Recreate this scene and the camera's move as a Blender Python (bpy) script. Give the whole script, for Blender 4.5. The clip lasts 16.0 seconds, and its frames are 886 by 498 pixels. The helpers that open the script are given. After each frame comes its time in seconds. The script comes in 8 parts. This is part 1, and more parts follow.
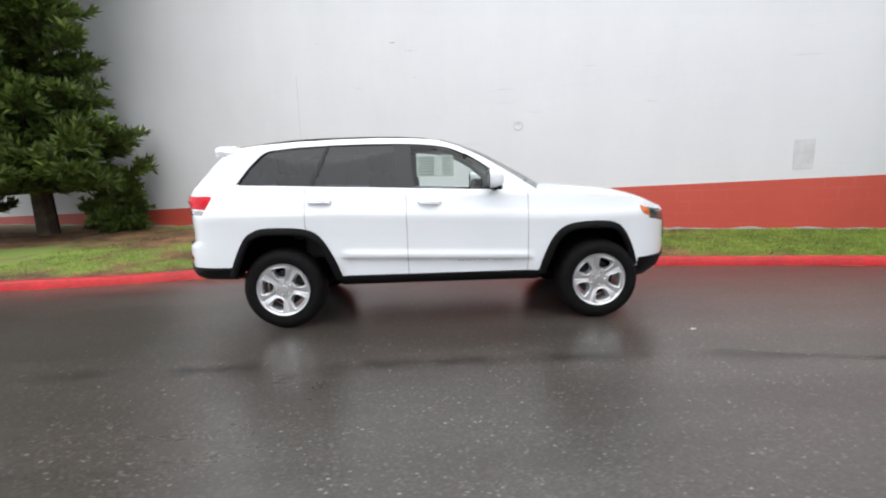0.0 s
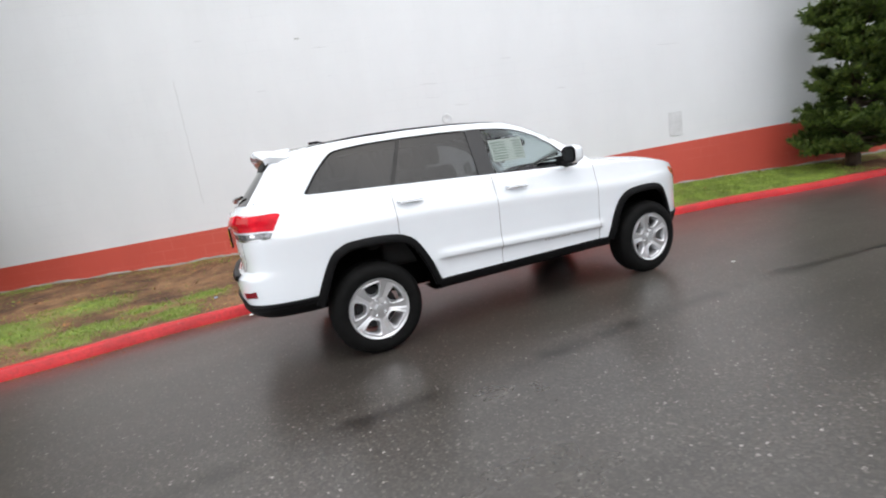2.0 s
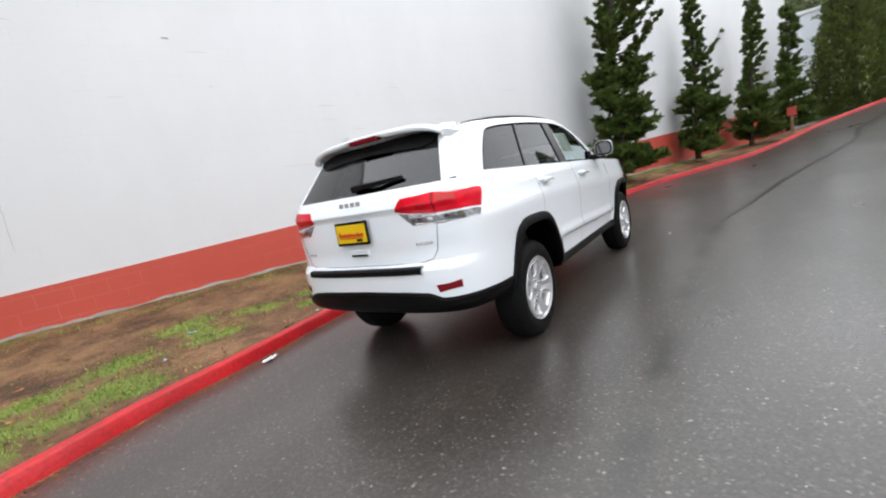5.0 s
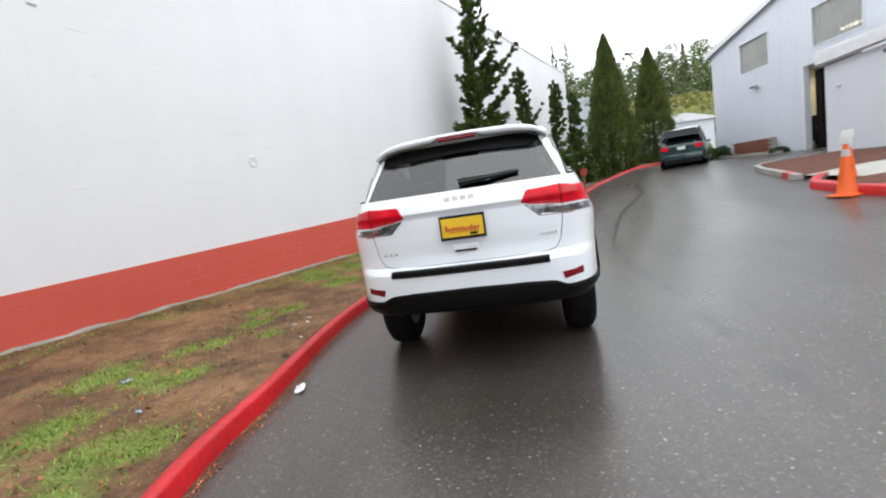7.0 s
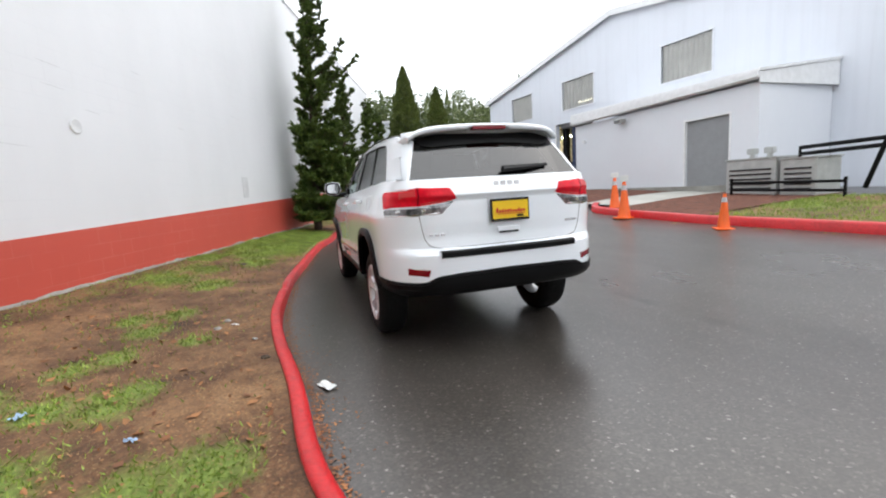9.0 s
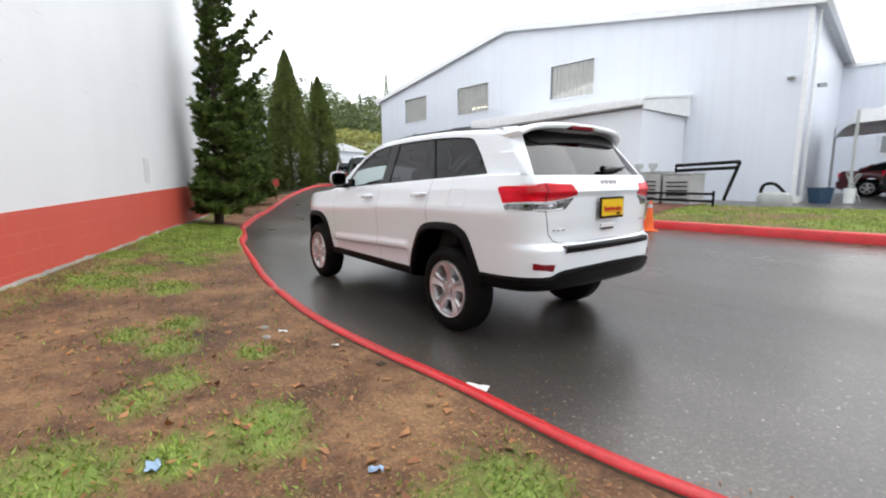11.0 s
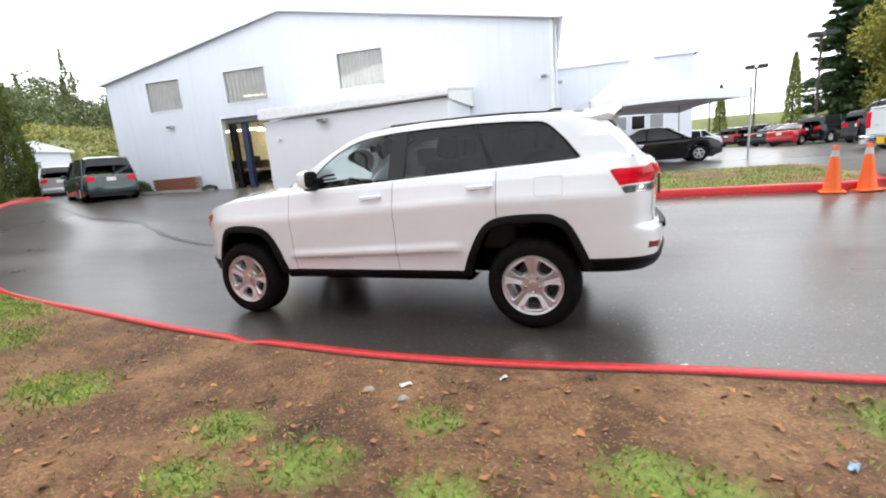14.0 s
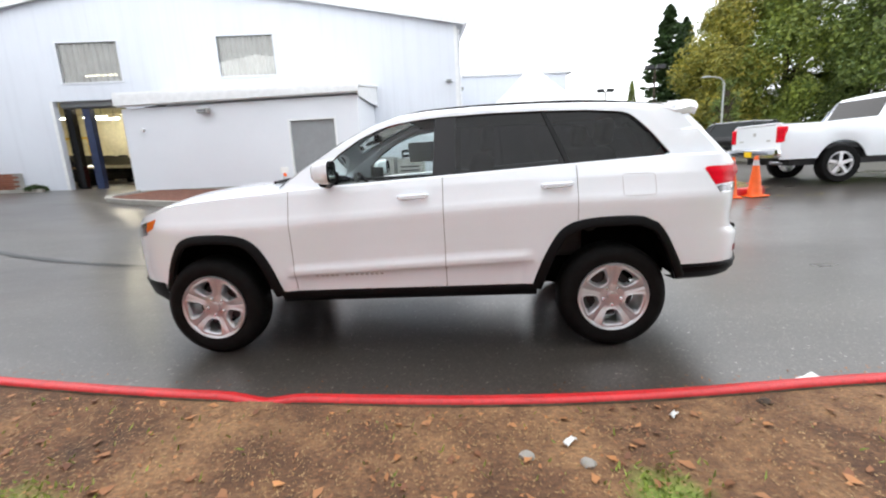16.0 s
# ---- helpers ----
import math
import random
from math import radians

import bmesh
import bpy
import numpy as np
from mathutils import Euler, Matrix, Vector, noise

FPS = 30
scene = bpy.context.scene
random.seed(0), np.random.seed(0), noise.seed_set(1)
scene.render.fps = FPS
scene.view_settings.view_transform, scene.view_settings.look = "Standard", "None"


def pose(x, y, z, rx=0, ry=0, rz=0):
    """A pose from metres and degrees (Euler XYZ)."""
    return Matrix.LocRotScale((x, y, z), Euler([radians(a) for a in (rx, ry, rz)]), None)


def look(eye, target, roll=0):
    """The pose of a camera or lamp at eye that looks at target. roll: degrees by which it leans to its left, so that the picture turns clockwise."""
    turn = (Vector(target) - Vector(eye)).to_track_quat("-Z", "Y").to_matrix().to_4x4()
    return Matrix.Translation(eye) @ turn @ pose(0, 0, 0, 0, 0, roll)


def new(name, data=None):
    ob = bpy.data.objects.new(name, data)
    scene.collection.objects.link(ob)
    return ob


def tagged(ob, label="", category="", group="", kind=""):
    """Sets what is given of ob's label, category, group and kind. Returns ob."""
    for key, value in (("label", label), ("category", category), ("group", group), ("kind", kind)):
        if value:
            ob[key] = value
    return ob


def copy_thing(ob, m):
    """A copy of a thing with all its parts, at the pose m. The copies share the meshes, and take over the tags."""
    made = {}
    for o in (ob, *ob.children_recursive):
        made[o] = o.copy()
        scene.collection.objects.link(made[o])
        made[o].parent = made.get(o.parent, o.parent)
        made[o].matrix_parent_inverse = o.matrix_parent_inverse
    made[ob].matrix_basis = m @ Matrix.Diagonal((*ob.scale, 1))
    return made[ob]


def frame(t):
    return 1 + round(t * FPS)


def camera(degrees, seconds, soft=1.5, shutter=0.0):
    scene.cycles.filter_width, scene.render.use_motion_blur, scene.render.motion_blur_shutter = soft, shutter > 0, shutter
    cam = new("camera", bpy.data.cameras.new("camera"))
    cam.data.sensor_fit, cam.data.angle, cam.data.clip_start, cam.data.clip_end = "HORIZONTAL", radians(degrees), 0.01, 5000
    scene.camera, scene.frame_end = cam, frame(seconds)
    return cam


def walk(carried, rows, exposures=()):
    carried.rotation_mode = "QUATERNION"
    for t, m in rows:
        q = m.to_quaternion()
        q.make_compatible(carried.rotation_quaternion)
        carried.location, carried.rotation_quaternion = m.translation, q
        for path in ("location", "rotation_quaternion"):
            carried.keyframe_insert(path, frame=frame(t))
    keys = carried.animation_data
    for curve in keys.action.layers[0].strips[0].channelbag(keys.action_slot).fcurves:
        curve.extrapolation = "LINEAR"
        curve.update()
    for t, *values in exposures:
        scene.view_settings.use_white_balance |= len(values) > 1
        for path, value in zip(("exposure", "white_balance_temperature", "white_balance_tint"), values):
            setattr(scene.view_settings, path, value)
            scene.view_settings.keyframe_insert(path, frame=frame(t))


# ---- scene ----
cam = camera(90.61, 16.0, 2.0, 0.3)
PATH = [
    (0, -0.0485, -4.8306, 1.3435, 89.037, -9.184, -1.693),
    (0.5, -0.6167, -4.7096, 1.3629, 85.003, -11.370, -4.454),
    (1, -1.1791, -4.6263, 1.3786, 77.798, -12.503, -7.401),
    (1.5, -1.6944, -4.4079, 1.3873, 73.930, -11.849, -9.061),
    (2, -2.1947, -4.1739, 1.3756, 67.787, -10.332, -8.637),
    (2.5, -2.6654, -3.9102, 1.3684, 62.436, -11.616, -9.735),
    (3, -3.0664, -3.6050, 1.3617, 56.502, -11.160, -8.513),
    (3.5, -3.5051, -3.3349, 1.3703, 50.336, -11.120, -9.748),
    (4, -3.8622, -2.9785, 1.3411, 46.320, -12.472, -10.669),
    (4.2, -3.9913, -2.8432, 1.3468, 44.853, -11.550, -10.153),
    (6.3, -5.1256, -1.1043, 1.3071, 20.178, -8.364, -9.556),
    (6.5, -5.1740, -0.8992, 1.3166, 18.194, -8.133, -8.049),
    (7, -5.3264, -0.4155, 1.2991, 11.062, -7.033, -8.432),
    (7.5, -5.3883, 0.0603, 1.2709, 5.171, -7.418, -6.964),
    (8, -5.3924, 0.5428, 1.2585, -1.416, -6.478, -5.079),
    (8.2, -5.4105, 0.7307, 1.2544, -5.943, -6.686, -4.788),
    (10.3, -4.7350, 2.5685, 1.2396, -27.327, -6.812, -1.467),
    (10.5, -4.6301, 2.7032, 1.2409, -29.090, -6.345, -1.197),
    (11, -4.3648, 3.0940, 1.2701, -36.755, -8.602, -0.647),
    (11.5, -4.0294, 3.3509, 1.2780, -42.401, -9.931, -2.157),
    (12, -3.6735, 3.5682, 1.3117, -46.371, -10.509, -1.157),
    (12.5, -3.2991, 3.8618, 1.3544, -53.102, -10.657, -3.214),
    (13, -2.8783, 4.0007, 1.3514, -58.778, -11.761, -3.739),
    (13.5, -2.4593, 4.1259, 1.3855, -64.281, -9.980, -3.505),
    (14, -2.0439, 4.2413, 1.3887, -68.542, -11.230, -4.724),
    (14.5, -1.6223, 4.2285, 1.3771, -70.325, -12.075, -4.721),
    (15, -1.2010, 4.2227, 1.3712, -76.564, -10.743, -3.831),
    (15.5, -0.8131, 4.1152, 1.3581, -79.991, -12.246, -5.161),
    (16, -0.5126, 3.8904, 1.3759, -85.620, -11.585, -2.965),
]
walk(cam, [(t, look((x, y, z), (x + math.cos(radians(p)) * math.cos(radians(a)), y + math.cos(radians(p)) * math.sin(radians(a)), z + math.sin(radians(p))), r))
           for t, x, y, z, a, p, r in PATH],
     [(0, 0.1), (4, 0.1), (7, 0.1), (10.5, 0.15), (12, 0.36), (13.5, 0.44), (16, 0.42)])

# ---- light ----
world = bpy.data.worlds.new("overcast_sky")
scene.world = world
world.use_nodes = True
wn, wl = world.node_tree.nodes, world.node_tree.links
wn.clear()
w_out, w_bg = wn.new("ShaderNodeOutputWorld"), wn.new("ShaderNodeBackground")
w_sky, w_mix = wn.new("ShaderNodeTexSky"), wn.new("ShaderNodeMix")
w_sky.sky_type, w_sky.sun_disc = "NISHITA", False
w_sky.sun_elevation, w_sky.sun_rotation = radians(48), radians(160)
w_sky.air_density, w_sky.dust_density = 1.0, 4.0
w_mix.data_type = "RGBA"
w_mix.inputs[0].default_value = 0.88
w_mix.inputs[7].default_value = (9.55, 9.85, 10.25, 1)
wl.new(w_sky.outputs[0], w_mix.inputs[6])
wl.new(w_mix.outputs[2], w_bg.inputs[0])
w_bg.inputs[1].default_value = 0.20
wl.new(w_bg.outputs[0], w_out.inputs[0])

sun_data = bpy.data.lights.new("sun", "SUN")
sun_data.energy, sun_data.angle, sun_data.color = 0.5, radians(60), (1.0, 0.97, 0.93)
sun = new("sun", sun_data)
sun.matrix_world = look((-8, -12, 34), (0, 0, 0))


# ---- materials ----
def nodes_of(name):
    m = bpy.data.materials.new(name)
    m.use_nodes = True
    n, l = m.node_tree.nodes, m.node_tree.links
    return m, n, l, n["Principled BSDF"]


def ramp(n, l, src, stops):
    r = n.new("ShaderNodeValToRGB")
    while len(r.color_ramp.elements) < len(stops):
        r.color_ramp.elements.new(0.5)
    for e, (p, c) in zip(r.color_ramp.elements, stops):
        e.position, e.color = p, (*c, 1) if len(c) == 3 else c
    l.new(src, r.inputs[0])
    return r.outputs[0]


def noise_tex(n, l, scale, detail=4.0, rough=0.55, vec=None, squash=None):
    t = n.new("ShaderNodeTexNoise")
    t.inputs["Scale"].default_value, t.inputs["Detail"].default_value, t.inputs["Roughness"].default_value = scale, detail, rough
    co = vec
    if co is None:
        tc = n.new("ShaderNodeTexCoord")
        co = tc.outputs["Object"]
    if squash:
        mp = n.new("ShaderNodeMapping")
        mp.inputs["Scale"].default_value = squash
        l.new(co, mp.inputs[0])
        co = mp.outputs[0]
    l.new(co, t.inputs["Vector"])
    return t.outputs["Fac"]


def mixc(n, l, fac, a, b, mode="MIX"):
    x = n.new("ShaderNodeMix")
    x.data_type, x.blend_type = "RGBA", mode
    for sock, v in ((0, fac), (6, a), (7, b)):
        if isinstance(v, (int, float)):
            x.inputs[sock].default_value = v
        elif isinstance(v, tuple):
            x.inputs[sock].default_value = (*v, 1)
        else:
            l.new(v, x.inputs[sock])
    return x.outputs[2]


def bump(n, l, b, src, strength, dist):
    k = n.new("ShaderNodeBump")
    k.inputs["Strength"].default_value, k.inputs["Distance"].default_value = strength, dist
    l.new(src, k.inputs["Height"])
    l.new(k.outputs[0], b.inputs["Normal"])


def plain(name, color, rough=0.5, metal=0.0, vary=0.12, scale=6.0, fine=60.0, relief=0.0, coat=0.0, spec=None):
    """A surface of one colour with broad and fine variation."""
    m, n, l, b = nodes_of(name)
    big = noise_tex(n, l, scale)
    small = noise_tex(n, l, fine, 2.0)
    lo, hi = tuple(c * (1 - vary) for c in color), tuple(min(1, c * (1 + vary)) for c in color)
    c1 = ramp(n, l, big, [(0.3, lo), (0.7, hi)])
    c2 = ramp(n, l, small, [(0.3, (1 - vary * 0.5,) * 3), (0.7, (1, 1, 1))])
    l.new(mixc(n, l, 1.0, c1, c2, "MULTIPLY"), b.inputs["Base Color"])
    b.inputs["Roughness"].default_value, b.inputs["Metallic"].default_value = rough, metal
    if coat:
        b.inputs["Coat Weight"].default_value, b.inputs["Coat Roughness"].default_value = coat, 0.05
    if spec is not None:
        b.inputs["Specular IOR Level"].default_value = spec
    if relief:
        bump(n, l, b, small, 0.6, relief)
    return m


def glass_mat(name, tint, rough=0.0, ior=1.5):
    """Thin pane: tinted transparency with a reflecting face."""
    m, n, l, b = nodes_of(name)
    out = n["Material Output"]
    n.remove(b)
    tr, gl, mx, fr = n.new("ShaderNodeBsdfTransparent"), n.new("ShaderNodeBsdfGlossy"), n.new("ShaderNodeMixShader"), n.new("ShaderNodeFresnel")
    tr.inputs[0].default_value = (*tint, 1)
    gl.inputs["Roughness"].default_value = rough
    fr.inputs["IOR"].default_value = ior
    l.new(fr.outputs[0], mx.inputs[0])
    l.new(tr.outputs[0], mx.inputs[1])
    l.new(gl.outputs[0], mx.inputs[2])
    l.new(mx.outputs[0], out.inputs[0])
    return m


def asphalt_mat():
    m, n, l, b = nodes_of("wet_asphalt")
    tc = n.new("ShaderNodeTexCoord")
    co = tc.outputs["Object"]
    vor = n.new("ShaderNodeTexVoronoi")
    vor.inputs["Scale"].default_value = 80
    l.new(co, vor.inputs["Vector"])
    stone = ramp(n, l, vor.outputs["Color"], [(0.0, (0.042, 0.037, 0.032)), (0.55, (0.068, 0.060, 0.053)), (0.82, (0.094, 0.084, 0.074)), (0.91, (0.17, 0.155, 0.14)), (1.0, (0.46, 0.44, 0.41))])
    broad = ramp(n, l, noise_tex(n, l, 0.35, 5, 0.6, co), [(0.3, (0.80, 0.79, 0.78)), (0.7, (1.0, 0.99, 0.97))])
    streak = ramp(n, l, noise_tex(n, l, 1.3, 4, 0.6, co, (0.22, 1.6, 1)), [(0.34, (0.74, 0.73, 0.72)), (0.60, (1, 1, 1))])
    c = mixc(n, l, 1.0, mixc(n, l, 1.0, stone, broad, "MULTIPLY"), streak, "MULTIPLY")
    # dark wet stain along an old joint, broken into lengths
    sx = n.new("ShaderNodeSeparateXYZ")
    l.new(co, sx.inputs[0])

    def calc(op, a, k):
        q = n.new("ShaderNodeMath")
        q.operation = op
        for slot, v in ((0, a), (1, k)):
            if isinstance(v, (int, float)):
                q.inputs[slot].default_value = v
            else:
                l.new(v, q.inputs[slot])
        return q.outputs[0]
    bend = calc("MULTIPLY", calc("MAXIMUM", calc("SUBTRACT", sx.outputs[0], 1.6), 0.0), 0.13)
    wander = calc("MULTIPLY", noise_tex(n, l, 3.0, 4, 0.6, co), 0.16)
    off = calc("ABSOLUTE", calc("ADD", calc("ADD", calc("ADD", sx.outputs[1], 1.68), bend), wander), 0.0)
    band = ramp(n, l, off, [(0.02, (1, 1, 1)), (0.11, (0, 0, 0))])
    lengths = ramp(n, l, noise_tex(n, l, 1.25, 3, 0.6, co, (1, 0.35, 1)), [(0.44, (0, 0, 0)), (0.56, (1, 1, 1))])
    ends = ramp(n, l, calc("MULTIPLY", calc("ADD", sx.outputs[0], 4.0), 0.1), [(0.05, (0, 0, 0)), (0.15, (1, 1, 1)), (0.85, (1, 1, 1)), (0.98, (0, 0, 0))])
    stain = calc("MULTIPLY", calc("MULTIPLY", band, lengths), ends)
    c = mixc(n, l, stain, c, mixc(n, l, 1.0, c, (0.42, 0.40, 0.38), "MULTIPLY"))
    l.new(c, b.inputs["Base Color"])
    wet = noise_tex(n, l, 0.55, 5, 0.62, co, (0.5, 1.0, 1))
    r = ramp(n, l, wet, [(0.30, (0.26,) * 3), (0.55, (0.32,) * 3), (0.80, (0.38,) * 3)])
    l.new(r, b.inputs["Roughness"])
    fine = noise_tex(n, l, 160, 2, 0.5, co)
    v2 = n.new("ShaderNodeMath")
    v2.operation = "ADD"
    l.new(vor.outputs["Distance"], v2.inputs[0])
    l.new(fine, v2.inputs[1])
    bump(n, l, b, v2.outputs[0], 0.08, 0.002)
    b.inputs["Specular IOR Level"].default_value = 0.85
    return m


def block_paint(name, color, course, rough=0.45, dirt=0.35, seam=(0.955, 0.955, 0.96), relief=0.14, worn0=0.44, mortar=0.006):
    """Painted concrete blocks: faint mortar joints, stains and scuffs."""
    m, n, l, b = nodes_of(name)
    tc = n.new("ShaderNodeTexCoord")
    co = tc.outputs["Object"]
    sw = n.new("ShaderNodeSeparateXYZ")
    cb = n.new("ShaderNodeCombineXYZ")
    l.new(co, sw.inputs[0])
    l.new(sw.outputs[0], cb.inputs[0])
    l.new(sw.outputs[2], cb.inputs[1])
    br = n.new("ShaderNodeTexBrick")
    br.inputs["Scale"].default_value = 1.0
    br.inputs["Brick Width"].default_value, br.inputs["Row Height"].default_value = course * 2, course
    br.inputs["Mortar Size"].default_value, br.inputs["Mortar Smooth"].default_value = mortar, 0.6
    l.new(cb.outputs[0], br.inputs["Vector"])
    worn = ramp(n, l, noise_tex(n, l, 0.9, 6, 0.65, co), [(worn0, (0, 0, 0)), (worn0 + 0.18, (1, 1, 1))])
    big = ramp(n, l, noise_tex(n, l, 0.25, 4, 0.6, co), [(0.3, tuple(c * 0.93 for c in color)), (0.7, color)])
    drip = ramp(n, l, noise_tex(n, l, 0.8, 5, 0.6, co, (1.1, 1, 0.35)), [(0.28, (1 - dirt * 0.12,) * 3), (0.60, (1, 1, 1))])
    scuff = ramp(n, l, noise_tex(n, l, 7, 6, 0.7, co, (1, 1, 0.5)), [(0.20, (1 - dirt * 0.6,) * 3), (0.27, (1, 1, 1))])
    c = mixc(n, l, 1.0, mixc(n, l, 1.0, big, drip, "MULTIPLY"), scuff, "MULTIPLY")
    jm = n.new("ShaderNodeMath")
    jm.operation = "MULTIPLY"
    l.new(br.outputs["Fac"], jm.inputs[0])
    l.new(worn, jm.inputs[1])
    joint = ramp(n, l, jm.outputs[0], [(0.0, (1, 1, 1)), (1.0, seam)])
    c = mixc(n, l, 1.0, c, joint, "MULTIPLY")
    l.new(c, b.inputs["Base Color"])
    b.inputs["Roughness"].default_value = rough
    h = n.new("ShaderNodeMath")
    h.operation = "MULTIPLY"
    l.new(br.outputs["Fac"], h.inputs[0])
    l.new(worn, h.inputs[1])
    h2 = n.new("ShaderNodeMath")
    h2.operation = "MULTIPLY_ADD"
    h2.inputs[1].default_value = 0.25
    l.new(noise_tex(n, l, 30, 4, 0.6, co), h2.inputs[0])
    inv = n.new("ShaderNodeMath")
    inv.operation = "SUBTRACT"
    inv.inputs[0].default_value = 1.0
    l.new(h.outputs[0], inv.inputs[1])
    l.new(inv.outputs[0], h2.inputs[2])
    bump(n, l, b, h2.outputs[0], relief, 0.006)
    return m


def siding_mat(name, color):
    """Ribbed painted metal sheet, slightly streaked."""
    m, n, l, b = nodes_of(name)
    tc = n.new("ShaderNodeTexCoord")
    co = tc.outputs["Object"]
    big = ramp(n, l, noise_tex(n, l, 0.4, 4, 0.6, co), [(0.3, tuple(c * 0.94 for c in color)), (0.7, color)])
    drip = ramp(n, l, noise_tex(n, l, 2.5, 5, 0.6, co, (1.6, 1, 0.07)), [(0.28, (0.94,) * 3), (0.5, (1, 1, 1))])
    l.new(mixc(n, l, 1.0, big, drip, "MULTIPLY"), b.inputs["Base Color"])
    wv = n.new("ShaderNodeTexWave")
    wv.inputs["Scale"].default_value, wv.bands_direction = 1.05, "X"
    l.new(co, wv.inputs["Vector"])
    rib = ramp(n, l, wv.outputs["Fac"], [(0.75, (0, 0, 0)), (0.92, (1, 1, 1))])
    bump(n, l, b, rib, 0.12, 0.015)
    b.inputs["Roughness"].default_value = 0.42
    return m


def verge_mat():
    """Trodden earth with dry needles, and patches of grass."""
    m, n, l, b = nodes_of("trodden_earth")
    tc = n.new("ShaderNodeTexCoord")
    co = tc.outputs["Object"]
    earth = ramp(n, l, noise_tex(n, l, 1.7, 8, 0.72, co), [(0.325, (0.034, 0.017, 0.009)), (0.46, (0.118, 0.059, 0.030)), (0.61, (0.245, 0.138, 0.069)), (0.755, (0.338, 0.208, 0.112))])
    chips = ramp(n, l, noise_tex(n, l, 38, 6, 0.8, co, (1, 1.5, 1)), [(0.34, (0.50, 0.47, 0.44)), (0.48, (0.95, 0.93, 0.9)), (0.64, (1.5, 1.4, 1.2))])
    base = mixc(n, l, 1.0, earth, chips, "MULTIPLY")
    green = ramp(n, l, noise_tex(n, l, 40, 4, 0.7, co), [(0.3, (0.10, 0.155, 0.026)), (0.7, (0.27, 0.35, 0.07))])
    at = n.new("ShaderNodeAttribute")
    at.attribute_name = "grass"
    edge = n.new("ShaderNodeMath")
    edge.operation = "MULTIPLY_ADD"
    edge.inputs[1].default_value, edge.inputs[2].default_value = 0.9, -0.45
    l.new(noise_tex(n, l, 9, 5, 0.7, co), edge.inputs[0])
    add = n.new("ShaderNodeMath")
    add.operation = "ADD"
    l.new(at.outputs["Fac"], add.inputs[0])
    l.new(edge.outputs[0], add.inputs[1])
    mask = ramp(n, l, add.outputs[0], [(0.34, (0, 0, 0)), (0.74, (1, 1, 1))])
    l.new(mixc(n, l, mask, base, green), b.inputs["Base Color"])
    b.inputs["Roughness"].default_value = 0.85
    bump(n, l, b, noise_tex(n, l, 45, 5, 0.7, co), 0.8, 0.012)
    return m


def leaf_mat(name, dark, light, scale=1.2):
    m, n, l, b = nodes_of(name)
    g = n.new("ShaderNodeNewGeometry")
    per = ramp(n, l, g.outputs["Random Per Island"], [(0.0, dark), (1.0, light)])
    patch = ramp(n, l, noise_tex(n, l, scale, 3), [(0.3, (0.6, 0.6, 0.55)), (0.7, (1.15, 1.15, 1.0))])
    l.new(mixc(n, l, 1.0, per, patch, "MULTIPLY"), b.inputs["Base Color"])
    b.inputs["Roughness"].default_value = 0.6
    return m


def paint_worn(name, color, under, rough=0.4):
    """Paint on concrete, chipped and dirty."""
    m, n, l, b = nodes_of(name)
    tc = n.new("ShaderNodeTexCoord")
    co = tc.outputs["Object"]
    tone = ramp(n, l, noise_tex(n, l, 3.0, 5, 0.6, co), [(0.3, tuple(c * 0.72 for c in color)), (0.7, color)])
    chip = ramp(n, l, noise_tex(n, l, 11, 7, 0.72, co), [(0.66, (0, 0, 0)), (0.70, (1, 1, 1))])
    grime = ramp(n, l, noise_tex(n, l, 26, 4, 0.7, co), [(0.3, (0.7, 0.66, 0.62)), (0.55, (1, 1, 1))])
    l.new(mixc(n, l, 1.0, mixc(n, l, chip, tone, under), grime, "MULTIPLY"), b.inputs["Base Color"])
    b.inputs["Roughness"].default_value = rough
    bump(n, l, b, noise_tex(n, l, 35, 5, 0.7, co), 0.5, 0.006)
    return m


ASPHALT = asphalt_mat()
WALL_WHITE = block_paint("white_painted_block", (0.80, 0.81, 0.83), 0.2)
WALL_RED = block_paint("red_painted_block", (0.62, 0.095, 0.065), 0.2, 0.5, 0.6, (1.06, 1.5, 1.7), 0.3, 0.42, 0.008)
KERB_RED = paint_worn("red_kerb_paint", (0.66, 0.016, 0.022), (0.22, 0.14, 0.11))
PATH_CONCRETE = plain("pale_path_concrete", (0.44, 0.43, 0.39), 0.7, vary=0.12, scale=1.5, fine=40, relief=0.002)
CONCRETE = plain("concrete", (0.33, 0.32, 0.29), 0.8, vary=0.25, scale=2, fine=40, relief=0.004)
SIDING = siding_mat("white_metal_siding", (0.70, 0.735, 0.80))
SIDING_PLAIN = plain("white_render", (0.72, 0.745, 0.79), 0.5, vary=0.02, scale=0.6, fine=8)
TRIM_WHITE = plain("white_trim_paint", (0.78, 0.79, 0.80), 0.45, vary=0.06)
ROOF_METAL = plain("grey_roof_sheet", (0.45, 0.46, 0.47), 0.45, vary=0.15)
EARTH = verge_mat()
MOSSY = plain("mossy_bare_concrete", (0.11, 0.095, 0.065), 0.9, vary=0.4, scale=7, fine=40, relief=0.006)
MULCH = plain("brown_mulch", (0.14, 0.050, 0.028), 0.9, vary=0.5, scale=9, fine=45, relief=0.03)
GRASS_LEAF = leaf_mat("grass_blade", (0.15, 0.235, 0.035), (0.37, 0.47, 0.095), 3)
PINE = leaf_mat("pine_needles", (0.034, 0.068, 0.011), (0.135, 0.195, 0.030), 2.6)
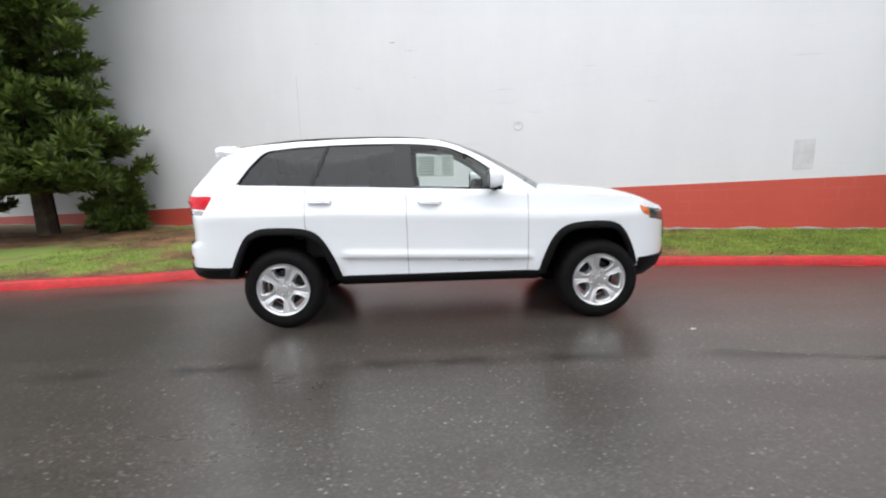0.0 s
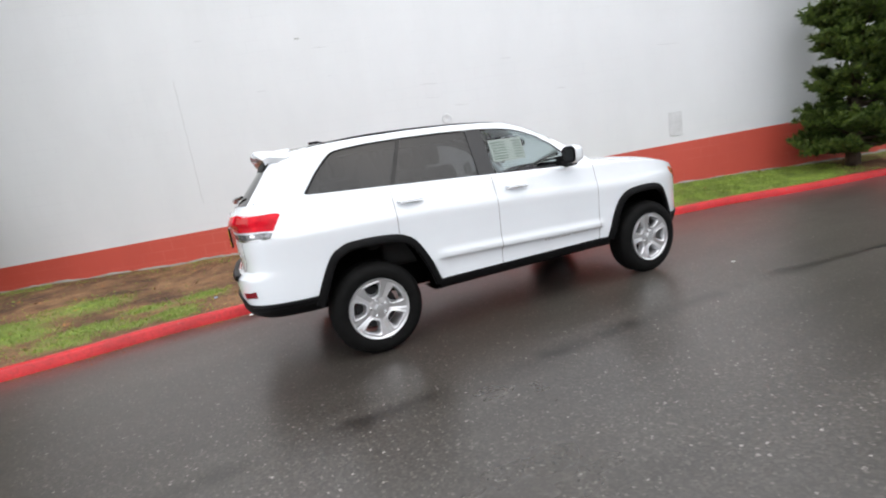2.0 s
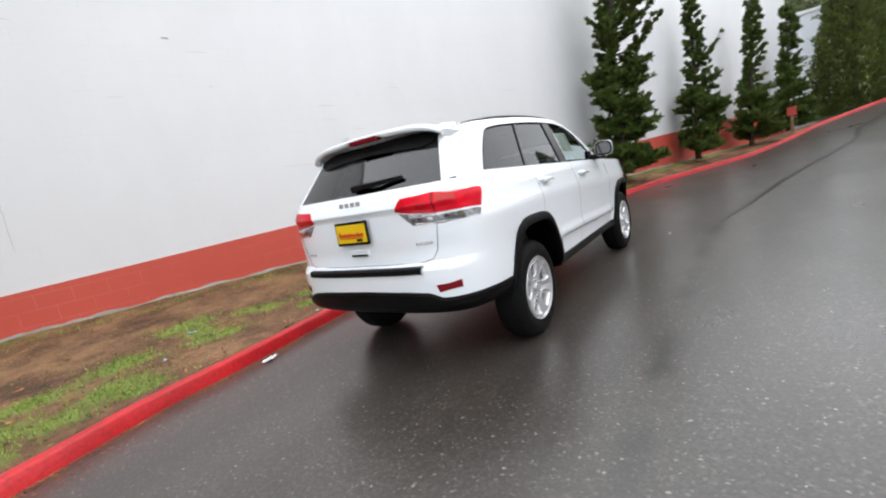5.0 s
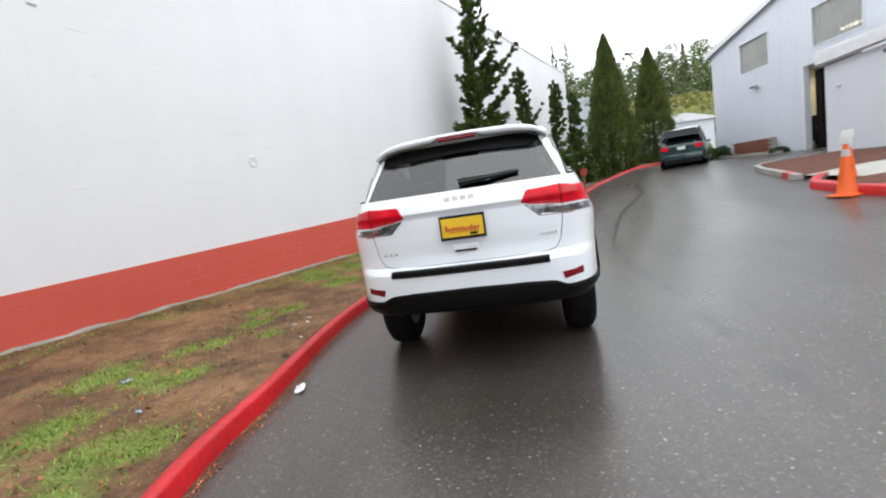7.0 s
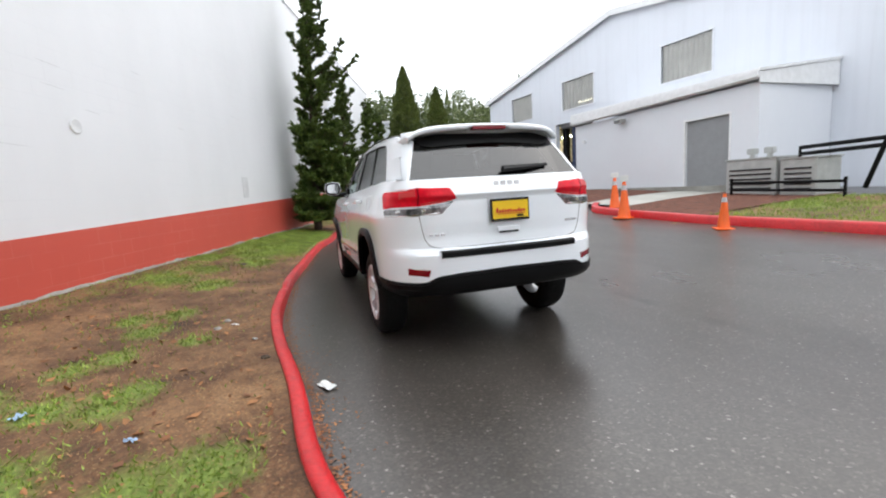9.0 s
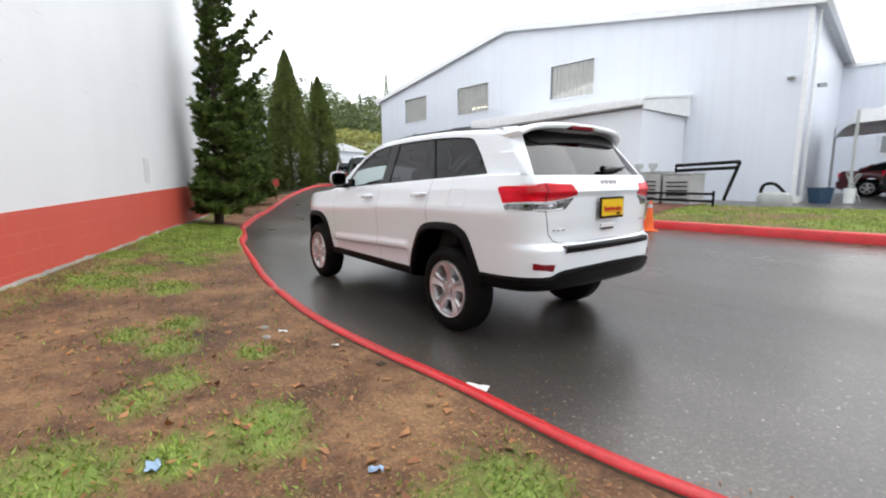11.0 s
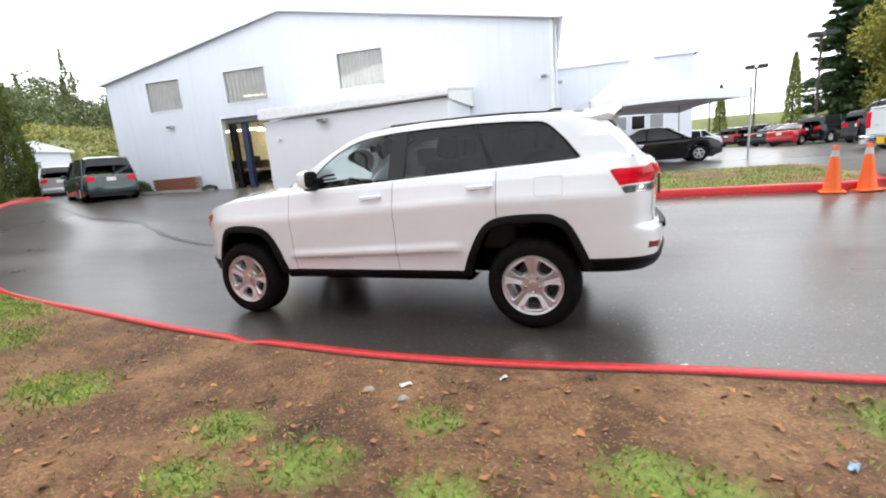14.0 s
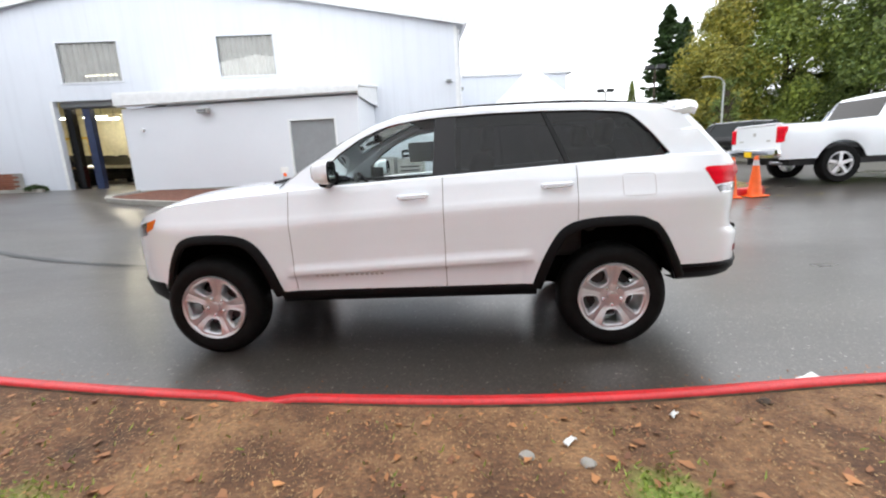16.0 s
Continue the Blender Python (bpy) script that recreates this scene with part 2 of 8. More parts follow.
CEDAR_OLIVE = leaf_mat("olive_cedar_foliage", (0.032, 0.062, 0.010), (0.16, 0.19, 0.034))
CEDAR = leaf_mat("cedar_foliage", (0.020, 0.048, 0.014), (0.06, 0.115, 0.028))
BROADLEAF = leaf_mat("broad_leaves", (0.07, 0.12, 0.02), (0.30, 0.35, 0.055), 0.25)
WOODS = leaf_mat("far_woods", (0.05, 0.085, 0.035), (0.20, 0.235, 0.09), 0.05)
BARK = plain("bark", (0.07, 0.05, 0.035), 0.9, vary=0.4, scale=5, fine=30, relief=0.02)
CAR_WHITE = plain("white_car_paint", (0.88, 0.92, 0.965), 0.24, vary=0.015, scale=2, fine=500, coat=1.0)
BLACK_PLASTIC = plain("black_plastic", (0.0045, 0.0045, 0.005), 0.45, vary=0.2, fine=200, relief=0.001, spec=0.12)
GLOSS_BLACK = plain("gloss_black_trim", (0.006, 0.006, 0.007), 0.15, vary=0.1, spec=0.4)
RUBBER = plain("tyre_rubber", (0.008, 0.008, 0.008), 0.62, vary=0.25, scale=20, fine=90, relief=0.002, spec=0.10)
SILVER = plain("silver_wheel_paint", (0.66, 0.665, 0.68), 0.36, metal=0.75, vary=0.06, coat=0.2)
CHROME = plain("chrome", (0.75, 0.75, 0.76), 0.12, metal=1.0, vary=0.03)
DARK_METAL = plain("dark_metal", (0.04, 0.04, 0.042), 0.5, metal=0.6, vary=0.2)
RED_LENS = plain("red_lens", (0.74, 0.006, 0.022), 0.2, vary=0.25, scale=11, fine=90, coat=0.12, spec=0.15)
DARK_RED_LENS = plain("dark_red_lens", (0.20, 0.002, 0.010), 0.25, vary=0.15, coat=0.2, spec=0.3)
CLEAR_LENS = plain("clear_lens", (0.26, 0.26, 0.27), 0.14, metal=0.55, vary=0.75, scale=30, fine=110, coat=0.8)
AMBER = plain("amber_lens", (0.75, 0.16, 0.02), 0.2, vary=0.1, coat=1.0)
GLASS_CLEAR = glass_mat("clear_car_glass", (0.84, 0.90, 0.88))
GLASS_DARK = glass_mat("privacy_glass", (0.09, 0.092, 0.098), ior=1.65)
GLASS_REAR = glass_mat("tinted_rear_glass", (0.10, 0.10, 0.11), ior=2.0)
INTERIOR = plain("dark_cabin_trim", (0.02, 0.02, 0.021), 0.6, vary=0.2)
SEAT_CLOTH = plain("black_seat_cloth", (0.028, 0.028, 0.03), 0.8, vary=0.2, fine=200)
PLATE_YELLOW = plain("yellow_plate", (0.85, 0.55, 0.01), 0.35, vary=0.05)
INK_RED = plain("red_ink", (0.55, 0.02, 0.02), 0.4, vary=0.05)
PAPER = plain("white_paper", (0.75, 0.77, 0.75), 0.6, vary=0.05)
CONE_ORANGE = plain("orange_plastic", (0.85, 0.13, 0.015), 0.45, vary=0.1)
CONE_BAND = plain("grey_reflective_band", (0.5, 0.5, 0.52), 0.35, vary=0.08)
CANVAS = plain("white_canvas", (0.82, 0.83, 0.85), 0.6, vary=0.03)
GREY_DOOR = plain("grey_door_paint", (0.26, 0.27, 0.28), 0.45, vary=0.06)
WINDOW_GREY = plain("dusty_corrugated_window", (0.40, 0.405, 0.385), 0.3, vary=0.16, scale=3, fine=20)
AC_METAL = plain("grey_painted_steel", (0.42, 0.43, 0.42), 0.5, vary=0.12)
BRICK = plain("red_brick", (0.24, 0.085, 0.05), 0.85, vary=0.3, scale=12, fine=60, relief=0.004)
WOOD = plain("weathered_wood", (0.28, 0.17, 0.09), 0.8, vary=0.3, scale=5, fine=40)
SIGN_RED = plain("red_sign_paint", (0.45, 0.05, 0.03), 0.6, vary=0.2)


# ---- building helpers ----
def link(name, bm, material, parent=None, label="", smooth=False, kind="", category="", angle=40):
    me = bpy.data.meshes.new(name)
    bmesh.ops.recalc_face_normals(bm, faces=bm.faces[:])
    if smooth:
        for f in bm.faces:
            f.smooth = True
        for e in bm.edges:
            if len(e.link_faces) == 2 and e.calc_face_angle(0) > radians(angle):
                e.smooth = False
    bm.to_mesh(me)
    bm.free()
    me.materials.append(material)
    ob = new(name, me)
    if parent is not None:
        ob.parent = parent
    return tagged(ob, label, category, "", kind)


def part(name, bm, material, parent, label="", smooth=False, angle=40):
    return link(name, bm, material, parent, label, smooth, angle=angle)


def thing(name, label, category, m=None, group="", kind=""):
    ob = new(name)
    ob.empty_display_size = 0.2
    if m is not None:
        ob.matrix_basis = m
    return tagged(ob, label, category, group, kind)


def box(bm, x0, y0, z0, x1, y1, z1, bevel=0.0, m=None):
    vs = [bm.verts.new(p) for p in ((x0, y0, z0), (x1, y0, z0), (x1, y1, z0), (x0, y1, z0), (x0, y0, z1), (x1, y0, z1), (x1, y1, z1), (x0, y1, z1))]
    fs = [bm.faces.new([vs[i] for i in f]) for f in ((0, 3, 2, 1), (4, 5, 6, 7), (0, 1, 5, 4), (1, 2, 6, 5), (2, 3, 7, 6), (3, 0, 4, 7))]
    if bevel:
        es = list({e for f in fs for e in f.edges})
        r = bmesh.ops.bevel(bm, geom=es, offset=bevel, segments=2, profile=0.5, affect="EDGES")
        vs = list({v for f in r["faces"] for v in f.verts} | {v for v in vs if v.is_valid})
    if m is not None:
        bmesh.ops.transform(bm, matrix=m, verts=[v for v in vs if v.is_valid])
    return bm


def boxes(*specs, bevel=0.0):
    bm = bmesh.new()
    for s in specs:
        box(bm, *s, bevel=bevel)
    return bm


def grid(rows, closed=False, bm=None):
    """A sheet through rows of points."""
    bm = bm or bmesh.new()
    vv = [[bm.verts.new(p) for p in r] for r in rows]
    for a, b in zip(vv, vv[1:]):
        n = len(a)
        for i in range(n if closed else n - 1):
            q = (a[i], a[(i + 1) % n], b[(i + 1) % n], b[i])
            if (q[0].co - q[1].co).length + (q[2].co - q[3].co).length > 1e-6:
                bm.faces.new(q)
    return bm


def lathe(profile, segments=32, axis="y", bm=None):
    """Turns a profile of (distance along the axis, radius) round the y or z axis."""
    rows = []
    for d, r in profile:
        row = []
        for i in range(segments):
            a = 2 * math.pi * i / segments
            row.append((r * math.cos(a), d, r * math.sin(a)) if axis == "y" else (r * math.cos(a), r * math.sin(a), d))
        rows.append(row)
    return grid(rows, True, bm)


def sweep(path, section, closed_section=True):
    """Carries a section of (sideways, up) along a path of points; ends are capped."""
    bm = bmesh.new()
    rows = []
    for i, p in enumerate(path):
        a, b = Vector(path[max(0, i - 1)]), Vector(path[min(len(path) - 1, i + 1)])
        d = (b - a).to_2d().normalized()
        side = Vector((-d.y, d.x, 0))
        rows.append([Vector(p) + side * s + Vector((0, 0, u)) for s, u in section])
    grid(rows, closed_section, bm)
    bm.verts.ensure_lookup_table()
    k = len(section)
    bm.faces.new([bm.verts[i] for i in range(k)])
    bm.faces.new([bm.verts[len(bm.verts) - k + i] for i in reversed(range(k))])
    return bm


def tube(points, radius, segments=8):
    bm = bmesh.new()
    rows = []
    pts = [Vector(p) for p in points]
    for i, p in enumerate(pts):
        d = (pts[min(len(pts) - 1, i + 1)] - pts[max(0, i - 1)]).normalized()
        u = d.orthogonal().normalized() if i == 0 else (u - d * u.dot(d)).normalized()
        w = d.cross(u)
        r = radius[i] if isinstance(radius, (list, tuple)) else radius
        rows.append([p + (u * math.cos(2 * math.pi * k / segments) + w * math.sin(2 * math.pi * k / segments)) * r for k in range(segments)])
    grid(rows, True, bm)
    bm.verts.ensure_lookup_table()
    for idx in (range(segments), range(len(bm.verts) - segments, len(bm.verts))):
        bm.faces.new([bm.verts[i] for i in idx])
    return bm


def lerp_table(x, table):
    xs, ys = zip(*table)
    return float(np.interp(x, xs, ys))


def spline(points, step=0.25):
    """A smooth run of points through the given ones."""
    pts = [Vector(p) for p in points]
    out = []
    for i in range(len(pts) - 1):
        p0, p1, p2, p3 = pts[max(0, i - 1)], pts[i], pts[i + 1], pts[min(len(pts) - 1, i + 2)]
        n = max(1, int((p2 - p1).length / step))
        for k in range(n):
            t = k / n
            out.append(0.5 * ((2 * p1) + (p2 - p0) * t + (2 * p0 - 5 * p1 + 4 * p2 - p3) * t * t + (3 * p1 - p0 - 3 * p2 + p3) * t ** 3))
    out.append(pts[-1])
    return out


# ---- the lie of the land ----
def ground_z(x, y):
    d = max(0.0, -y - 2.2)
    return 0.62 * (1 - math.exp(-d / 4.2)) * min(1.0, 0.35 * d + 0.2) * 1.0 + 0.03 * min(30.0, max(x - 1.0, 0.0)) * min(1.0, d / 5)


def wall_y(x):
    return 4.545 - 0.3328 * x


KERB = [(-16, 0.35), (-11, 0.75), (-8, 0.98), (-5.7, 1.16), (-4.2, 1.36), (-3.4, 1.53), (-2.5, 1.60), (-1.5, 1.72), (-0.5, 1.77), (0.8, 1.70), (1.7, 1.61),
        (2.9, 1.43), (4.2, 1.24), (5.7, 0.98), (7.0, 0.62), (9.2, 0.18), (12, -0.75), (15, -1.85), (18, -3.3), (20.5, -4.9), (22.4, -6.6), (23.2, -7.9), (23.4, -9.0)]
kerb_line = spline([(x, y, 0) for x, y in KERB], 0.1)
kx, ky = np.array([p.x for p in kerb_line]), np.array([p.y for p in kerb_line])


def kerb_y(x):
    return float(np.interp(x, kx[:-30], ky[:-30]))


def axis_lines(dense0, dense1, step, far):
    a = list(np.arange(dense0, dense1 + 1e-6, step))
    out = []
    d, p = step, dense1
    while p < far:
        d *= 1.6
        p += d
        out.append(p)
    lo = []
    d, p = step, dense0
    while p > -far:
        d *= 1.6
        p -= d
        lo.append(p)
    return lo[::-1] + a + out


gx, gy = axis_lines(-16, 32, 0.25, 1500), axis_lines(-20, 6, 0.25, 1500)
ground = link("ground", grid([[(x, y, ground_z(x, y)) for x in gx] for y in gy]), ASPHALT, None, "wet dark asphalt road and yard with small light stones", True, "structure")

# raised red kerb along the building's verge
def kerb_mesh(name, line, label, left=0.038, right=0.056, height=0.172):
    rows = []
    for i, p in enumerate(line):
        chip = 0.02 * max(0.0, noise.noise((p.x * 1.7, p.y * 1.7, 4.0)) - 0.35)
        dip = 0.035 * math.exp(-((p.x - 0.72) / 0.13) ** 2) if name == "kerb" else 0.0
        rows.append((p.x, p.y, ground_z(p.x, p.y) - 0.05 - chip - dip + 0.006 * noise.noise((p.x * 0.8, 1, 2))))
    ob = link(name, sweep(rows, [(-right - 0.012, 0), (-right, height - 0.02), (-right + 0.02, height), (left - 0.015, height + 0.003), (left, height - 0.012), (left + 0.01, 0)]), KERB_RED, None, label, True, "structure", angle=50)
    ob.data.materials.append(MOSSY)
    for k, poly in enumerate(ob.data.polygons):
        if k % 6 == 4:
            poly.material_index = 1
    return ob


kerb = kerb_mesh("kerb", kerb_line, "worn red-painted concrete kerb with chips and a bare back")

# verge between kerb and wall
random.seed(4)


def verge_z(x, y):
    k, w = kerb_y(x), wall_y(x)
    v = min(1.0, max(0.0, (y - k) / max(0.3, w - k)))
    d = y - k
    edge = 0.096 + 0.012 * min(1.0, d / 1.2) + 0.20 * max(0.0, (v - 0.35) / 0.65) ** 1.3
    far = min(1.0, max(0.0, (abs(x + 0.5) - 3.0) / 2.0))
    edge = edge * (1 - far) + far * (0.112 + 0.19 * v)
    return ground_z(x, k) * (1 - v) + edge + 0.03 * noise.noise((x * 0.9, y * 0.9, 3)) * min(1, 6 * v) + 0.014 * noise.noise((x * 4, y * 4, 7)) * min(1, 6 * v)


PATCHES = [(-4.7, 3.6, 0.65), (-4.35, 1.75, 0.4), (-3.3, 1.95, 0.32), (-3.8, 1.95, 0.35), (-5.4, 3.1, 0.6), (-5.8, 2.2, 0.6), (-7.2, 2.0, 0.8), (-8.0, 3.4, 1.0), (1.18, 2.72, 0.28), (3.7, 3.1, 0.35), (1.6, 3.3, 0.3), (-2.3, 2.62, 0.3), (4.0, 2.35, 0.55), (5.0, 2.3, 0.6), (6.3, 1.9, 0.7), (2.6, 2.9, 0.32), (-2.2, 3.4, 0.40), (-1.4, 2.9, 0.26), (-0.75, 2.86, 0.28), (-0.15, 2.72, 0.26), (-0.3, 3.1, 0.22), (-2.2, 2.55, 0.26), (4.6, 1.75, 1.0), (5.9, 1.4, 0.9), (1.45, 2.65, 0.36), (1.7, 3.2, 0.45), (-2.25, 3.0, 0.25), (3.2, 2.2, 0.5),
           (-1.6, 3.1, 0.25), (-3.1, 2.9, 0.4), (-3.4, 2.2, 0.3), (-2.2, 3.4, 0.3), (-3.8, 2.8, 0.35), (-4.3, 2.2, 0.5), (-5.2, 2.6, 0.6), (-5.4, 1.8, 0.5), (7.5, 1.0, 0.9), (-6.5, 3.0, 0.8), (-1.2, 2.4, 0.2)]


def grass_amount(x, y):
    g = 0.0
    for px, py, pr in PATCHES:
        if abs(x - px) > 2.6 * pr or abs(y - py) > 2.2 * pr:
            continue
        q = ((x - px) ** 2 + ((y - py) * 1.3) ** 2) / (pr * pr)
        g = max(g, math.exp(-q * 0.9))
    g *= 0.85
    g += 0.16 * noise.noise((x * 1.1 + 11, y * 1.4, 5.0)) + 0.10 * noise.noise((x * 3.1, y * 3.1, 9.0))
    if wall_y(x) - y < 0.55:
        g += 0.30
    if x > 5.0 or x < -6.0:
        g += 0.22
    return max(0.0, min(1.0, g))


vx = list(np.arange(-16, 21.5, 0.12))
vrows, vg = [], []
for i in range(41):
    r = []
    for x in vx:
        k, w = kerb_y(x) + 0.025, wall_y(x) + 0.05
        y = k + (w - k) * i / 40
        r.append((x, y, verge_z(x, y)))
        vg.append(grass_amount(x, y))
    vrows.append(r)
verge = link("verge", grid(vrows), EARTH, None, "trodden brown earth verge with dry needles and grass patches", True, "structure")
att = verge.data.attributes.new("grass", "FLOAT", "POINT")
att.data.foreach_set("value", vg)


# ---- the long white wall with its red base ----
WX0, WX1 = -16.0, 26.0
WDIR = math.degrees(math.atan(-0.3328))
WLEN = 1 / math.cos(radians(WDIR))


def wall_slab(u0, u1, bottom, top, depth, m):
    bm = bmesh.new()
    n = 24
    us = [u0 + (u1 - u0) * i / n for i in range(n + 1)]
    ring = []
    for u in us:
        ring.append([(u, 0, bottom(u)), (u, 0, top(u)), (u, depth, top(u)), (u, depth, bottom(u))])
    grid(ring, True, bm)
    bm.verts.ensure_lookup_table()
    bm.faces.new([bm.verts[i] for i in range(4)])
    bm.faces.new([bm.verts[len(bm.verts) - 4 + i] for i in (3, 2, 1, 0)])
    bm.transform(m)
    return bm


WALL_M = pose(0, 4.545, 0, 0, 0, WDIR)
for nm, mat, b0, t0, dep, lab in (("wall_north_base", WALL_RED, lambda u: -0.2, lambda u: 0.97 + 0.031 * u / WLEN, 0.3, "red-painted base of the block wall, scuffed at the foot"),
                                  ("wall_north", WALL_WHITE, lambda u: 0.97 + 0.031 * u / WLEN, lambda u: 7.08 + 0.033 * u / WLEN, 0.28, "tall white-painted concrete block wall with faint stains")):
    ob = link(nm, wall_slab(WX0 * WLEN, WX1 * WLEN, b0, t0, dep, Matrix()), mat, None, lab, False, "structure")
    ob.matrix_basis = WALL_M @ pose(0, 0.006 if nm == "wall_north" else 0, 0)
ob = link("wall_coping", wall_slab(WX0 * WLEN, WX1 * WLEN, lambda u: 7.08 + 0.033 * u / WLEN, lambda u: 7.16 + 0.033 * u / WLEN, 0.36, Matrix()), TRIM_WHITE, None, "thin white metal coping along the wall top", False, "structure")
ob.matrix_basis = WALL_M @ pose(0, -0.03, 0)

# rough bare footing that shows along the wall's foot
rows = []
for i in range(420):
    u = WX0 * WLEN + (21.0 - WX0) * WLEN * i / 419
    x = u / WLEN
    z = verge_z(x, wall_y(x)) + 0.028 + 0.035 * noise.noise((x * 2.3, 0, 8)) + 0.02 * noise.noise((x * 9, 0, 1))
    d = -0.02 - 0.012 * noise.noise((x * 5, 3, 1))
    rows.append([(u, 0.02, z - 0.004), (u, d, z), (u, d - 0.018, z - 0.03), (u, d - 0.02, z - 0.25)])
ob = link("wall_footing", grid(rows), CONCRETE, None, "rough bare concrete footing along the wall", True, "structure")
ob.matrix_basis = WALL_M


# ---- the workshop building ----
FN = math.hypot(1, 0.1319)
FAC_M = pose(-0.09, -13.282, 0, 0, 0, math.degrees(math.atan(0.1319)))   # x runs along the front, y goes into the street
FLEN = 20.24 * FN


def holed_wall(length, z0, z1, holes, thick):
    """A wall along x from 0 to length, its face at y = 0 and its back at y = -thick, with rectangular openings (x0, z0, x1, z1)."""
    xs = sorted({0, length, *[h[0] for h in holes], *[h[2] for h in holes]})
    zs = sorted({z0, z1, *[h[1] for h in holes], *[h[3] for h in holes]})
    bm = bmesh.new()
    verts = {}

    def v(x, y, z):
        key = (round(x, 4), y, round(z, 4))
        if key not in verts:
            verts[key] = bm.verts.new((x, y, z))
        return verts[key]

    def solid(i, j):
        if not (0 <= i < len(xs) - 1 and 0 <= j < len(zs) - 1):
            return False
        cx, cz = (xs[i] + xs[i + 1]) / 2, (zs[j] + zs[j + 1]) / 2
        return not any(h[0] < cx < h[2] and h[1] < cz < h[3] for h in holes)
    for i in range(len(xs) - 1):
        for j in range(len(zs) - 1):
            if not solid(i, j):
                continue
            a, b, c, d = xs[i], xs[i + 1], zs[j], zs[j + 1]
            bm.faces.new([v(a, 0, c), v(b, 0, c), v(b, 0, d), v(a, 0, d)])
            bm.faces.new([v(a, -thick, d), v(b, -thick, d), v(b, -thick, c), v(a, -thick, c)])
            for di, dj, p, q in ((-1, 0, (a, c), (a, d)), (1, 0, (b, c), (b, d)), (0, -1, (a, c), (b, c)), (0, 1, (a, d), (b, d))):
                if not solid(i + di, j + dj):
                    bm.faces.new([v(p[0], 0, p[1]), v(q[0], 0, q[1]), v(q[0], -thick, q[1]), v(p[0], -thick, p[1])])
    return bm


def prism(outline, y0, y1):
    """An outline in (x, z), drawn out from y0 to y1."""
    bm = bmesh.new()
    a = [bm.verts.new((x, y0, z)) for x, z in outline]
    b = [bm.verts.new((x, y1, z)) for x, z in outline]
    bm.faces.new(a)
    bm.faces.new(b[::-1])
    for i in range(len(a)):
        j = (i + 1) % len(a)
        bm.faces.new([a[i], b[i], b[j], a[j]])
    return bm


workshop = thing("workshop_building", "large white metal-clad workshop with a low gable and three upper windows", "building", FAC_M)
EAVE, RIDGE, RIDGE_X, DEEP = 6.16, 7.98, 10.82, 11.0
WINDOWS = [(16.25, 4.66, 18.15, 6.0), (11.87, 4.62, 13.98, 5.99), (6.52, 4.63, 8.55, 6.03)]
GARAGE = (12.0, 0.6, 14.42, 4.05)
part("front_wall", holed_wall(FLEN, -0.3, EAVE, WINDOWS + [GARAGE], 0.2), SIDING, workshop)
part("gable", prism([(0, EAVE), (FLEN, EAVE), (RIDGE_X, RIDGE)], 0, -0.2), SIDING, workshop)
bm = boxes((0, -DEEP, -0.3, 0.2, -0.2, EAVE))
part("side_wall", bm, SIDING, workshop)
part("side_wall", boxes((FLEN - 0.2, -DEEP, -0.3, FLEN, -0.2, EAVE)), SIDING, workshop)
part("back_wall", boxes((0.2, -DEEP, -0.3, FLEN - 0.2, -DEEP + 0.2, EAVE)), SIDING, workshop)
th = 0.16
part("roof", prism([(-0.25, EAVE - 0.04), (RIDGE_X, RIDGE), (FLEN + 0.25, EAVE - 0.04), (FLEN + 0.25, EAVE - 0.04 + th), (RIDGE_X, RIDGE + th), (-0.25, EAVE - 0.04 + th)], 0.16, -DEEP - 0.2), ROOF_METAL, workshop, "pale grey metal roof")
part("fascia", prism([(-0.27, EAVE - 0.10), (RIDGE_X, RIDGE - 0.06), (FLEN + 0.27, EAVE - 0.10), (FLEN + 0.27, EAVE + 0.15), (RIDGE_X, RIDGE + 0.19), (-0.27, EAVE + 0.15)], 0.165, 0.20), TRIM_WHITE, workshop, "white fascia board along the gable")
part("gutter", boxes((-0.40, -DEEP, EAVE - 0.08, -0.262, 0.2, EAVE + 0.07), bevel=0.02), TRIM_WHITE, workshop)
part("downpipe", tube([(-0.1, -0.4, EAVE - 0.1), (-0.1, -0.4, 0.5)], 0.05), TRIM_WHITE, workshop)
part("corner_trim", boxes((-0.02, -0.12, 0.2, 0.10, 0.015, EAVE - 0.1)), TRIM_WHITE, workshop)
PANE_HAZE, pn, pl, pb = nodes_of("hazy_corrugated_pane")
pb.inputs["Base Color"].default_value = (0.42, 0.42, 0.395, 1)
pb.inputs["Roughness"].default_value = 0.35
pt, pm = pn.new("ShaderNodeBsdfTransparent"), pn.new("ShaderNodeMixShader")
pt.inputs[0].default_value = (0.8, 0.8, 0.75, 1)
pl.new(ramp(pn, pl, noise_tex(pn, pl, 1.6, 4, 0.6), [(0.3, (0.78,) * 3), (0.7, (0.94,) * 3)]), pm.inputs[0])
pl.new(pt.outputs[0], pm.inputs[1])
pl.new(pb.outputs[0], pm.inputs[2])
pl.new(pm.outputs[0], pn["Material Output"].inputs[0])
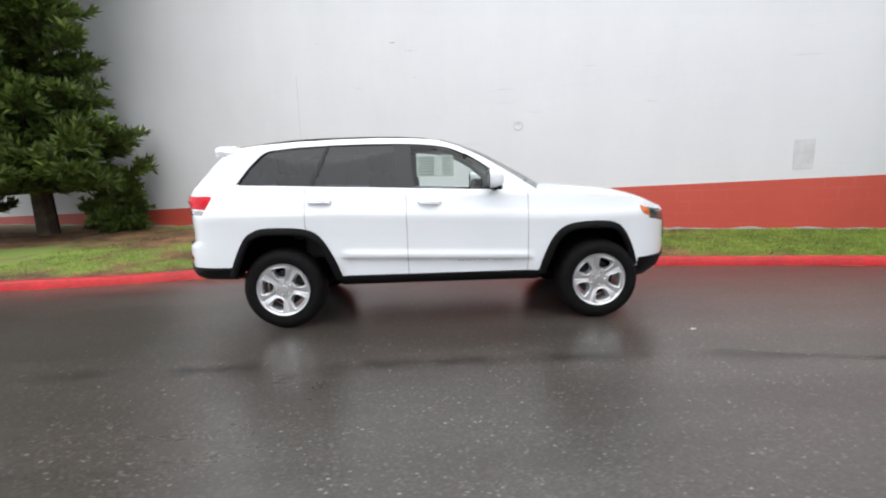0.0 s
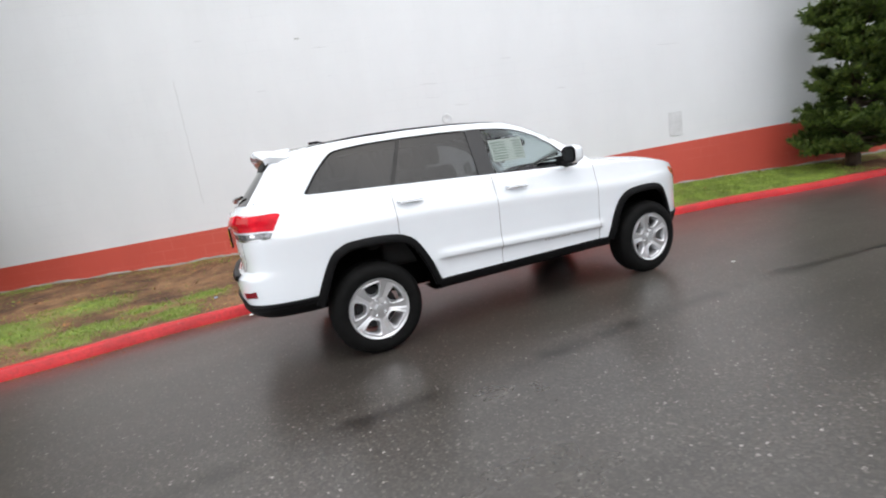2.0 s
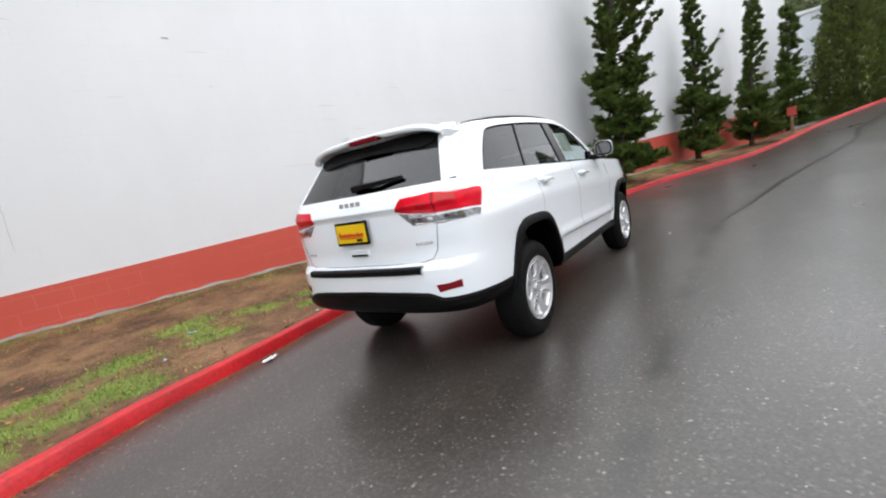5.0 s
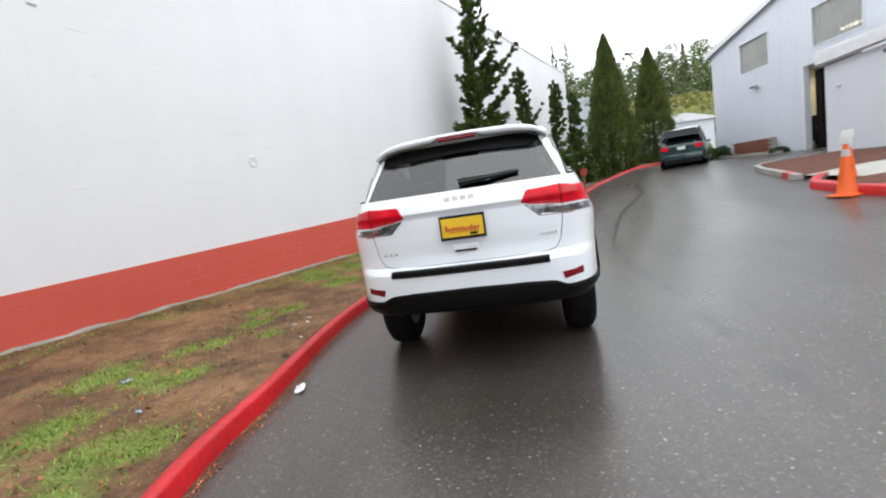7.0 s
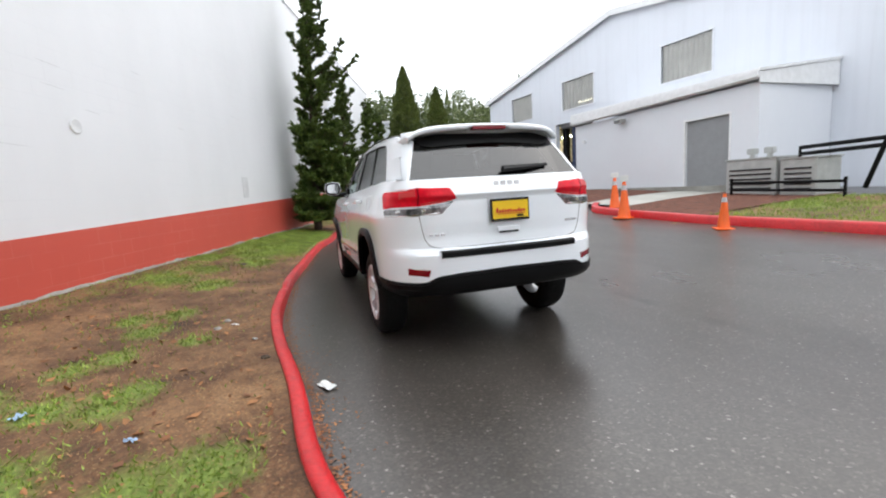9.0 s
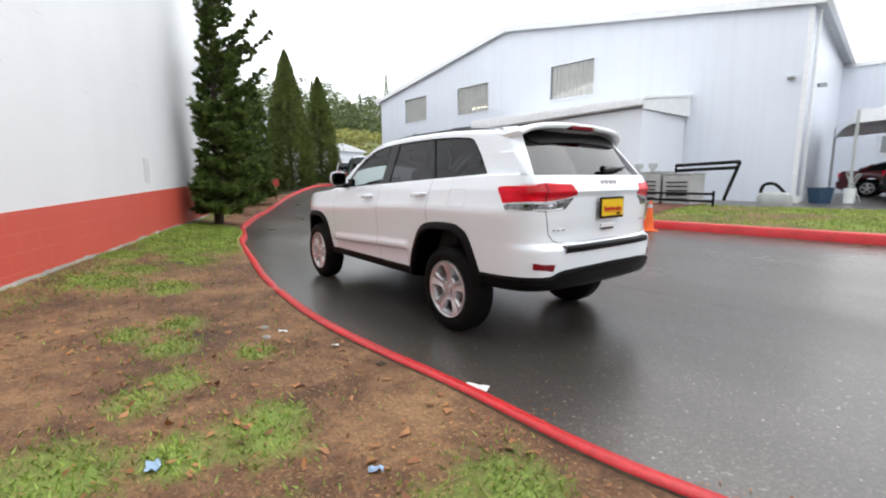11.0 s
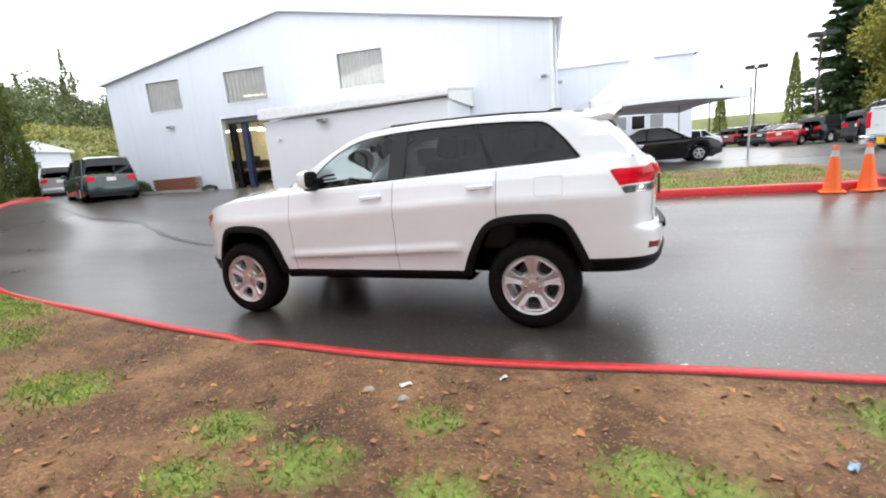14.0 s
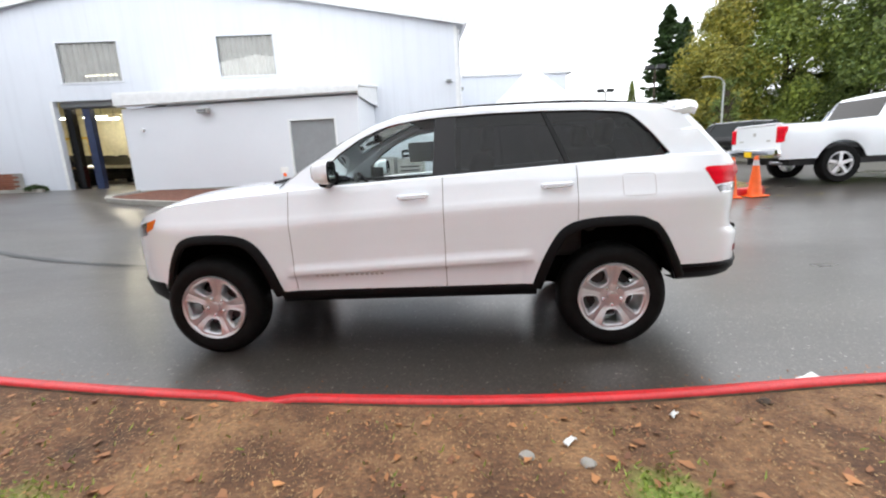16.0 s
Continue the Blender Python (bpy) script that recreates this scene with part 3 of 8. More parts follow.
for x0, z0, x1, z1 in WINDOWS:
    win = part("window", boxes((x0 - 0.02, 0.004, z0 - 0.02, x0 + 0.045, 0.022, z1 + 0.02), (x1 - 0.045, 0.004, z0 - 0.02, x1 + 0.02, 0.022, z1 + 0.02), (x0 + 0.045, 0.004, z0 - 0.02, x1 - 0.045, 0.022, z0 + 0.04), (x0 + 0.045, 0.004, z1 - 0.03, x1 - 0.045, 0.022, z1 + 0.02)), SIDING_PLAIN, workshop)
    bm = bmesh.new()
    n = 56
    for i in range(n):
        xa, xb = x0 + 0.05 + (x1 - x0 - 0.1) * i / n, x0 + 0.05 + (x1 - x0 - 0.1) * (i + 1) / n
        ya, yb = -0.06 + 0.02 * math.sin(i * 1.1), -0.06 + 0.02 * math.sin((i + 1) * 1.1)
        bm.faces.new([bm.verts.new(p) for p in ((xa, ya, z0 + 0.04), (xb, yb, z0 + 0.04), (xb, yb, z1 - 0.04), (xa, ya, z1 - 0.04))])
    part("corrugated_pane", bm, PANE_HAZE, win, "dusty translucent corrugated pane")

# inside of the workshop, seen through the open door
dark_wall = plain("workshop_inner_wall", (0.72, 0.67, 0.50), 0.8, vary=0.1)
inner = thing("workshop_bay", "workshop bay behind the open door with pale walls", "bay", FAC_M, kind="structure")
part("bay_floor", boxes((9.5, -8, 0.70, 20.1, -0.2, 0.88)), CONCRETE, inner)
part("bay_wall", boxes((9.5, -8.1, 0.88, 20.1, -8, 4.6)), dark_wall, inner)
part("bay_wall", boxes((9.4, -8, 0.88, 9.5, -0.25, 4.6)), dark_wall, inner)
part("bay_wall", boxes((20.0, -8, 0.88, 20.1, -0.25, 4.6)), dark_wall, inner)
part("bay_ceiling", boxes((9.4, -8, 4.6, 20.1, -0.25, 4.7)), dark_wall, inner)
glow = bpy.data.materials.new("fluorescent_tube")
glow.use_nodes = True
glow.node_tree.nodes["Principled BSDF"].inputs["Emission Color"].default_value = (1.0, 0.93, 0.72, 1)
glow.node_tree.nodes["Principled BSDF"].inputs["Emission Strength"].default_value = 34.0
for x, y, z in ((15.9, -5.0, 4.05), (17.3, -5.0, 4.05), (18.6, -5.0, 4.05), (12.2, -3.0, 4.25), (14.4, -3.0, 4.25), (16.6, -7.0, 4.2)):
    lamp = thing("strip_light", "glowing fluorescent strip light under the bay ceiling", "light", FAC_M, "bay strip lights")
    part("tube", boxes((x, y - 0.05, z, x + 1.0, y + 0.05, z + 0.05)), glow, lamp)
    part("housing", boxes((x - 0.06, y - 0.09, z + 0.05, x + 1.06, y + 0.09, z + 0.12)), TRIM_WHITE, lamp)
    for hx in (0.2, 0.8):
        part("hanger", boxes((x + hx, y - 0.01, z + 0.12, x + hx + 0.02, y + 0.01, 4.6)), DARK_METAL, lamp)
dim = glow.copy()
dim.name = "faint_loft_tube"
dim.node_tree.nodes["Principled BSDF"].inputs["Emission Strength"].default_value = 6.0
for x, z in ((12.5, 4.98),):
    lamp = thing("strip_light", "glowing fluorescent strip light behind an upper window", "light", FAC_M, "bay strip lights")
    part("tube", boxes((x, -0.75, z, x + 1.1, -0.68, z + 0.06)), dim, lamp)
    part("housing", boxes((x - 0.06, -0.80, z + 0.06, x + 1.16, -0.63, z + 0.12)), TRIM_WHITE, lamp)
    for hx in (0.2, 0.9):
        part("hanger", boxes((x + hx, -0.72, z + 0.12, x + hx + 0.02, -0.70, 7.0)), DARK_METAL, lamp)
YELLOW = plain("yellow_steel", (0.75, 0.5, 0.06), 0.5, vary=0.15)
BLUE_STEEL = plain("dark_blue_steel", (0.02, 0.035, 0.09), 0.4, vary=0.2)
for i, (x, y) in enumerate(((14.14, -0.62), (13.50, -0.62))):
    post = thing("lift_post", "steel post of a vehicle lift in the bay", "vehicle lift", FAC_M, "lift posts")
    part("column", boxes((x, y, 0.88, x + 0.26, y + 0.24, 4.2)), BLUE_STEEL if i else GLOSS_BLACK, post)
    part("base_plate", boxes((x - 0.15, y - 0.15, 0.88, x + 0.4, y + 0.4, 0.91)), DARK_METAL, post)
hose = thing("wall_rack", "yellow steel rack in the workshop bay", "rack", FAC_M)
part("frame", boxes((18.3, -7.2, 0.88, 18.4, -7.1, 3.4), (19.7, -7.2, 0.88, 19.8, -7.1, 3.4), (18.4, -7.2, 2.2, 19.7, -7.1, 2.3), (18.4, -7.2, 3.3, 19.7, -7.1, 3.4)), YELLOW, hose)
part("cabinet", boxes((18.5, -7.6, 0.88, 19.6, -7.0, 1.9), bevel=0.02), DARK_METAL, hose)
bay_car = thing("car_on_lift", "dark car being worked on inside the bay", "car", FAC_M @ pose(16.4, -4.2, 0.88), "bay cars")
part("body", prism([(-1.0, 0.35), (-1.0, 0.85), (-0.75, 1.0), (-0.4, 1.42), (0.6, 1.45), (1.0, 1.0), (1.0, 0.35)], -2.0, 2.0), GLOSS_BLACK, bay_car)
for wx in (-0.8, 0.8):
    for wy in (-1.4, 1.4):
        wheel_b = part("wheel", lathe([(-0.1, 0.0), (-0.1, 0.3), (0.1, 0.3), (0.1, 0.0)], 16), RUBBER, bay_car)
        wheel_b.matrix_basis = pose(wx, wy, 0.3, 0, 0, 90)
chest = thing("tool_chest", "dark red tool chest in the workshop bay", "tool chest", FAC_M @ pose(12.75, -2.6, 0.88))
part("body", boxes((-0.2, -0.3, 0.08, 0.3, 0.4, 0.95), bevel=0.015), SIGN_RED, chest)
for k in range(4):
    part("drawer", boxes((-0.17, 0.4, 0.14 + 0.2 * k, 0.27, 0.415, 0.31 + 0.2 * k)), SIGN_RED, chest)
part("worktop", boxes((-0.22, -0.32, 0.95, 0.32, 0.42, 0.98)), DARK_METAL, chest)
store = thing("storage_rack", "dark steel shelving crowded with parts in the bay", "shelving", FAC_M)
random.seed(44)
for zz in (0.95, 1.55, 2.15):
    part("shelf", boxes((12.2, -7.6, zz, 18.2, -6.9, zz + 0.05)), DARK_METAL, store)
for xx in (12.2, 14.2, 16.2, 18.1):
    part("upright", boxes((xx, -7.6, 0.88, xx + 0.06, -6.9, 2.7)), DARK_METAL, store)
for k in range(26):
    zz = (1.0, 1.6, 2.2)[k % 3]
    xx = 12.35 + 0.222 * k
    part("crate", boxes((xx, -7.5, zz, xx + 0.20, -7.0, zz + random.uniform(0.2, 0.45)), bevel=0.01), (DARK_METAL, GLOSS_BLACK, SIGN_RED, AC_METAL)[k * 7 % 4], store)
bench = thing("work_bench", "black work bench with tools by the bay door", "bench", FAC_M @ pose(14.9, -1.6, 0.88))
part("top", boxes((-0.1, -0.5, 0.85, 0.75, 0.3, 0.91)), WOOD, bench)
for xx, yy in ((-0.08, -0.48), (0.67, -0.48), (-0.08, 0.22), (0.67, 0.22)):
    part("leg", boxes((xx, yy, 0, xx + 0.06, yy + 0.06, 0.85)), DARK_METAL, bench)
part("vice", boxes((0.2, -0.1, 0.91, 0.42, 0.08, 1.10), bevel=0.02), DARK_METAL, bench)
frame_d = thing("door_frame_garage", "white trim round the open garage door", "door frame", FAC_M, kind="structure")
part("jamb", boxes((14.42, 0.0, 0.8, 14.52, 0.04, 4.05)), TRIM_WHITE, frame_d)
part("rolled_door", boxes((12.0, -0.75, 3.85, 14.4, -0.21, 4.35), bevel=0.08), GREY_DOOR, frame_d)

# lean-to in front of the workshop
annex = thing("lean_to", "low white lean-to with a sloping roof and grey door", "building")
AX0, AX1, AY = 2.90, 10.50, -9.86
DOOR = (3.64, 0.72, 5.15, 2.82)
am = pose(AX0, AY, 0)
bm = holed_wall(AX1 - AX0, -0.2, 3.42, [(DOOR[0] - AX0, DOOR[1], DOOR[2] - AX0, DOOR[3])], 0.15)
bm.transform(am)
part("front_wall", bm, SIDING_PLAIN, annex)


def slab_between(p, q, z0, z1a, z1b, thick):
    """An upright slab from p to q with a sloping top."""
    p, q = Vector((*p, 0)), Vector((*q, 0))
    d = (q - p).normalized()
    s = Vector((-d.y, d.x, 0)) * thick
    b2 = bmesh.new()
    vs = [b2.verts.new(c) for c in (p + Vector((0, 0, z0)), q + Vector((0, 0, z0)), q + Vector((0, 0, z1b)), p + Vector((0, 0, z1a)), p + s + Vector((0, 0, z0)), q + s + Vector((0, 0, z0)), q + s + Vector((0, 0, z1b)), p + s + Vector((0, 0, z1a)))]
    for f in ((0, 1, 2, 3), (7, 6, 5, 4), (0, 4, 5, 1), (1, 5, 6, 2), (2, 6, 7, 3), (3, 7, 4, 0)):
        b2.faces.new([vs[i] for i in f])
    return b2


part("side_wall", slab_between((AX0, AY - 0.15), (AX0 + 0.15, -12.85), -0.2, 3.42, 3.95, 0.14), SIDING_PLAIN, annex)
part("side_wall", slab_between((AX1, AY - 0.15), (AX1 + 0.02, -11.85), -0.2, 3.42, 3.80, -0.14), SIDING_PLAIN, annex)
bm = bmesh.new()
lo = [(AX0 - 0.10, AY + 0.16, 3.65), (AX1 + 0.08, AY + 0.16, 3.84), (AX1 + 0.08, -11.85, 4.06), (AX0 - 0.02, -12.92, 4.06)]
vs = [bm.verts.new(p) for p in lo] + [bm.verts.new((p[0], p[1], p[2] + 0.07)) for p in lo]
for f in ((0, 3, 2, 1), (4, 5, 6, 7), (0, 1, 5, 4), (1, 2, 6, 5), (2, 3, 7, 6), (3, 0, 4, 7)):
    bm.faces.new([vs[i] for i in f])
part("roof", bm, TRIM_WHITE, annex, "white metal roof sheet")
part("fascia", slab_between((AX0 - 0.08, AY + 0.12), (AX1 + 0.06, AY + 0.12), 3.46, 3.645, 3.835, -0.03), TRIM_WHITE, annex)
part("gutter", slab_between((AX0 - 0.08, AY + 0.22), (AX1 + 0.06, AY + 0.22), 3.50, 3.645, 3.83, -0.09), TRIM_WHITE, annex)
part("fascia", slab_between((AX0 - 0.06, AY + 0.1), (AX0 + 0.0, -12.85), 3.38, 3.645, 4.05, 0.03), TRIM_WHITE, annex)
dz = part("door", boxes((DOOR[0] + 0.05, AY - 0.12, DOOR[1], DOOR[2] - 0.05, AY - 0.07, DOOR[3] - 0.05)), GREY_DOOR, annex, "plain grey painted door")
part("door_frame", boxes((DOOR[0], AY - 0.14, DOOR[1], DOOR[0] + 0.05, AY + 0.02, DOOR[3]), (DOOR[2] - 0.05, AY - 0.14, DOOR[1], DOOR[2], AY + 0.02, DOOR[3]), (DOOR[0] + 0.05, AY - 0.14, DOOR[3] - 0.05, DOOR[2] - 0.05, AY + 0.02, DOOR[3])), TRIM_WHITE, annex)
part("foundation", boxes((AX0 - 0.03, AY - 0.1, 0.2, AX1 + 0.03, AY + 0.05, 0.86)), CONCRETE, annex)


def wall_lamp(m, label, s=1.0):
    t = thing("wall_lamp", label, "lamp", m, "wall lamps")
    part("bracket", boxes((-0.05 * s, 0.0, -0.06 * s, 0.05 * s, 0.06 * s, 0.06 * s)), DARK_METAL, t)
    bm = prism([(-0.16 * s, -0.07 * s), (0.16 * s, -0.07 * s), (0.19 * s, 0.05 * s), (-0.19 * s, 0.05 * s)], 0.06 * s, 0.28 * s)
    part("housing", bm, AC_METAL, t)
    part("lens", boxes((-0.13 * s, 0.281 * s, -0.05 * s, 0.13 * s, 0.30 * s, 0.02 * s)), CLEAR_LENS, t)
    return t


wall_lamp(pose(7.71, AY + 0.003, 3.22), "grey floodlight on the lean-to wall")
wall_lamp(FAC_M @ pose(17.1, 0.003, 3.95), "small grey floodlight on the workshop wall", 0.8)
cam_box = thing("security_camera", "small white camera on the lean-to wall", "camera", pose(9.85, AY + 0.003, 2.75))
part("body", lathe([(0.0, 0.0), (0.0, 0.05), (0.12, 0.05), (0.12, 0.0)], 12, "y"), TRIM_WHITE, cam_box)

# wing behind the workshop and far buildings
wing = thing("far_wing", "long low grey wing behind the workshop", "building", FAC_M)
part("wall", boxes((-7.4, -12.6, -0.3, 0.0, -9.6, 5.95)), SIDING, wing)
part("parapet", boxes((-7.7, -12.7, 5.95, 0.0, -9.5, 6.12)), TRIM_WHITE, wing)
for i in range(5):
    wa = -2.15 - 0.95 * i
    w = part("window", boxes((wa - 0.05, -9.6, 2.25, wa + 0.71, -9.55, 3.05)), TRIM_WHITE, wing)
    part("pane", boxes((wa, -9.55, 2.30, wa + 0.66, -9.54, 3.0)), GLOSS_BLACK if i % 2 else GREY_DOOR, w)

shed = thing("garage_shed", "small white shed with a roller door at the road's end", "building", pose(31.2, -12.9, 1.3, 0, 0, 106))
part("wall", boxes((-2.4, -5, -0.6, 2.4, 0, 2.7)), SIDING_PLAIN, shed)
part("roof", prism([(-2.6, 2.7), (2.6, 2.7), (2.6, 2.82), (0, 3.35), (-2.6, 2.82)], 0.2, -5.2), TRIM_WHITE, shed)
part("roller_door", boxes((-0.6, 0.0, -0.3, 1.7, 0.03, 1.7)), GREY_DOOR, shed)
block2 = thing("neighbour_building", "tall plain white building past the long wall", "building", pose(27.6, -5.9, 0, 0, 0, -8))
part("wall", boxes((0, 0, -0.3, 5.5, 4.5, 6.3)), SIDING_PLAIN, block2)
part("parapet", boxes((-0.1, -0.1, 6.3, 5.6, 4.6, 6.45)), TRIM_WHITE, block2)


# ---- south side: kerbs, beds, walk ----
def draped(outline_fn, xs, lift, steps=8):
    rows = []
    for i in range(steps + 1):
        rows.append([(x, outline_fn(x)[0] + (outline_fn(x)[1] - outline_fn(x)[0]) * i / steps, 0) for x in xs])
    return grid([[(x, y, ground_z(x, y) + lift + 0.02 * noise.noise((x * 2, y * 2, 1))) for x, y, z in r] for r in rows])


sk = spline([(4.75, -6.35, 0), (4.3, -5.95, 0), (3.4, -5.66, 0), (0, -5.52, 0), (-4, -5.55, 0), (-6.0, -5.5, 0), (-6.45, -5.72, 0), (-6.6, -6.3, 0)], 0.3)
south = kerb_mesh("kerb_south", sk, "bright red-painted kerb along the grass strip", 0.085, 0.085, 0.19)
strip = link("grass_strip", draped(lambda x: (-9.2, -5.6), list(np.arange(-6.6, 3.3, 0.25)), 0.12), EARTH, None, "thin mown grass strip behind the kerb", True, "structure")
att = strip.data.attributes.new("grass", "FLOAT", "POINT")
att.data.foreach_set("value", [0.46 + 0.5 * noise.noise((v.co.x * 0.6, v.co.y * 0.9, 2)) for v in strip.data.vertices])
link("bed_mulch", draped(lambda x: (-9.62, -6.35 - 0.26 * max(0, x - 5.4)), list(np.arange(5.3, 9.6, 0.2)), 0.10), MULCH, None, "brown bark mulch bed by the lean-to", True, "structure")
link("bed_mulch_small", draped(lambda x: (-9.62, -5.62), list(np.arange(0.7, 3.31, 0.2)), 0.138), MULCH, None, "brown mulch bed beside the path", True, "structure")
link("footpath", draped(lambda x: (-9.66, -6.3), list(np.arange(3.3, 5.4, 0.2)), 0.09), PATH_CONCRETE, None, "pale concrete path to the grey door", True, "structure")
nose = spline([(5.35, -6.25, 0), (6.9, -6.62, 0), (8.4, -6.98, 0), (9.3, -7.35, 0), (9.75, -8.0, 0), (9.9, -9.0, 0), (10.2, -9.55, 0)], 0.3)
link("kerb_bed", sweep([(p.x, p.y, ground_z(p.x, p.y) - 0.05) for p in nose], [(-0.08, 0), (-0.075, 0.17), (0.075, 0.17), (0.08, 0)]), CONCRETE, None, "bare concrete kerb round the mulch bed", True, "structure", angle=50)
nose2 = [p for p in nose if 5.6 < p.x < 6.3]
link("kerb_bed_red", sweep([(p.x, p.y, ground_z(p.x, p.y) - 0.05) for p in nose2], [(-0.086, 0), (-0.081, 0.176), (0.081, 0.176), (0.086, 0)]), KERB_RED, None, "short red-painted stretch of kerb", True, "structure", angle=50)
# tar-filled crack in the road
crack = spline([(2.0, -1.74, 0), (2.5, -1.84, 0), (4.4, -2.25, 0), (6.2, -2.68, 0), (8.1, -3.3, 0), (10, -4.15, 0), (11, -4.5, 0), (13.8, -5.0, 0), (17, -6.1, 0), (20, -7.1, 0)], 0.25)
bm = bmesh.new()
L, R = [], []
for i, p in enumerate(crack):
    j = 0.06 * noise.noise((i * 0.7, 0, 0))
    wd = (0.055 + 0.045 * noise.noise((i * 0.9, 5, 0))) * min(1.0, max(0.08, 0.08 + 0.40 * (p.x - 3.0)))
    L.append((p.x, p.y + j + wd, ground_z(p.x, p.y + j + wd) + 0.009))
    R.append((p.x, p.y + j - wd, ground_z(p.x, p.y + j - wd) + 0.009))
TAR = plain("tar", (0.012, 0.012, 0.012), 0.3, vary=0.2)
tar_ob = link("tar_seam", grid([L, R], False, bm), TAR, None, "black tar seam across the asphalt", False, "structure")


# ---- the parked white sport utility vehicle ----
BW = 0.925


def car_contour():
    """Half the plan outline at mid height, from the rear centre round the right-hand flank (+y here) to the front centre."""
    pts = []
    for i in range(41):
        a = math.pi / 2 * i / 40
        e = 2 / 3.8
        pts.append((-1.62 - 0.80 * math.cos(a) ** e, BW * math.sin(a) ** e))
    for x in np.arange(-1.60, 1.301, 0.02):
        pts.append((float(x), BW))
    for i in range(1, 41):
        a = math.pi / 2 * i / 40
        e = 2 / 2.35
        pts.append((1.30 + 1.05 * math.sin(a) ** e, BW * math.cos(a) ** e))
    out = [pts[0]]
    for p in pts[1:]:
        if math.dist(p, out[-1]) > 0.004:
            out.append(p)
    # resample evenly
    cum = [0]
    for p, q in zip(out, out[1:]):
        cum.append(cum[-1] + math.dist(p, q))
    n = int(cum[-1] / 0.018)
    s = [cum[-1] * i / n for i in range(n + 1)]
    return s, list(np.interp(s, cum, [p[0] for p in out])), list(np.interp(s, cum, [p[1] for p in out]))


CS, CX, CY = car_contour()
CY[0] = 0.0
CS, CX, CY = np.array(CS), np.array(CX), np.array(CY)
SIDE_DY = [(0.36, -0.09), (0.42, -0.055), (0.47, -0.046), (0.56, -0.043), (0.62, -0.036), (0.645, -0.026), (0.66, -0.008), (0.675, -0.001), (0.70, -0.004), (0.74, -0.018), (0.85, -0.014), (0.97, -0.006), (1.03, -0.001), (1.06, -0.003), (1.085, -0.010), (1.11, -0.020), (1.16, -0.036), (1.21, -0.05), (1.26, -0.075), (1.33, -0.11)]
SIDE_PLAIN = [(0.36, -0.09), (0.42, -0.055), (0.50, -0.03), (0.62, -0.018), (0.74, -0.016), (0.85, -0.014), (0.97, -0.006), (1.03, -0.001), (1.06, -0.003), (1.085, -0.010), (1.11, -0.020), (1.16, -0.036), (1.21, -0.05), (1.26, -0.075), (1.33, -0.11)]
TILT = [(-1.7, 0.0), (-0.9, 0.0), (0.86, 0.075), (1.3, 0.085), (2.0, 0.085)]
TILT_W = [(0.42, 0.0), (0.60, 0.75), (0.70, 0.80), (1.05, 1.0), (1.10, 0.9), (1.30, 0.0)]
LEVELS = sorted({round(float(v), 4) for v in np.arange(0.43, 1.34, 0.022)} | {0.63, 0.645, 0.66, 0.675, 0.70, 0.74, 0.785, 0.80, 0.83, 1.05, 1.075, 1.085, 1.10, 1.15, 1.18, 1.195, 1.21, 1.25})
LEVELS = [v for i, v in enumerate(LEVELS) if i == 0 or v - LEVELS[i - 1] > 0.004]


LEVEL_A = np.array(LEVELS)
LEVEL_W = np.array([lerp_table(v, TILT_W) for v in LEVELS])


def tilted(x, v):
    """The true height at x of the body line that runs at height v by the tail."""
    return v - lerp_table(x, TILT) * lerp_table(v, TILT_W)


def side_off(x, z):
    v = float(np.interp(z, LEVEL_A - lerp_table(x, TILT) * LEVEL_W, LEVEL_A)) if x > -0.9 else z
    k = min(1.0, max(0.0, (x + 0.93) / 0.10)) * min(1.0, max(0.0, (0.86 - x) / 0.08))
    return lerp_table(v, SIDE_DY) * k + lerp_table(v, SIDE_PLAIN) * (1 - k)


REAR_DX = [(0.36, 0.10), (0.42, 0.04), (0.50, 0.0), (0.60, -0.01), (0.72, -0.02), (0.785, -0.02), (0.80, 0.0), (0.83, 0.04), (0.90, 0.045), (1.0, 0.034), (1.12, 0.032), (1.165, 0.034), (1.185, 0.014), (1.197, 0.010), (1.25, 0.035), (1.33, 0.10)]
FRONT_DX = [(0.36, -0.12), (0.5, -0.02), (0.6, 0.0), (0.86, 0.0), (0.98, -0.03), (1.06, -0.09), (1.2, -0.28), (1.33, -0.45)]
TOP_Z = [(-2.5, 1.315), (-1.83, 1.32), (0.72, 1.21), (0.95, 1.195), (1.4, 1.165), (1.7, 1.135), (1.95, 1.082), (2.15, 1.025), (2.4, 0.985)]
ARCH_R = [(-0.905, 0.46), (-0.97, 0.64), (-1.06, 0.81), (-1.13, 0.882), (-1.24, 0.922), (-1.45, 0.937), (-1.63, 0.928), (-1.72, 0.885), (-1.79, 0.79), (-1.87, 0.62), (-1.91, 0.52)]
ARCH_F = [(0.895, 0.46), (0.955, 0.63), (1.025, 0.775), (1.095, 0.855), (1.20, 0.902), (1.40, 0.917), (1.57, 0.90), (1.665, 0.84), (1.745, 0.71), (1.80, 0.57), (1.82, 0.50)]


def arch_z(x):
    z = -1.0
    for arch in (ARCH_R, ARCH_F):
        a = sorted(arch)
        if a[0][0] <= x <= a[-1][0]:
            z = max(z, lerp_table(x, a))
    return z


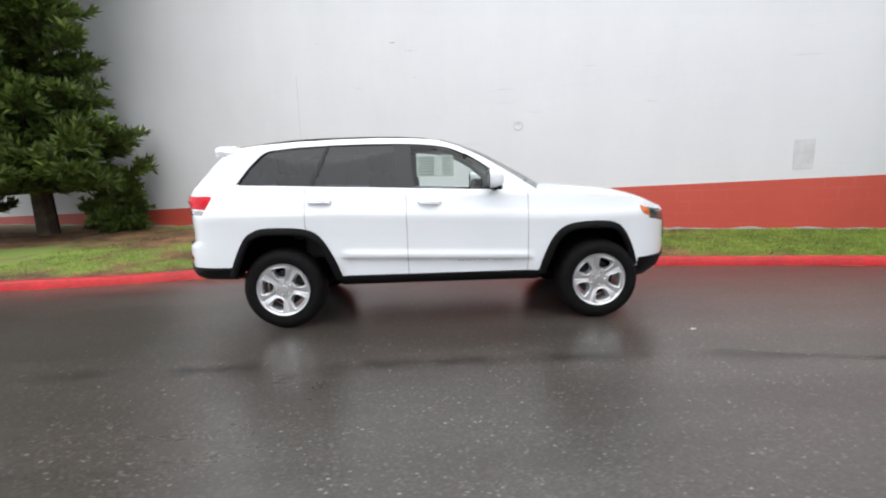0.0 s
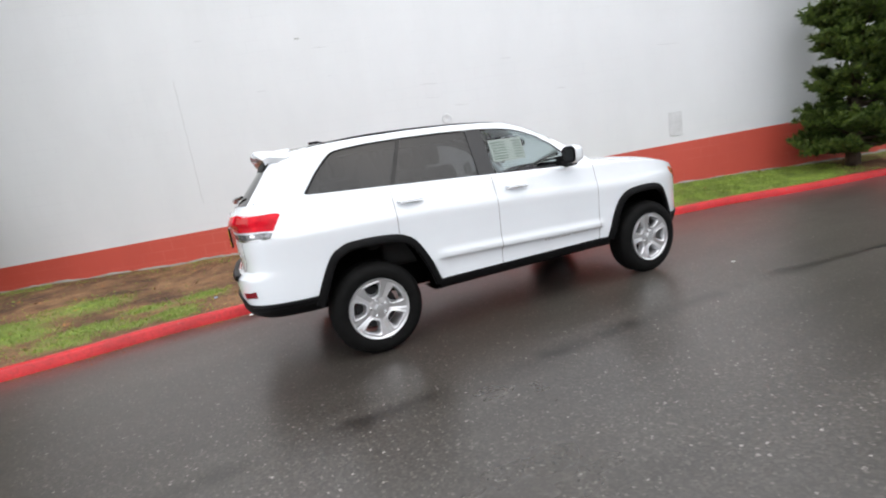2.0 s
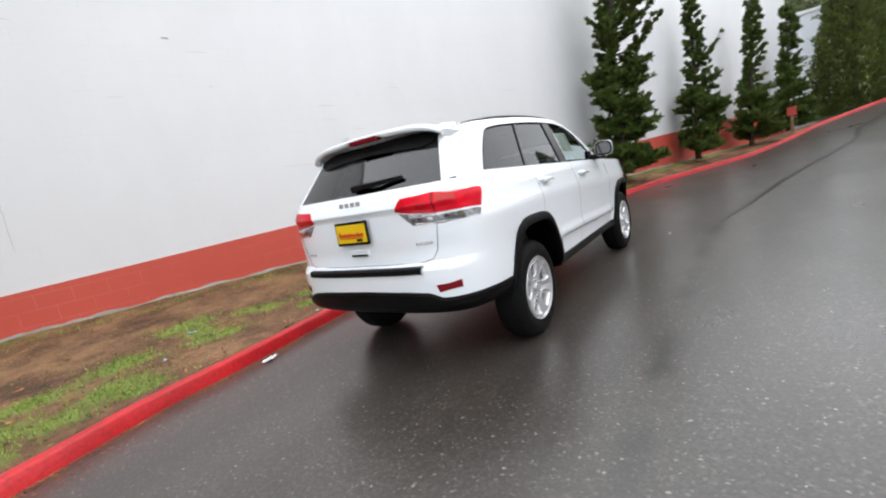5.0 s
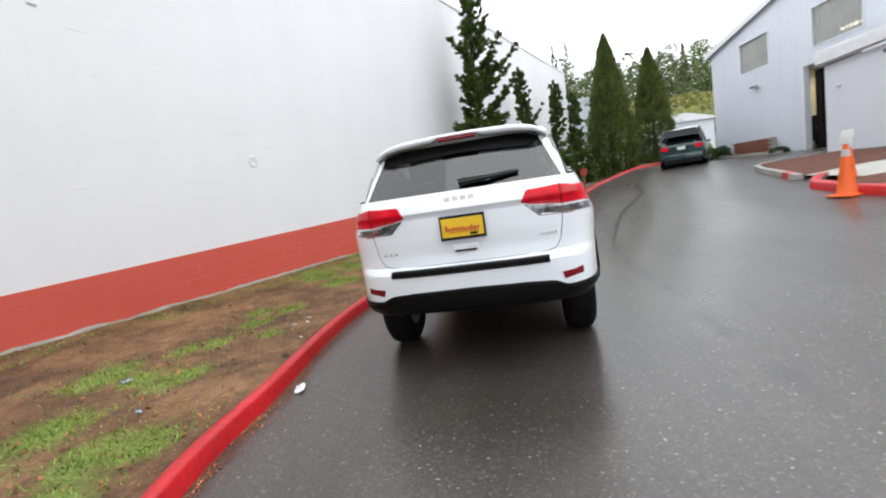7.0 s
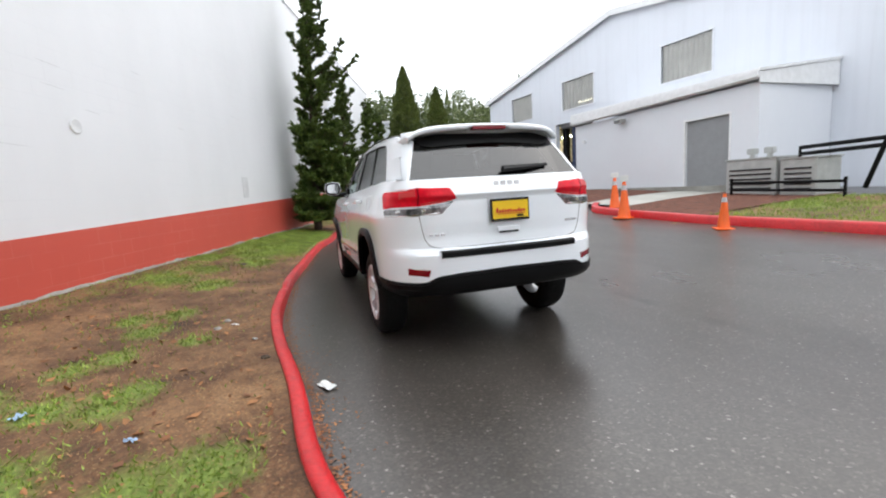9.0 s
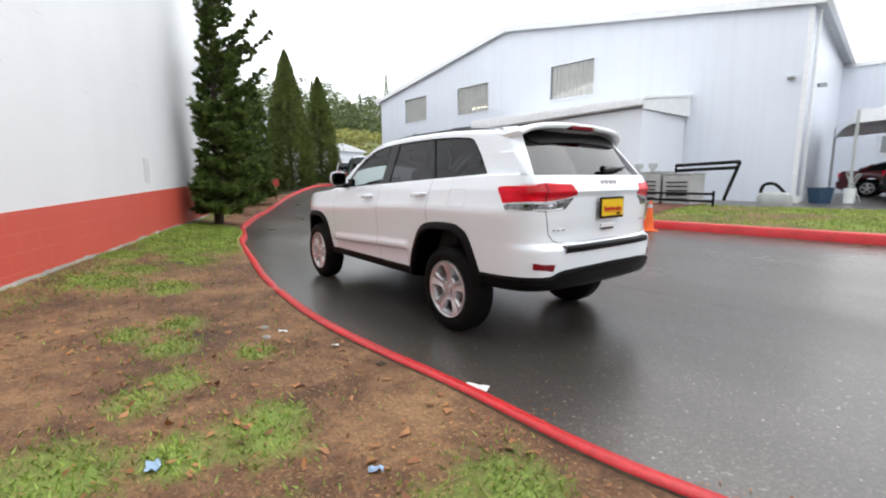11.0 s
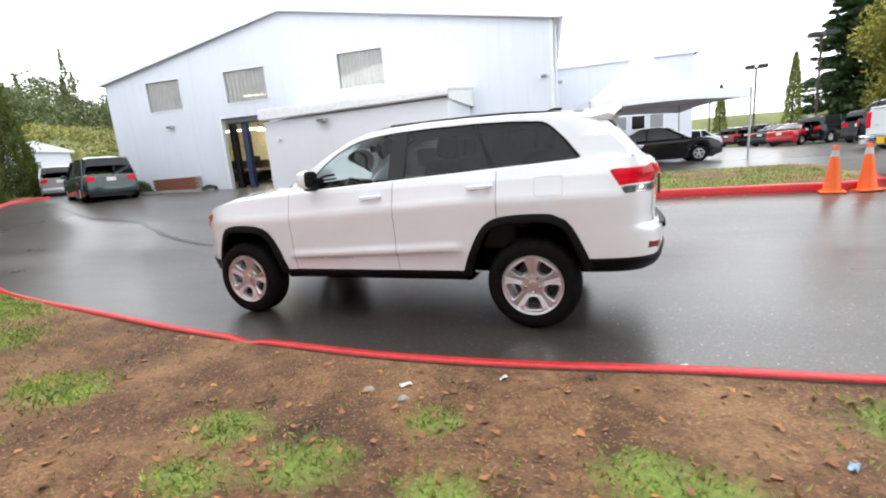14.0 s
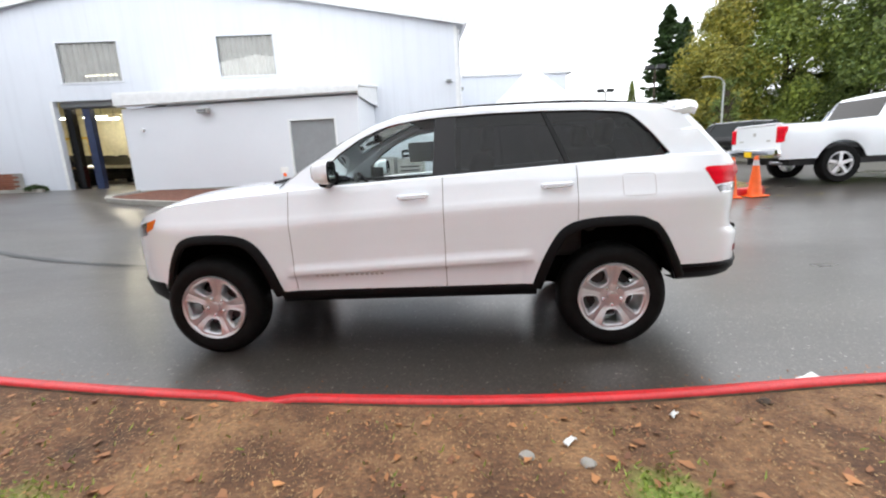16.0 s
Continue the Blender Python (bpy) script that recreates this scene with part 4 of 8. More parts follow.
def skin(s, z, out=0.0):
    """A point of the lower body's right half (y > 0), by the way round its outline and the height."""
    s = min(max(s, 0.0), CS[-1])
    x, y = float(np.interp(s, CS, CX)), float(np.interp(s, CS, CY))
    x0, y0 = float(np.interp(s - 0.02, CS, CX)), float(np.interp(s - 0.02, CS, CY))
    x1, y1 = float(np.interp(s + 0.02, CS, CX)), float(np.interp(s + 0.02, CS, CY))
    t = Vector((x1 - x0, y1 - y0)).normalized()
    nx, ny = -t.y, t.x
    off = ny ** 2 * side_off(x, z)
    dx = -nx * 0
    if nx < 0:
        dx = lerp_table(z, REAR_DX) * nx ** 2
    else:
        dx = lerp_table(z, FRONT_DX) * nx ** 2
    y = y + off * ny + out * ny if s > 0.001 else 0.0
    return Vector((x + dx + out * nx, y, z))


def s_at_x(x):
    i0 = next(i for i, v in enumerate(CY) if v > BW * 0.6)
    return float(np.interp(x, CX[i0:], CS[i0:]))


def s_at_y_rear(y):
    n = next(i for i, v in enumerate(CY) if v >= BW - 1e-4)
    return float(np.interp(y, CY[:n + 1], CS[:n + 1]))


def body_rows(s0, s1):
    cols = []
    k = max(2, int((s1 - s0) / 0.016))
    for i in range(k + 1):
        s = s0 + (s1 - s0) * i / k
        x, y = float(np.interp(s, CS, CX)), float(np.interp(s, CS, CY))
        top, low = lerp_table(x, TOP_Z), 0.47
        if x < -1.88:
            low = 0.585 + 0.04 * max(0.0, 1 - (y / 0.60) ** 6)
        if x > 1.8:
            low = 0.48
        if y > BW - 0.05:
            low = max(low, arch_z(x))
        cols.append([skin(s, min(top, max(low, tilted(x, v) if x > -1.6 else v))) for v in LEVELS])
    return cols


def panel(rows, bm=None):
    bm = grid(rows, False, bm)
    bmesh.ops.remove_doubles(bm, verts=bm.verts[:], dist=0.0006)
    bmesh.ops.dissolve_degenerate(bm, edges=bm.edges[:], dist=0.0004)
    return bm


def mirrored(rows):
    return [[Vector((p.x, -p.y, p.z)) for p in r] for r in rows]


suv = thing("sport_utility_vehicle", "clean white five-door sport utility vehicle parked on wet asphalt", "car")
SEND = CS[-1]
S_D0, S_D1, S_D2 = s_at_x(-1.205), s_at_x(-0.30), s_at_x(0.795)
GAP = 0.0025
S_TG = s_at_y_rear(0.66)


def both(name, rows, mat, label="", smooth=True, angle=35):
    made = []
    for r in (rows, mirrored(rows)):
        made.append(part(name, panel(r), mat, suv, label, smooth, angle))
    return made


# shell: quarter panels, doors, fenders
rr = body_rows(0.0, S_D0 - GAP)
bm = grid(rr)
grid(mirrored(rr), False, bm)
bmesh.ops.remove_doubles(bm, verts=bm.verts[:], dist=0.0008)
bmesh.ops.dissolve_degenerate(bm, edges=bm.edges[:], dist=0.0004)
part("rear_body", bm, CAR_WHITE, suv, "glossy white rear quarters, tailgate and bumper", True, 35)
fr = body_rows(S_D2 + GAP, SEND)
bm = grid(fr)
grid(mirrored(fr), False, bm)
bmesh.ops.remove_doubles(bm, verts=bm.verts[:], dist=0.0008)
bmesh.ops.dissolve_degenerate(bm, edges=bm.edges[:], dist=0.0004)
part("front_wing", bm, CAR_WHITE, suv, "glossy white front wings and nose", True, 35)
rear_doors = both("rear_door", body_rows(S_D0 + GAP, S_D1 - GAP), CAR_WHITE)
front_doors = both("front_door", body_rows(S_D1 + GAP, S_D2 - GAP), CAR_WHITE)
SEAM = plain("panel_gap_grey", (0.24, 0.24, 0.245), 0.6)
# dark backing in the door gaps
for sg in (1, -1):
    for s in (S_D0, S_D1, S_D2):
        x = float(np.interp(s, CS, CX))
        rows = [[Vector((p.x + d, sg * p.y, p.z)) for d in (-0.012, 0.012)] for p in (skin(s, z, -0.006) for z in np.linspace(max(0.48, arch_z(x)), lerp_table(x, TOP_Z), 20))]
        part("door_seam", grid(rows), SEAM, suv)

# bonnet
rows = []
for x in np.concatenate([np.linspace(0.78, 2.1, 30), np.linspace(2.13, 2.33, 14)]):
    s = s_at_x(float(x)) if x < 2.36 else SEND
    top = lerp_table(float(x), TOP_Z)
    e = skin(s, top)
    crown = lerp_table(float(x), [(0.75, 0.075), (1.2, 0.085), (1.7, 0.08), (2.0, 0.075), (2.2, 0.05), (2.35, 0.0)])
    row = []
    for k in range(-12, 13):
        f = k / 12
        row.append((e.x + 0.0, e.y * f, top + crown * (1 - abs(f) ** 2.6)))
    rows.append(row)
part("bonnet", grid(rows), CAR_WHITE, suv, "", True, 40)


# upper body
PILLAR_BLACK = plain("satin_black_pillar", (0.016, 0.016, 0.018), 0.3, vary=0.05)
def up_y(x, z):
    return (0.815 - 0.34 * (z - 1.27)) * (1 - 0.20 * max(0.0, -x - 1.55) ** 2) * (1 - 0.05 * max(0.0, x) ** 2)


DLO = [(0.575, 1.222), (0.56, 1.335), (0.43, 1.448), (0.283, 1.541), (0.15, 1.598), (0.05, 1.628), (-0.1, 1.650), (-0.3, 1.664), (-0.65, 1.671), (-1.0, 1.667), (-1.30, 1.655), (-1.49, 1.637), (-1.545, 1.628), (-1.585, 1.610), (-1.632, 1.572), (-1.723, 1.478), (-1.784, 1.398), (-1.828, 1.342), (-1.812, 1.326), (-1.2, 1.296), (-0.25, 1.25), (0.3, 1.228)]
SHELL = [(0.93, 1.19), (0.72, 1.335), (0.57, 1.43), (0.40, 1.535), (0.20, 1.632), (0.02, 1.69), (-0.2, 1.715), (-0.55, 1.727), (-0.94, 1.725), (-1.3, 1.712), (-1.64, 1.69), (-1.90, 1.655), (-1.98, 1.56), (-2.09, 1.44), (-2.24, 1.25), (-1.83, 1.285), (-1.0, 1.25), (-0.2, 1.215), (0.4, 1.20)]


def ray_loop(loop, c, n):
    out = []
    for i in range(n):
        a = 2 * math.pi * i / n
        d = (1.6 * math.cos(a), 0.28 * math.sin(a))
        best = None
        for (x0, z0), (x1, z1) in zip(loop, loop[1:] + loop[:1]):
            ex, ez = x1 - x0, z1 - z0
            den = d[0] * ez - d[1] * ex
            if abs(den) < 1e-12:
                continue
            t = ((x0 - c[0]) * ez - (z0 - c[1]) * ex) / den
            u = ((x0 - c[0]) * d[1] - (z0 - c[1]) * d[0]) / den
            if t > 0 and -1e-9 <= u <= 1 + 1e-9 and (best is None or t < best):
                best = t
        out.append((c[0] + d[0] * best, c[1] + d[1] * best))
    return out


N_UP = 220
inner_l, outer_l = ray_loop(DLO, (-0.55, 1.44), N_UP), ray_loop(SHELL, (-0.55, 1.44), N_UP)
for sg in (1, -1):
    rows = []
    for f in (0.0, 0.04, 0.3, 0.65, 1.0):
        row = []
        for (a, b), (c, d) in zip(inner_l, outer_l):
            x, z = a + (c - a) * f, b + (d - b) * f
            y = up_y(x, z) - (0.02 if f == 0 else 0.0)
            if f == 1.0 and z > 1.5:
                y -= 0.02
            row.append((x, sg * y, z))
        rows.append(row)
    part("upper_side", grid(rows, True), CAR_WHITE, suv, "", True, 40)
    # shoulder between the doors' top edge and the window frames
    rows = []
    for x in np.linspace(-2.2, 0.93, 60):
        e = skin(s_at_x(float(x)), lerp_table(float(x), TOP_Z))
        t = lerp_table(float(x), [(-2.24, 1.255), (-1.83, 1.29), (-1.0, 1.255), (-0.2, 1.22), (0.4, 1.205), (0.93, 1.192)])
        rows.append([(e.x, sg * e.y, e.z), (e.x, sg * (e.y - 0.012), e.z + 0.012), (float(x), sg * (up_y(float(x), e.z) - 0.004), e.z + 0.008), (float(x), sg * (up_y(float(x), e.z) - 0.03), t)])
    part("shoulder", grid(rows), CAR_WHITE, suv, "", True, 60)

    def pane(name, loop, mat, inset, label=""):
        b2 = bmesh.new()
        b2.faces.new([b2.verts.new((x, sg * (up_y(x, z) - inset), z)) for x, z in loop])
        bmesh.ops.triangulate(b2, faces=b2.faces[:])
        ob = part(name, b2, mat, suv, label)
        return ob

    pane("front_window", [(0.57, 1.226), (0.552, 1.332), (0.425, 1.445), (0.278, 1.538), (0.146, 1.594), (0.05, 1.624), (-0.1, 1.646), (-0.262, 1.660), (-0.232, 1.252)], GLASS_CLEAR, 0.016, "clear side glass")
    pane("rear_window", [(-0.39, 1.663), (-0.65, 1.668), (-1.00, 1.664), (-1.155, 1.296), (-0.375, 1.258)], GLASS_DARK, 0.016, "dark privacy glass")
    pane("quarter_window", [(-1.02, 1.663), (-1.30, 1.652), (-1.488, 1.634), (-1.542, 1.625), (-1.581, 1.607), (-1.627, 1.570), (-1.718, 1.477), (-1.78, 1.396), (-1.822, 1.343), (-1.81, 1.331), (-1.18, 1.299)], GLASS_DARK, 0.016, "dark privacy glass")

    def strip_part(name, loop, mat, out, depth=0.012, label=""):
        b2 = bmesh.new()
        a = [b2.verts.new((x, sg * (up_y(x, z) + out), z)) for x, z in loop]
        b = [b2.verts.new((x, sg * (up_y(x, z) + out - depth), z)) for x, z in loop]
        b2.faces.new(a)
        b2.faces.new(b[::-1])
        for i in range(len(a)):
            j = (i + 1) % len(a)
            b2.faces.new([a[i], b[i], b[j], a[j]])
        return part(name, b2, mat, suv, label)

    strip_part("pillar_trim", [(-0.255, 1.662), (-0.405, 1.666), (-0.385, 1.256), (-0.228, 1.25)], PILLAR_BLACK, -0.006)
    strip_part("pillar_trim", [(-0.995, 1.665), (-1.025, 1.664), (-1.186, 1.297), (-1.150, 1.295)], GLOSS_BLACK, -0.006)
    # bright line under the windows and black seals round them
    lowr = [(0.575, 1.222), (0.3, 1.228), (-0.25, 1.25), (-1.2, 1.293), (-1.80, 1.322), (-1.826, 1.33)]
    part("window_moulding", tube([(x, sg * (up_y(x, z) + 0.002), z) for x, z in lowr], 0.005, 6), BLACK_PLASTIC, suv, "thin dark moulding under the windows")
    seal = [(0.572, 1.23)] + DLO[1:18]
    part("window_seal", tube([(x, sg * (up_y(x, z) - 0.006), z) for x, z in seal], 0.0055, 6), BLACK_PLASTIC, suv)

# roof
rows = []
for x in np.linspace(0.02, -1.93, 26):
    x = float(x)
    ez = lerp_table(-x, sorted([(-a, b) for a, b in SHELL[4:12]]))
    ey = up_y(x, ez) - 0.02
    cz = lerp_table(-x, [(-0.05, 1.72), (0.2, 1.745), (0.6, 1.765), (1.1, 1.762), (1.6, 1.735), (1.95, 1.70)])
    rows.append([(x - 0.12 * (abs(k / 10) ** 2 - 1) * max(0, (x + 0.3) / 0.32) * 0.5, ey * k / 10, cz + (ez - cz) * abs(k / 10) ** 3.2) for k in range(-10, 11)])
part("roof", grid(rows), CAR_WHITE, suv, "", True, 50)
for sg in (1, -1):
    pts = [(0.0, sg * 0.62, 1.685), (-0.15, sg * 0.625, 1.712), (-0.6, sg * 0.63, 1.731), (-1.2, sg * 0.63, 1.725), (-1.6, sg * 0.615, 1.698), (-1.74, sg * 0.61, 1.68)]
    part("roof_rail", tube(spline(pts, 0.1), 0.010, 8), BLACK_PLASTIC, suv, "slim black roof rail")

# windscreen
rows = []
for f in np.linspace(0, 1, 12):
    z = 1.20 + (1.70 - 1.20) * float(f)
    xe = lerp_table(z, [(1.19, 0.93), (1.335, 0.72), (1.43, 0.57), (1.535, 0.40), (1.632, 0.20), (1.69, 0.02), (1.72, -0.08)])
    ye = up_y(xe, z) - 0.01
    rows.append([(xe + 0.20 * (1 - (k / 10) ** 2) * (1 - 0.5 * float(f)), ye * k / 10, z + 0.025 * (1 - (k / 10) ** 2)) for k in range(-10, 11)])
part("windscreen", grid(rows), GLASS_CLEAR, suv, "clear windscreen", True)
part("cowl", boxes((0.78, -0.70, 1.16, 1.02, 0.70, 1.225)), BLACK_PLASTIC, suv)
part("wiper_arm", tube([(1.02, 0.55, 1.262), (0.98, 0.1, 1.29), (0.94, -0.15, 1.30)], 0.012, 6), BLACK_PLASTIC, suv)


# tail: rear glass, its frame and the spoiler
def tail_x(y, z, out=0.0):
    return -2.335 + 0.86 * (z - 1.30) + 0.10 * abs(y / 0.74) ** 2.6 - out


def tail_edge(z):
    x = lerp_table(z, [(1.25, -2.24), (1.44, -2.09), (1.56, -1.98), (1.66, -1.90)])
    return up_y(x, z)


rows = []
for z in np.linspace(1.30, 1.69, 14):
    z = float(z)
    g = lerp_table(z, [(1.30, 0.70), (1.335, 0.685), (1.62, 0.575), (1.69, 0.56)])
    ed = tail_edge(z)
    xe = lerp_table(z, [(1.25, -2.24), (1.44, -2.09), (1.56, -1.98), (1.655, -1.90), (1.70, -1.86)])
    ed = up_y(xe, z) - (0.022 if z > 1.5 else 0.004)
    row = [(tail_x(g, z), g, z), (tail_x(g + 0.02, z) - 0.008, g + 0.02, z)]
    for f in (0.25, 0.5, 0.75, 0.9, 1.0):
        yy = g + 0.02 + (ed - g - 0.02) * f
        row.append((tail_x(yy, z) * (1 - f ** 2) + (xe + 0.01) * f ** 2, yy, z))
    rows.append(row)
for rws in (rows, mirrored([[Vector(p) for p in r] for r in rows])):
    part("rear_pillar", grid(rws), CAR_WHITE, suv, "", True, 50)
rows = []
for z in np.linspace(1.305, 1.66, 12):
    z = float(z)
    g = lerp_table(z, [(1.30, 0.70), (1.335, 0.685), (1.62, 0.575), (1.69, 0.56)])
    rows.append([(tail_x(g * k / 12, z) + 0.003, g * k / 12, z) for k in range(-12, 13)])
part("rear_glass", grid(rows), GLASS_REAR, suv, "dark tinted rear glass", True)
rows, under = [], []
for k in range(-24, 25):
    e = abs(k / 24)
    y = 0.635 * k / 24
    tip = -2.135 + 0.02 * e ** 2 + 0.05 * e ** 8
    cz = 1.729 - 0.028 * e ** 2 - 0.055 * e ** 8
    notch = 0.014 if abs(y) < 0.16 else 0.0
    lip = 0.050 - 0.012 * e ** 6 - notch
    rows.append([(-1.80, y * 1.06, lerp_table(e, [(0, 1.708), (0.6, 1.700), (0.9, 1.676), (1, 1.65)])), (-1.90, y * 1.055, cz - 0.020), (-1.99, y * 1.035, cz - 0.006), (tip + 0.05, y, cz), (tip + 0.018, y, cz - 0.004), (tip + 0.003, y, cz - 0.014), (tip, y, cz - lip * 0.55), (tip + 0.008, y, cz - lip * 0.9), (tip + 0.022, y, cz - lip), (tip + 0.05, y, cz - lip - 0.002)])
    yu = y * 0.965
    zl = lerp_table(abs(yu), [(0.0, 1.580), (0.12, 1.576), (0.33, 1.566), (0.47, 1.556), (0.54, 1.575), (0.585, 1.615), (0.613, 1.648)])
    under.append([(tip + 0.045, yu, cz - lip - 0.003), (tip + 0.10, yu, min(cz - lip - 0.008, max(zl + 0.02, 1.66))), (tail_x(yu, max(zl, 1.60), 0.012), yu, max(zl + 0.006, 1.612)), (tail_x(yu, zl, 0.006), yu, zl), (tail_x(yu, zl, -0.004), yu, zl - 0.002)])
part("spoiler", grid(rows), CAR_WHITE, suv, "white roof spoiler over the rear glass", True, 60)
part("spoiler_soffit", grid([r[:2] for r in under]), CAR_WHITE, suv, "white lower face of the spoiler", True, 60)
part("spoiler_underside", grid([r[1:] for r in under]), BLACK_PLASTIC, suv, "black underside of the spoiler", True, 60)
for k in (0, -1):
    skirt = [[p, (p[0] + 0.004, p[1] * 0.995, p[2] - 0.022), (p[0] + 0.012, p[1] * 0.985, p[2] - 0.045)] for p in rows[k][:6]]
    part("spoiler_cheek", grid(skirt), CAR_WHITE, suv, "", True, 60)
part("brake_light", boxes((-2.133, -0.14, 1.676, -2.07, 0.14, 1.706), bevel=0.006), DARK_RED_LENS, suv, "long dark red third brake light")
fin = prism([(-1.44, 1.745), (-1.62, 1.735), (-1.635, 1.776), (-1.56, 1.782)], -0.025, 0.025)
part("antenna_fin", fin, GLOSS_BLACK, suv, "small black shark-fin antenna")
part("rear_wiper", tube([(tail_x(-0.41, 1.385, 0.02), -0.41, 1.385), (tail_x(-0.2, 1.372, 0.035), -0.2, 1.372), (tail_x(0.0, 1.362, 0.04), 0.0, 1.362)], [0.012, 0.018, 0.026], 8), GLOSS_BLACK, suv, "black rear wiper")


# near-black without gloss: the deep shade under the car is put into the colour
UNDER = plain("shade_black_underside", (0.004, 0.004, 0.004), 1.0, vary=0.3, spec=0.0)


# patches that lie on the skin, by the way round and the height
def skin_patch(outline, out, sign, thick=0.02, nz=10, ns=14):
    zs = [p[1] for p in outline]
    bm = bmesh.new()
    rows = []
    for i in range(nz + 1):
        z = min(zs) + 1e-5 + (max(zs) - min(zs) - 2e-5) * i / nz
        hits = []
        for (s0, z0), (s1, z1) in zip(outline, outline[1:] + outline[:1]):
            if (z0 - z) * (z1 - z) < 0:
                hits.append(s0 + (s1 - s0) * (z - z0) / (z1 - z0))
        a, b = min(hits), max(hits)
        rows.append((z, [a + (b - a) * k / ns for k in range(ns + 1)]))
    front = []
    for z, ss in rows:
        front.append([Vector((q.x, q.y * sign, q.z)) for q in (skin(s, z, out) for s in ss)])
    inner = [[Vector((q.x, q.y * sign, q.z)) for q in (skin(s, z, out - thick) for s in ss)] for z, ss in rows]
    grid(front, False, bm)
    rim_f = front[0] + [r[-1] for r in front[1:-1]] + front[-1][::-1] + [r[0] for r in front[-2:0:-1]]
    rim_i = inner[0] + [r[-1] for r in inner[1:-1]] + inner[-1][::-1] + [r[0] for r in inner[-2:0:-1]]
    grid([rim_f, rim_i], True, bm)
    return bm


for sg in (1, -1):
    sr = s_at_y_rear
    b, low_b = s_at_x(-2.035), s_at_x(-2.105)
    red = part("tail_light", skin_patch([(sr(0.398), 1.168), (sr(0.44), 1.246), (sr(0.455), 1.252), (sr(0.66), 1.260), (b - 0.03, 1.243), (b, 1.232), (b - 0.004, 1.222), (low_b, 1.122), (sr(0.67), 1.130), (sr(0.50), 1.148)], 0.004, sg, 0.02, 14, 26), RED_LENS, suv, "glossy red tail light lens", True, 60)
    part("lens_seam", skin_patch([(sr(0.659), 1.262), (sr(0.671), 1.262), (sr(0.673), 1.128), (sr(0.661), 1.130)], 0.0055, sg, 0.006, 6, 2), DARK_RED_LENS, red)
    part("lens_band", skin_patch([(sr(0.45), 1.170), (sr(0.50), 1.166), (sr(0.65), 1.150), (sr(0.65), 1.138), (sr(0.50), 1.154)], 0.0052, sg, 0.004, 3, 10), INK_RED, red)
    part("lens_shade", skin_patch([(sr(0.685), 1.25), (sr(0.80), 1.245), (sr(0.80), 1.185), (sr(0.685), 1.19)], 0.0052, sg, 0.004, 4, 10), INK_RED, red)
    rev = part("reversing_light", skin_patch([(sr(0.418), 1.155), (sr(0.50), 1.142), (sr(0.67), 1.124), (low_b - 0.002, 1.116), (low_b - 0.04, 1.062), (sr(0.70), 1.060), (sr(0.51), 1.068)], 0.003, sg, 0.02, 10, 26), CLEAR_LENS, suv, "clear reversing light lens over chrome bowls", True, 60)
    part("lens_strip", skin_patch([(sr(0.52), 1.081), (sr(0.70), 1.076), (low_b - 0.03, 1.078), (low_b - 0.04, 1.066), (sr(0.70), 1.063), (sr(0.52), 1.070)], 0.0045, sg, 0.004, 3, 20), CHROME, rev, "bright strip along the lens foot")
    for yb in (0.56, 0.63, 0.73, 0.80):
        part("lamp_bowl", skin_patch([(sr(yb - 0.018), 1.108), (sr(yb), 1.116), (sr(yb + 0.018), 1.106), (sr(yb + 0.014), 1.088), (sr(yb - 0.014), 1.090)], 0.0045, sg, 0.004, 4, 4), CHROME if yb in (0.63, 0.80) else DARK_METAL, rev)
    part("reflector", skin_patch([(sr(0.615), 0.690), (sr(0.765), 0.698), (sr(0.765), 0.640), (sr(0.632), 0.632)], 0.004, sg, 0.012, 4, 6), DARK_RED_LENS, suv, "small dark red reflector")
    # headlight and marker round the front corner
    h0, h1 = s_at_x(1.86), s_at_x(2.2)
    part("headlight", skin_patch([(h0 + 0.10, 1.025), (h1, 0.985), (h1, 0.87), (h0 + 0.12, 0.92)], 0.006, sg, 0.02, 6, 8), CLEAR_LENS, suv, "clear headlight lens")
    part("side_marker", skin_patch([(h0, 1.045), (h0 + 0.10, 1.022), (h0 + 0.11, 0.945), (h0 + 0.02, 0.975)], 0.007, sg, 0.02, 4, 5), AMBER, suv, "amber corner marker")
    # fuel flap line (one flank), door handles
    for hx, hz, side_door in ((-1.07, 1.172, 0), (-0.09, 1.138, 1)):
        door = (rear_doors if side_door == 0 else front_doors)[0 if sg == 1 else 1]
        s = s_at_x(hx)
        pts = [skin(s_at_x(hx + d), hz - 0.03 * d, o) for d, o in ((0.10, 0.004), (0.085, 0.030), (0.04, 0.036), (-0.04, 0.036), (-0.085, 0.030), (-0.10, 0.004))]
        part("handle", tube([(p.x, p.y * sg, p.z) for p in pts], [0.010, 0.015, 0.017, 0.017, 0.016, 0.012], 10), CAR_WHITE, door, "white pull handle with a bright edge", True)
        # flat grey patch on the skin paints the shade behind the handle
        part("handle_recess_shade", skin_patch([(s - 0.07, hz + 0.02), (s + 0.07, hz + 0.016), (s + 0.07, hz - 0.03), (s - 0.07, hz - 0.028)], 0.0015, sg, 0.004, 3, 4), plain("handle_shadow_gap", (0.5, 0.5, 0.51), 0.3), door)
        part("handle_insert", tube([(p.x, p.y * sg, p.z) for p in [skin(s_at_x(hx + d), hz - 0.012 - 0.03 * d, 0.047) for d in (0.09, 0.0, -0.09)]], 0.005, 6), CHROME, door, "chrome strip")
    # badge bars on the front door
    DOOR_BADGE = plain("grey_badge", (0.45, 0.45, 0.46), 0.3, vary=0.05)
    random.seed(8)
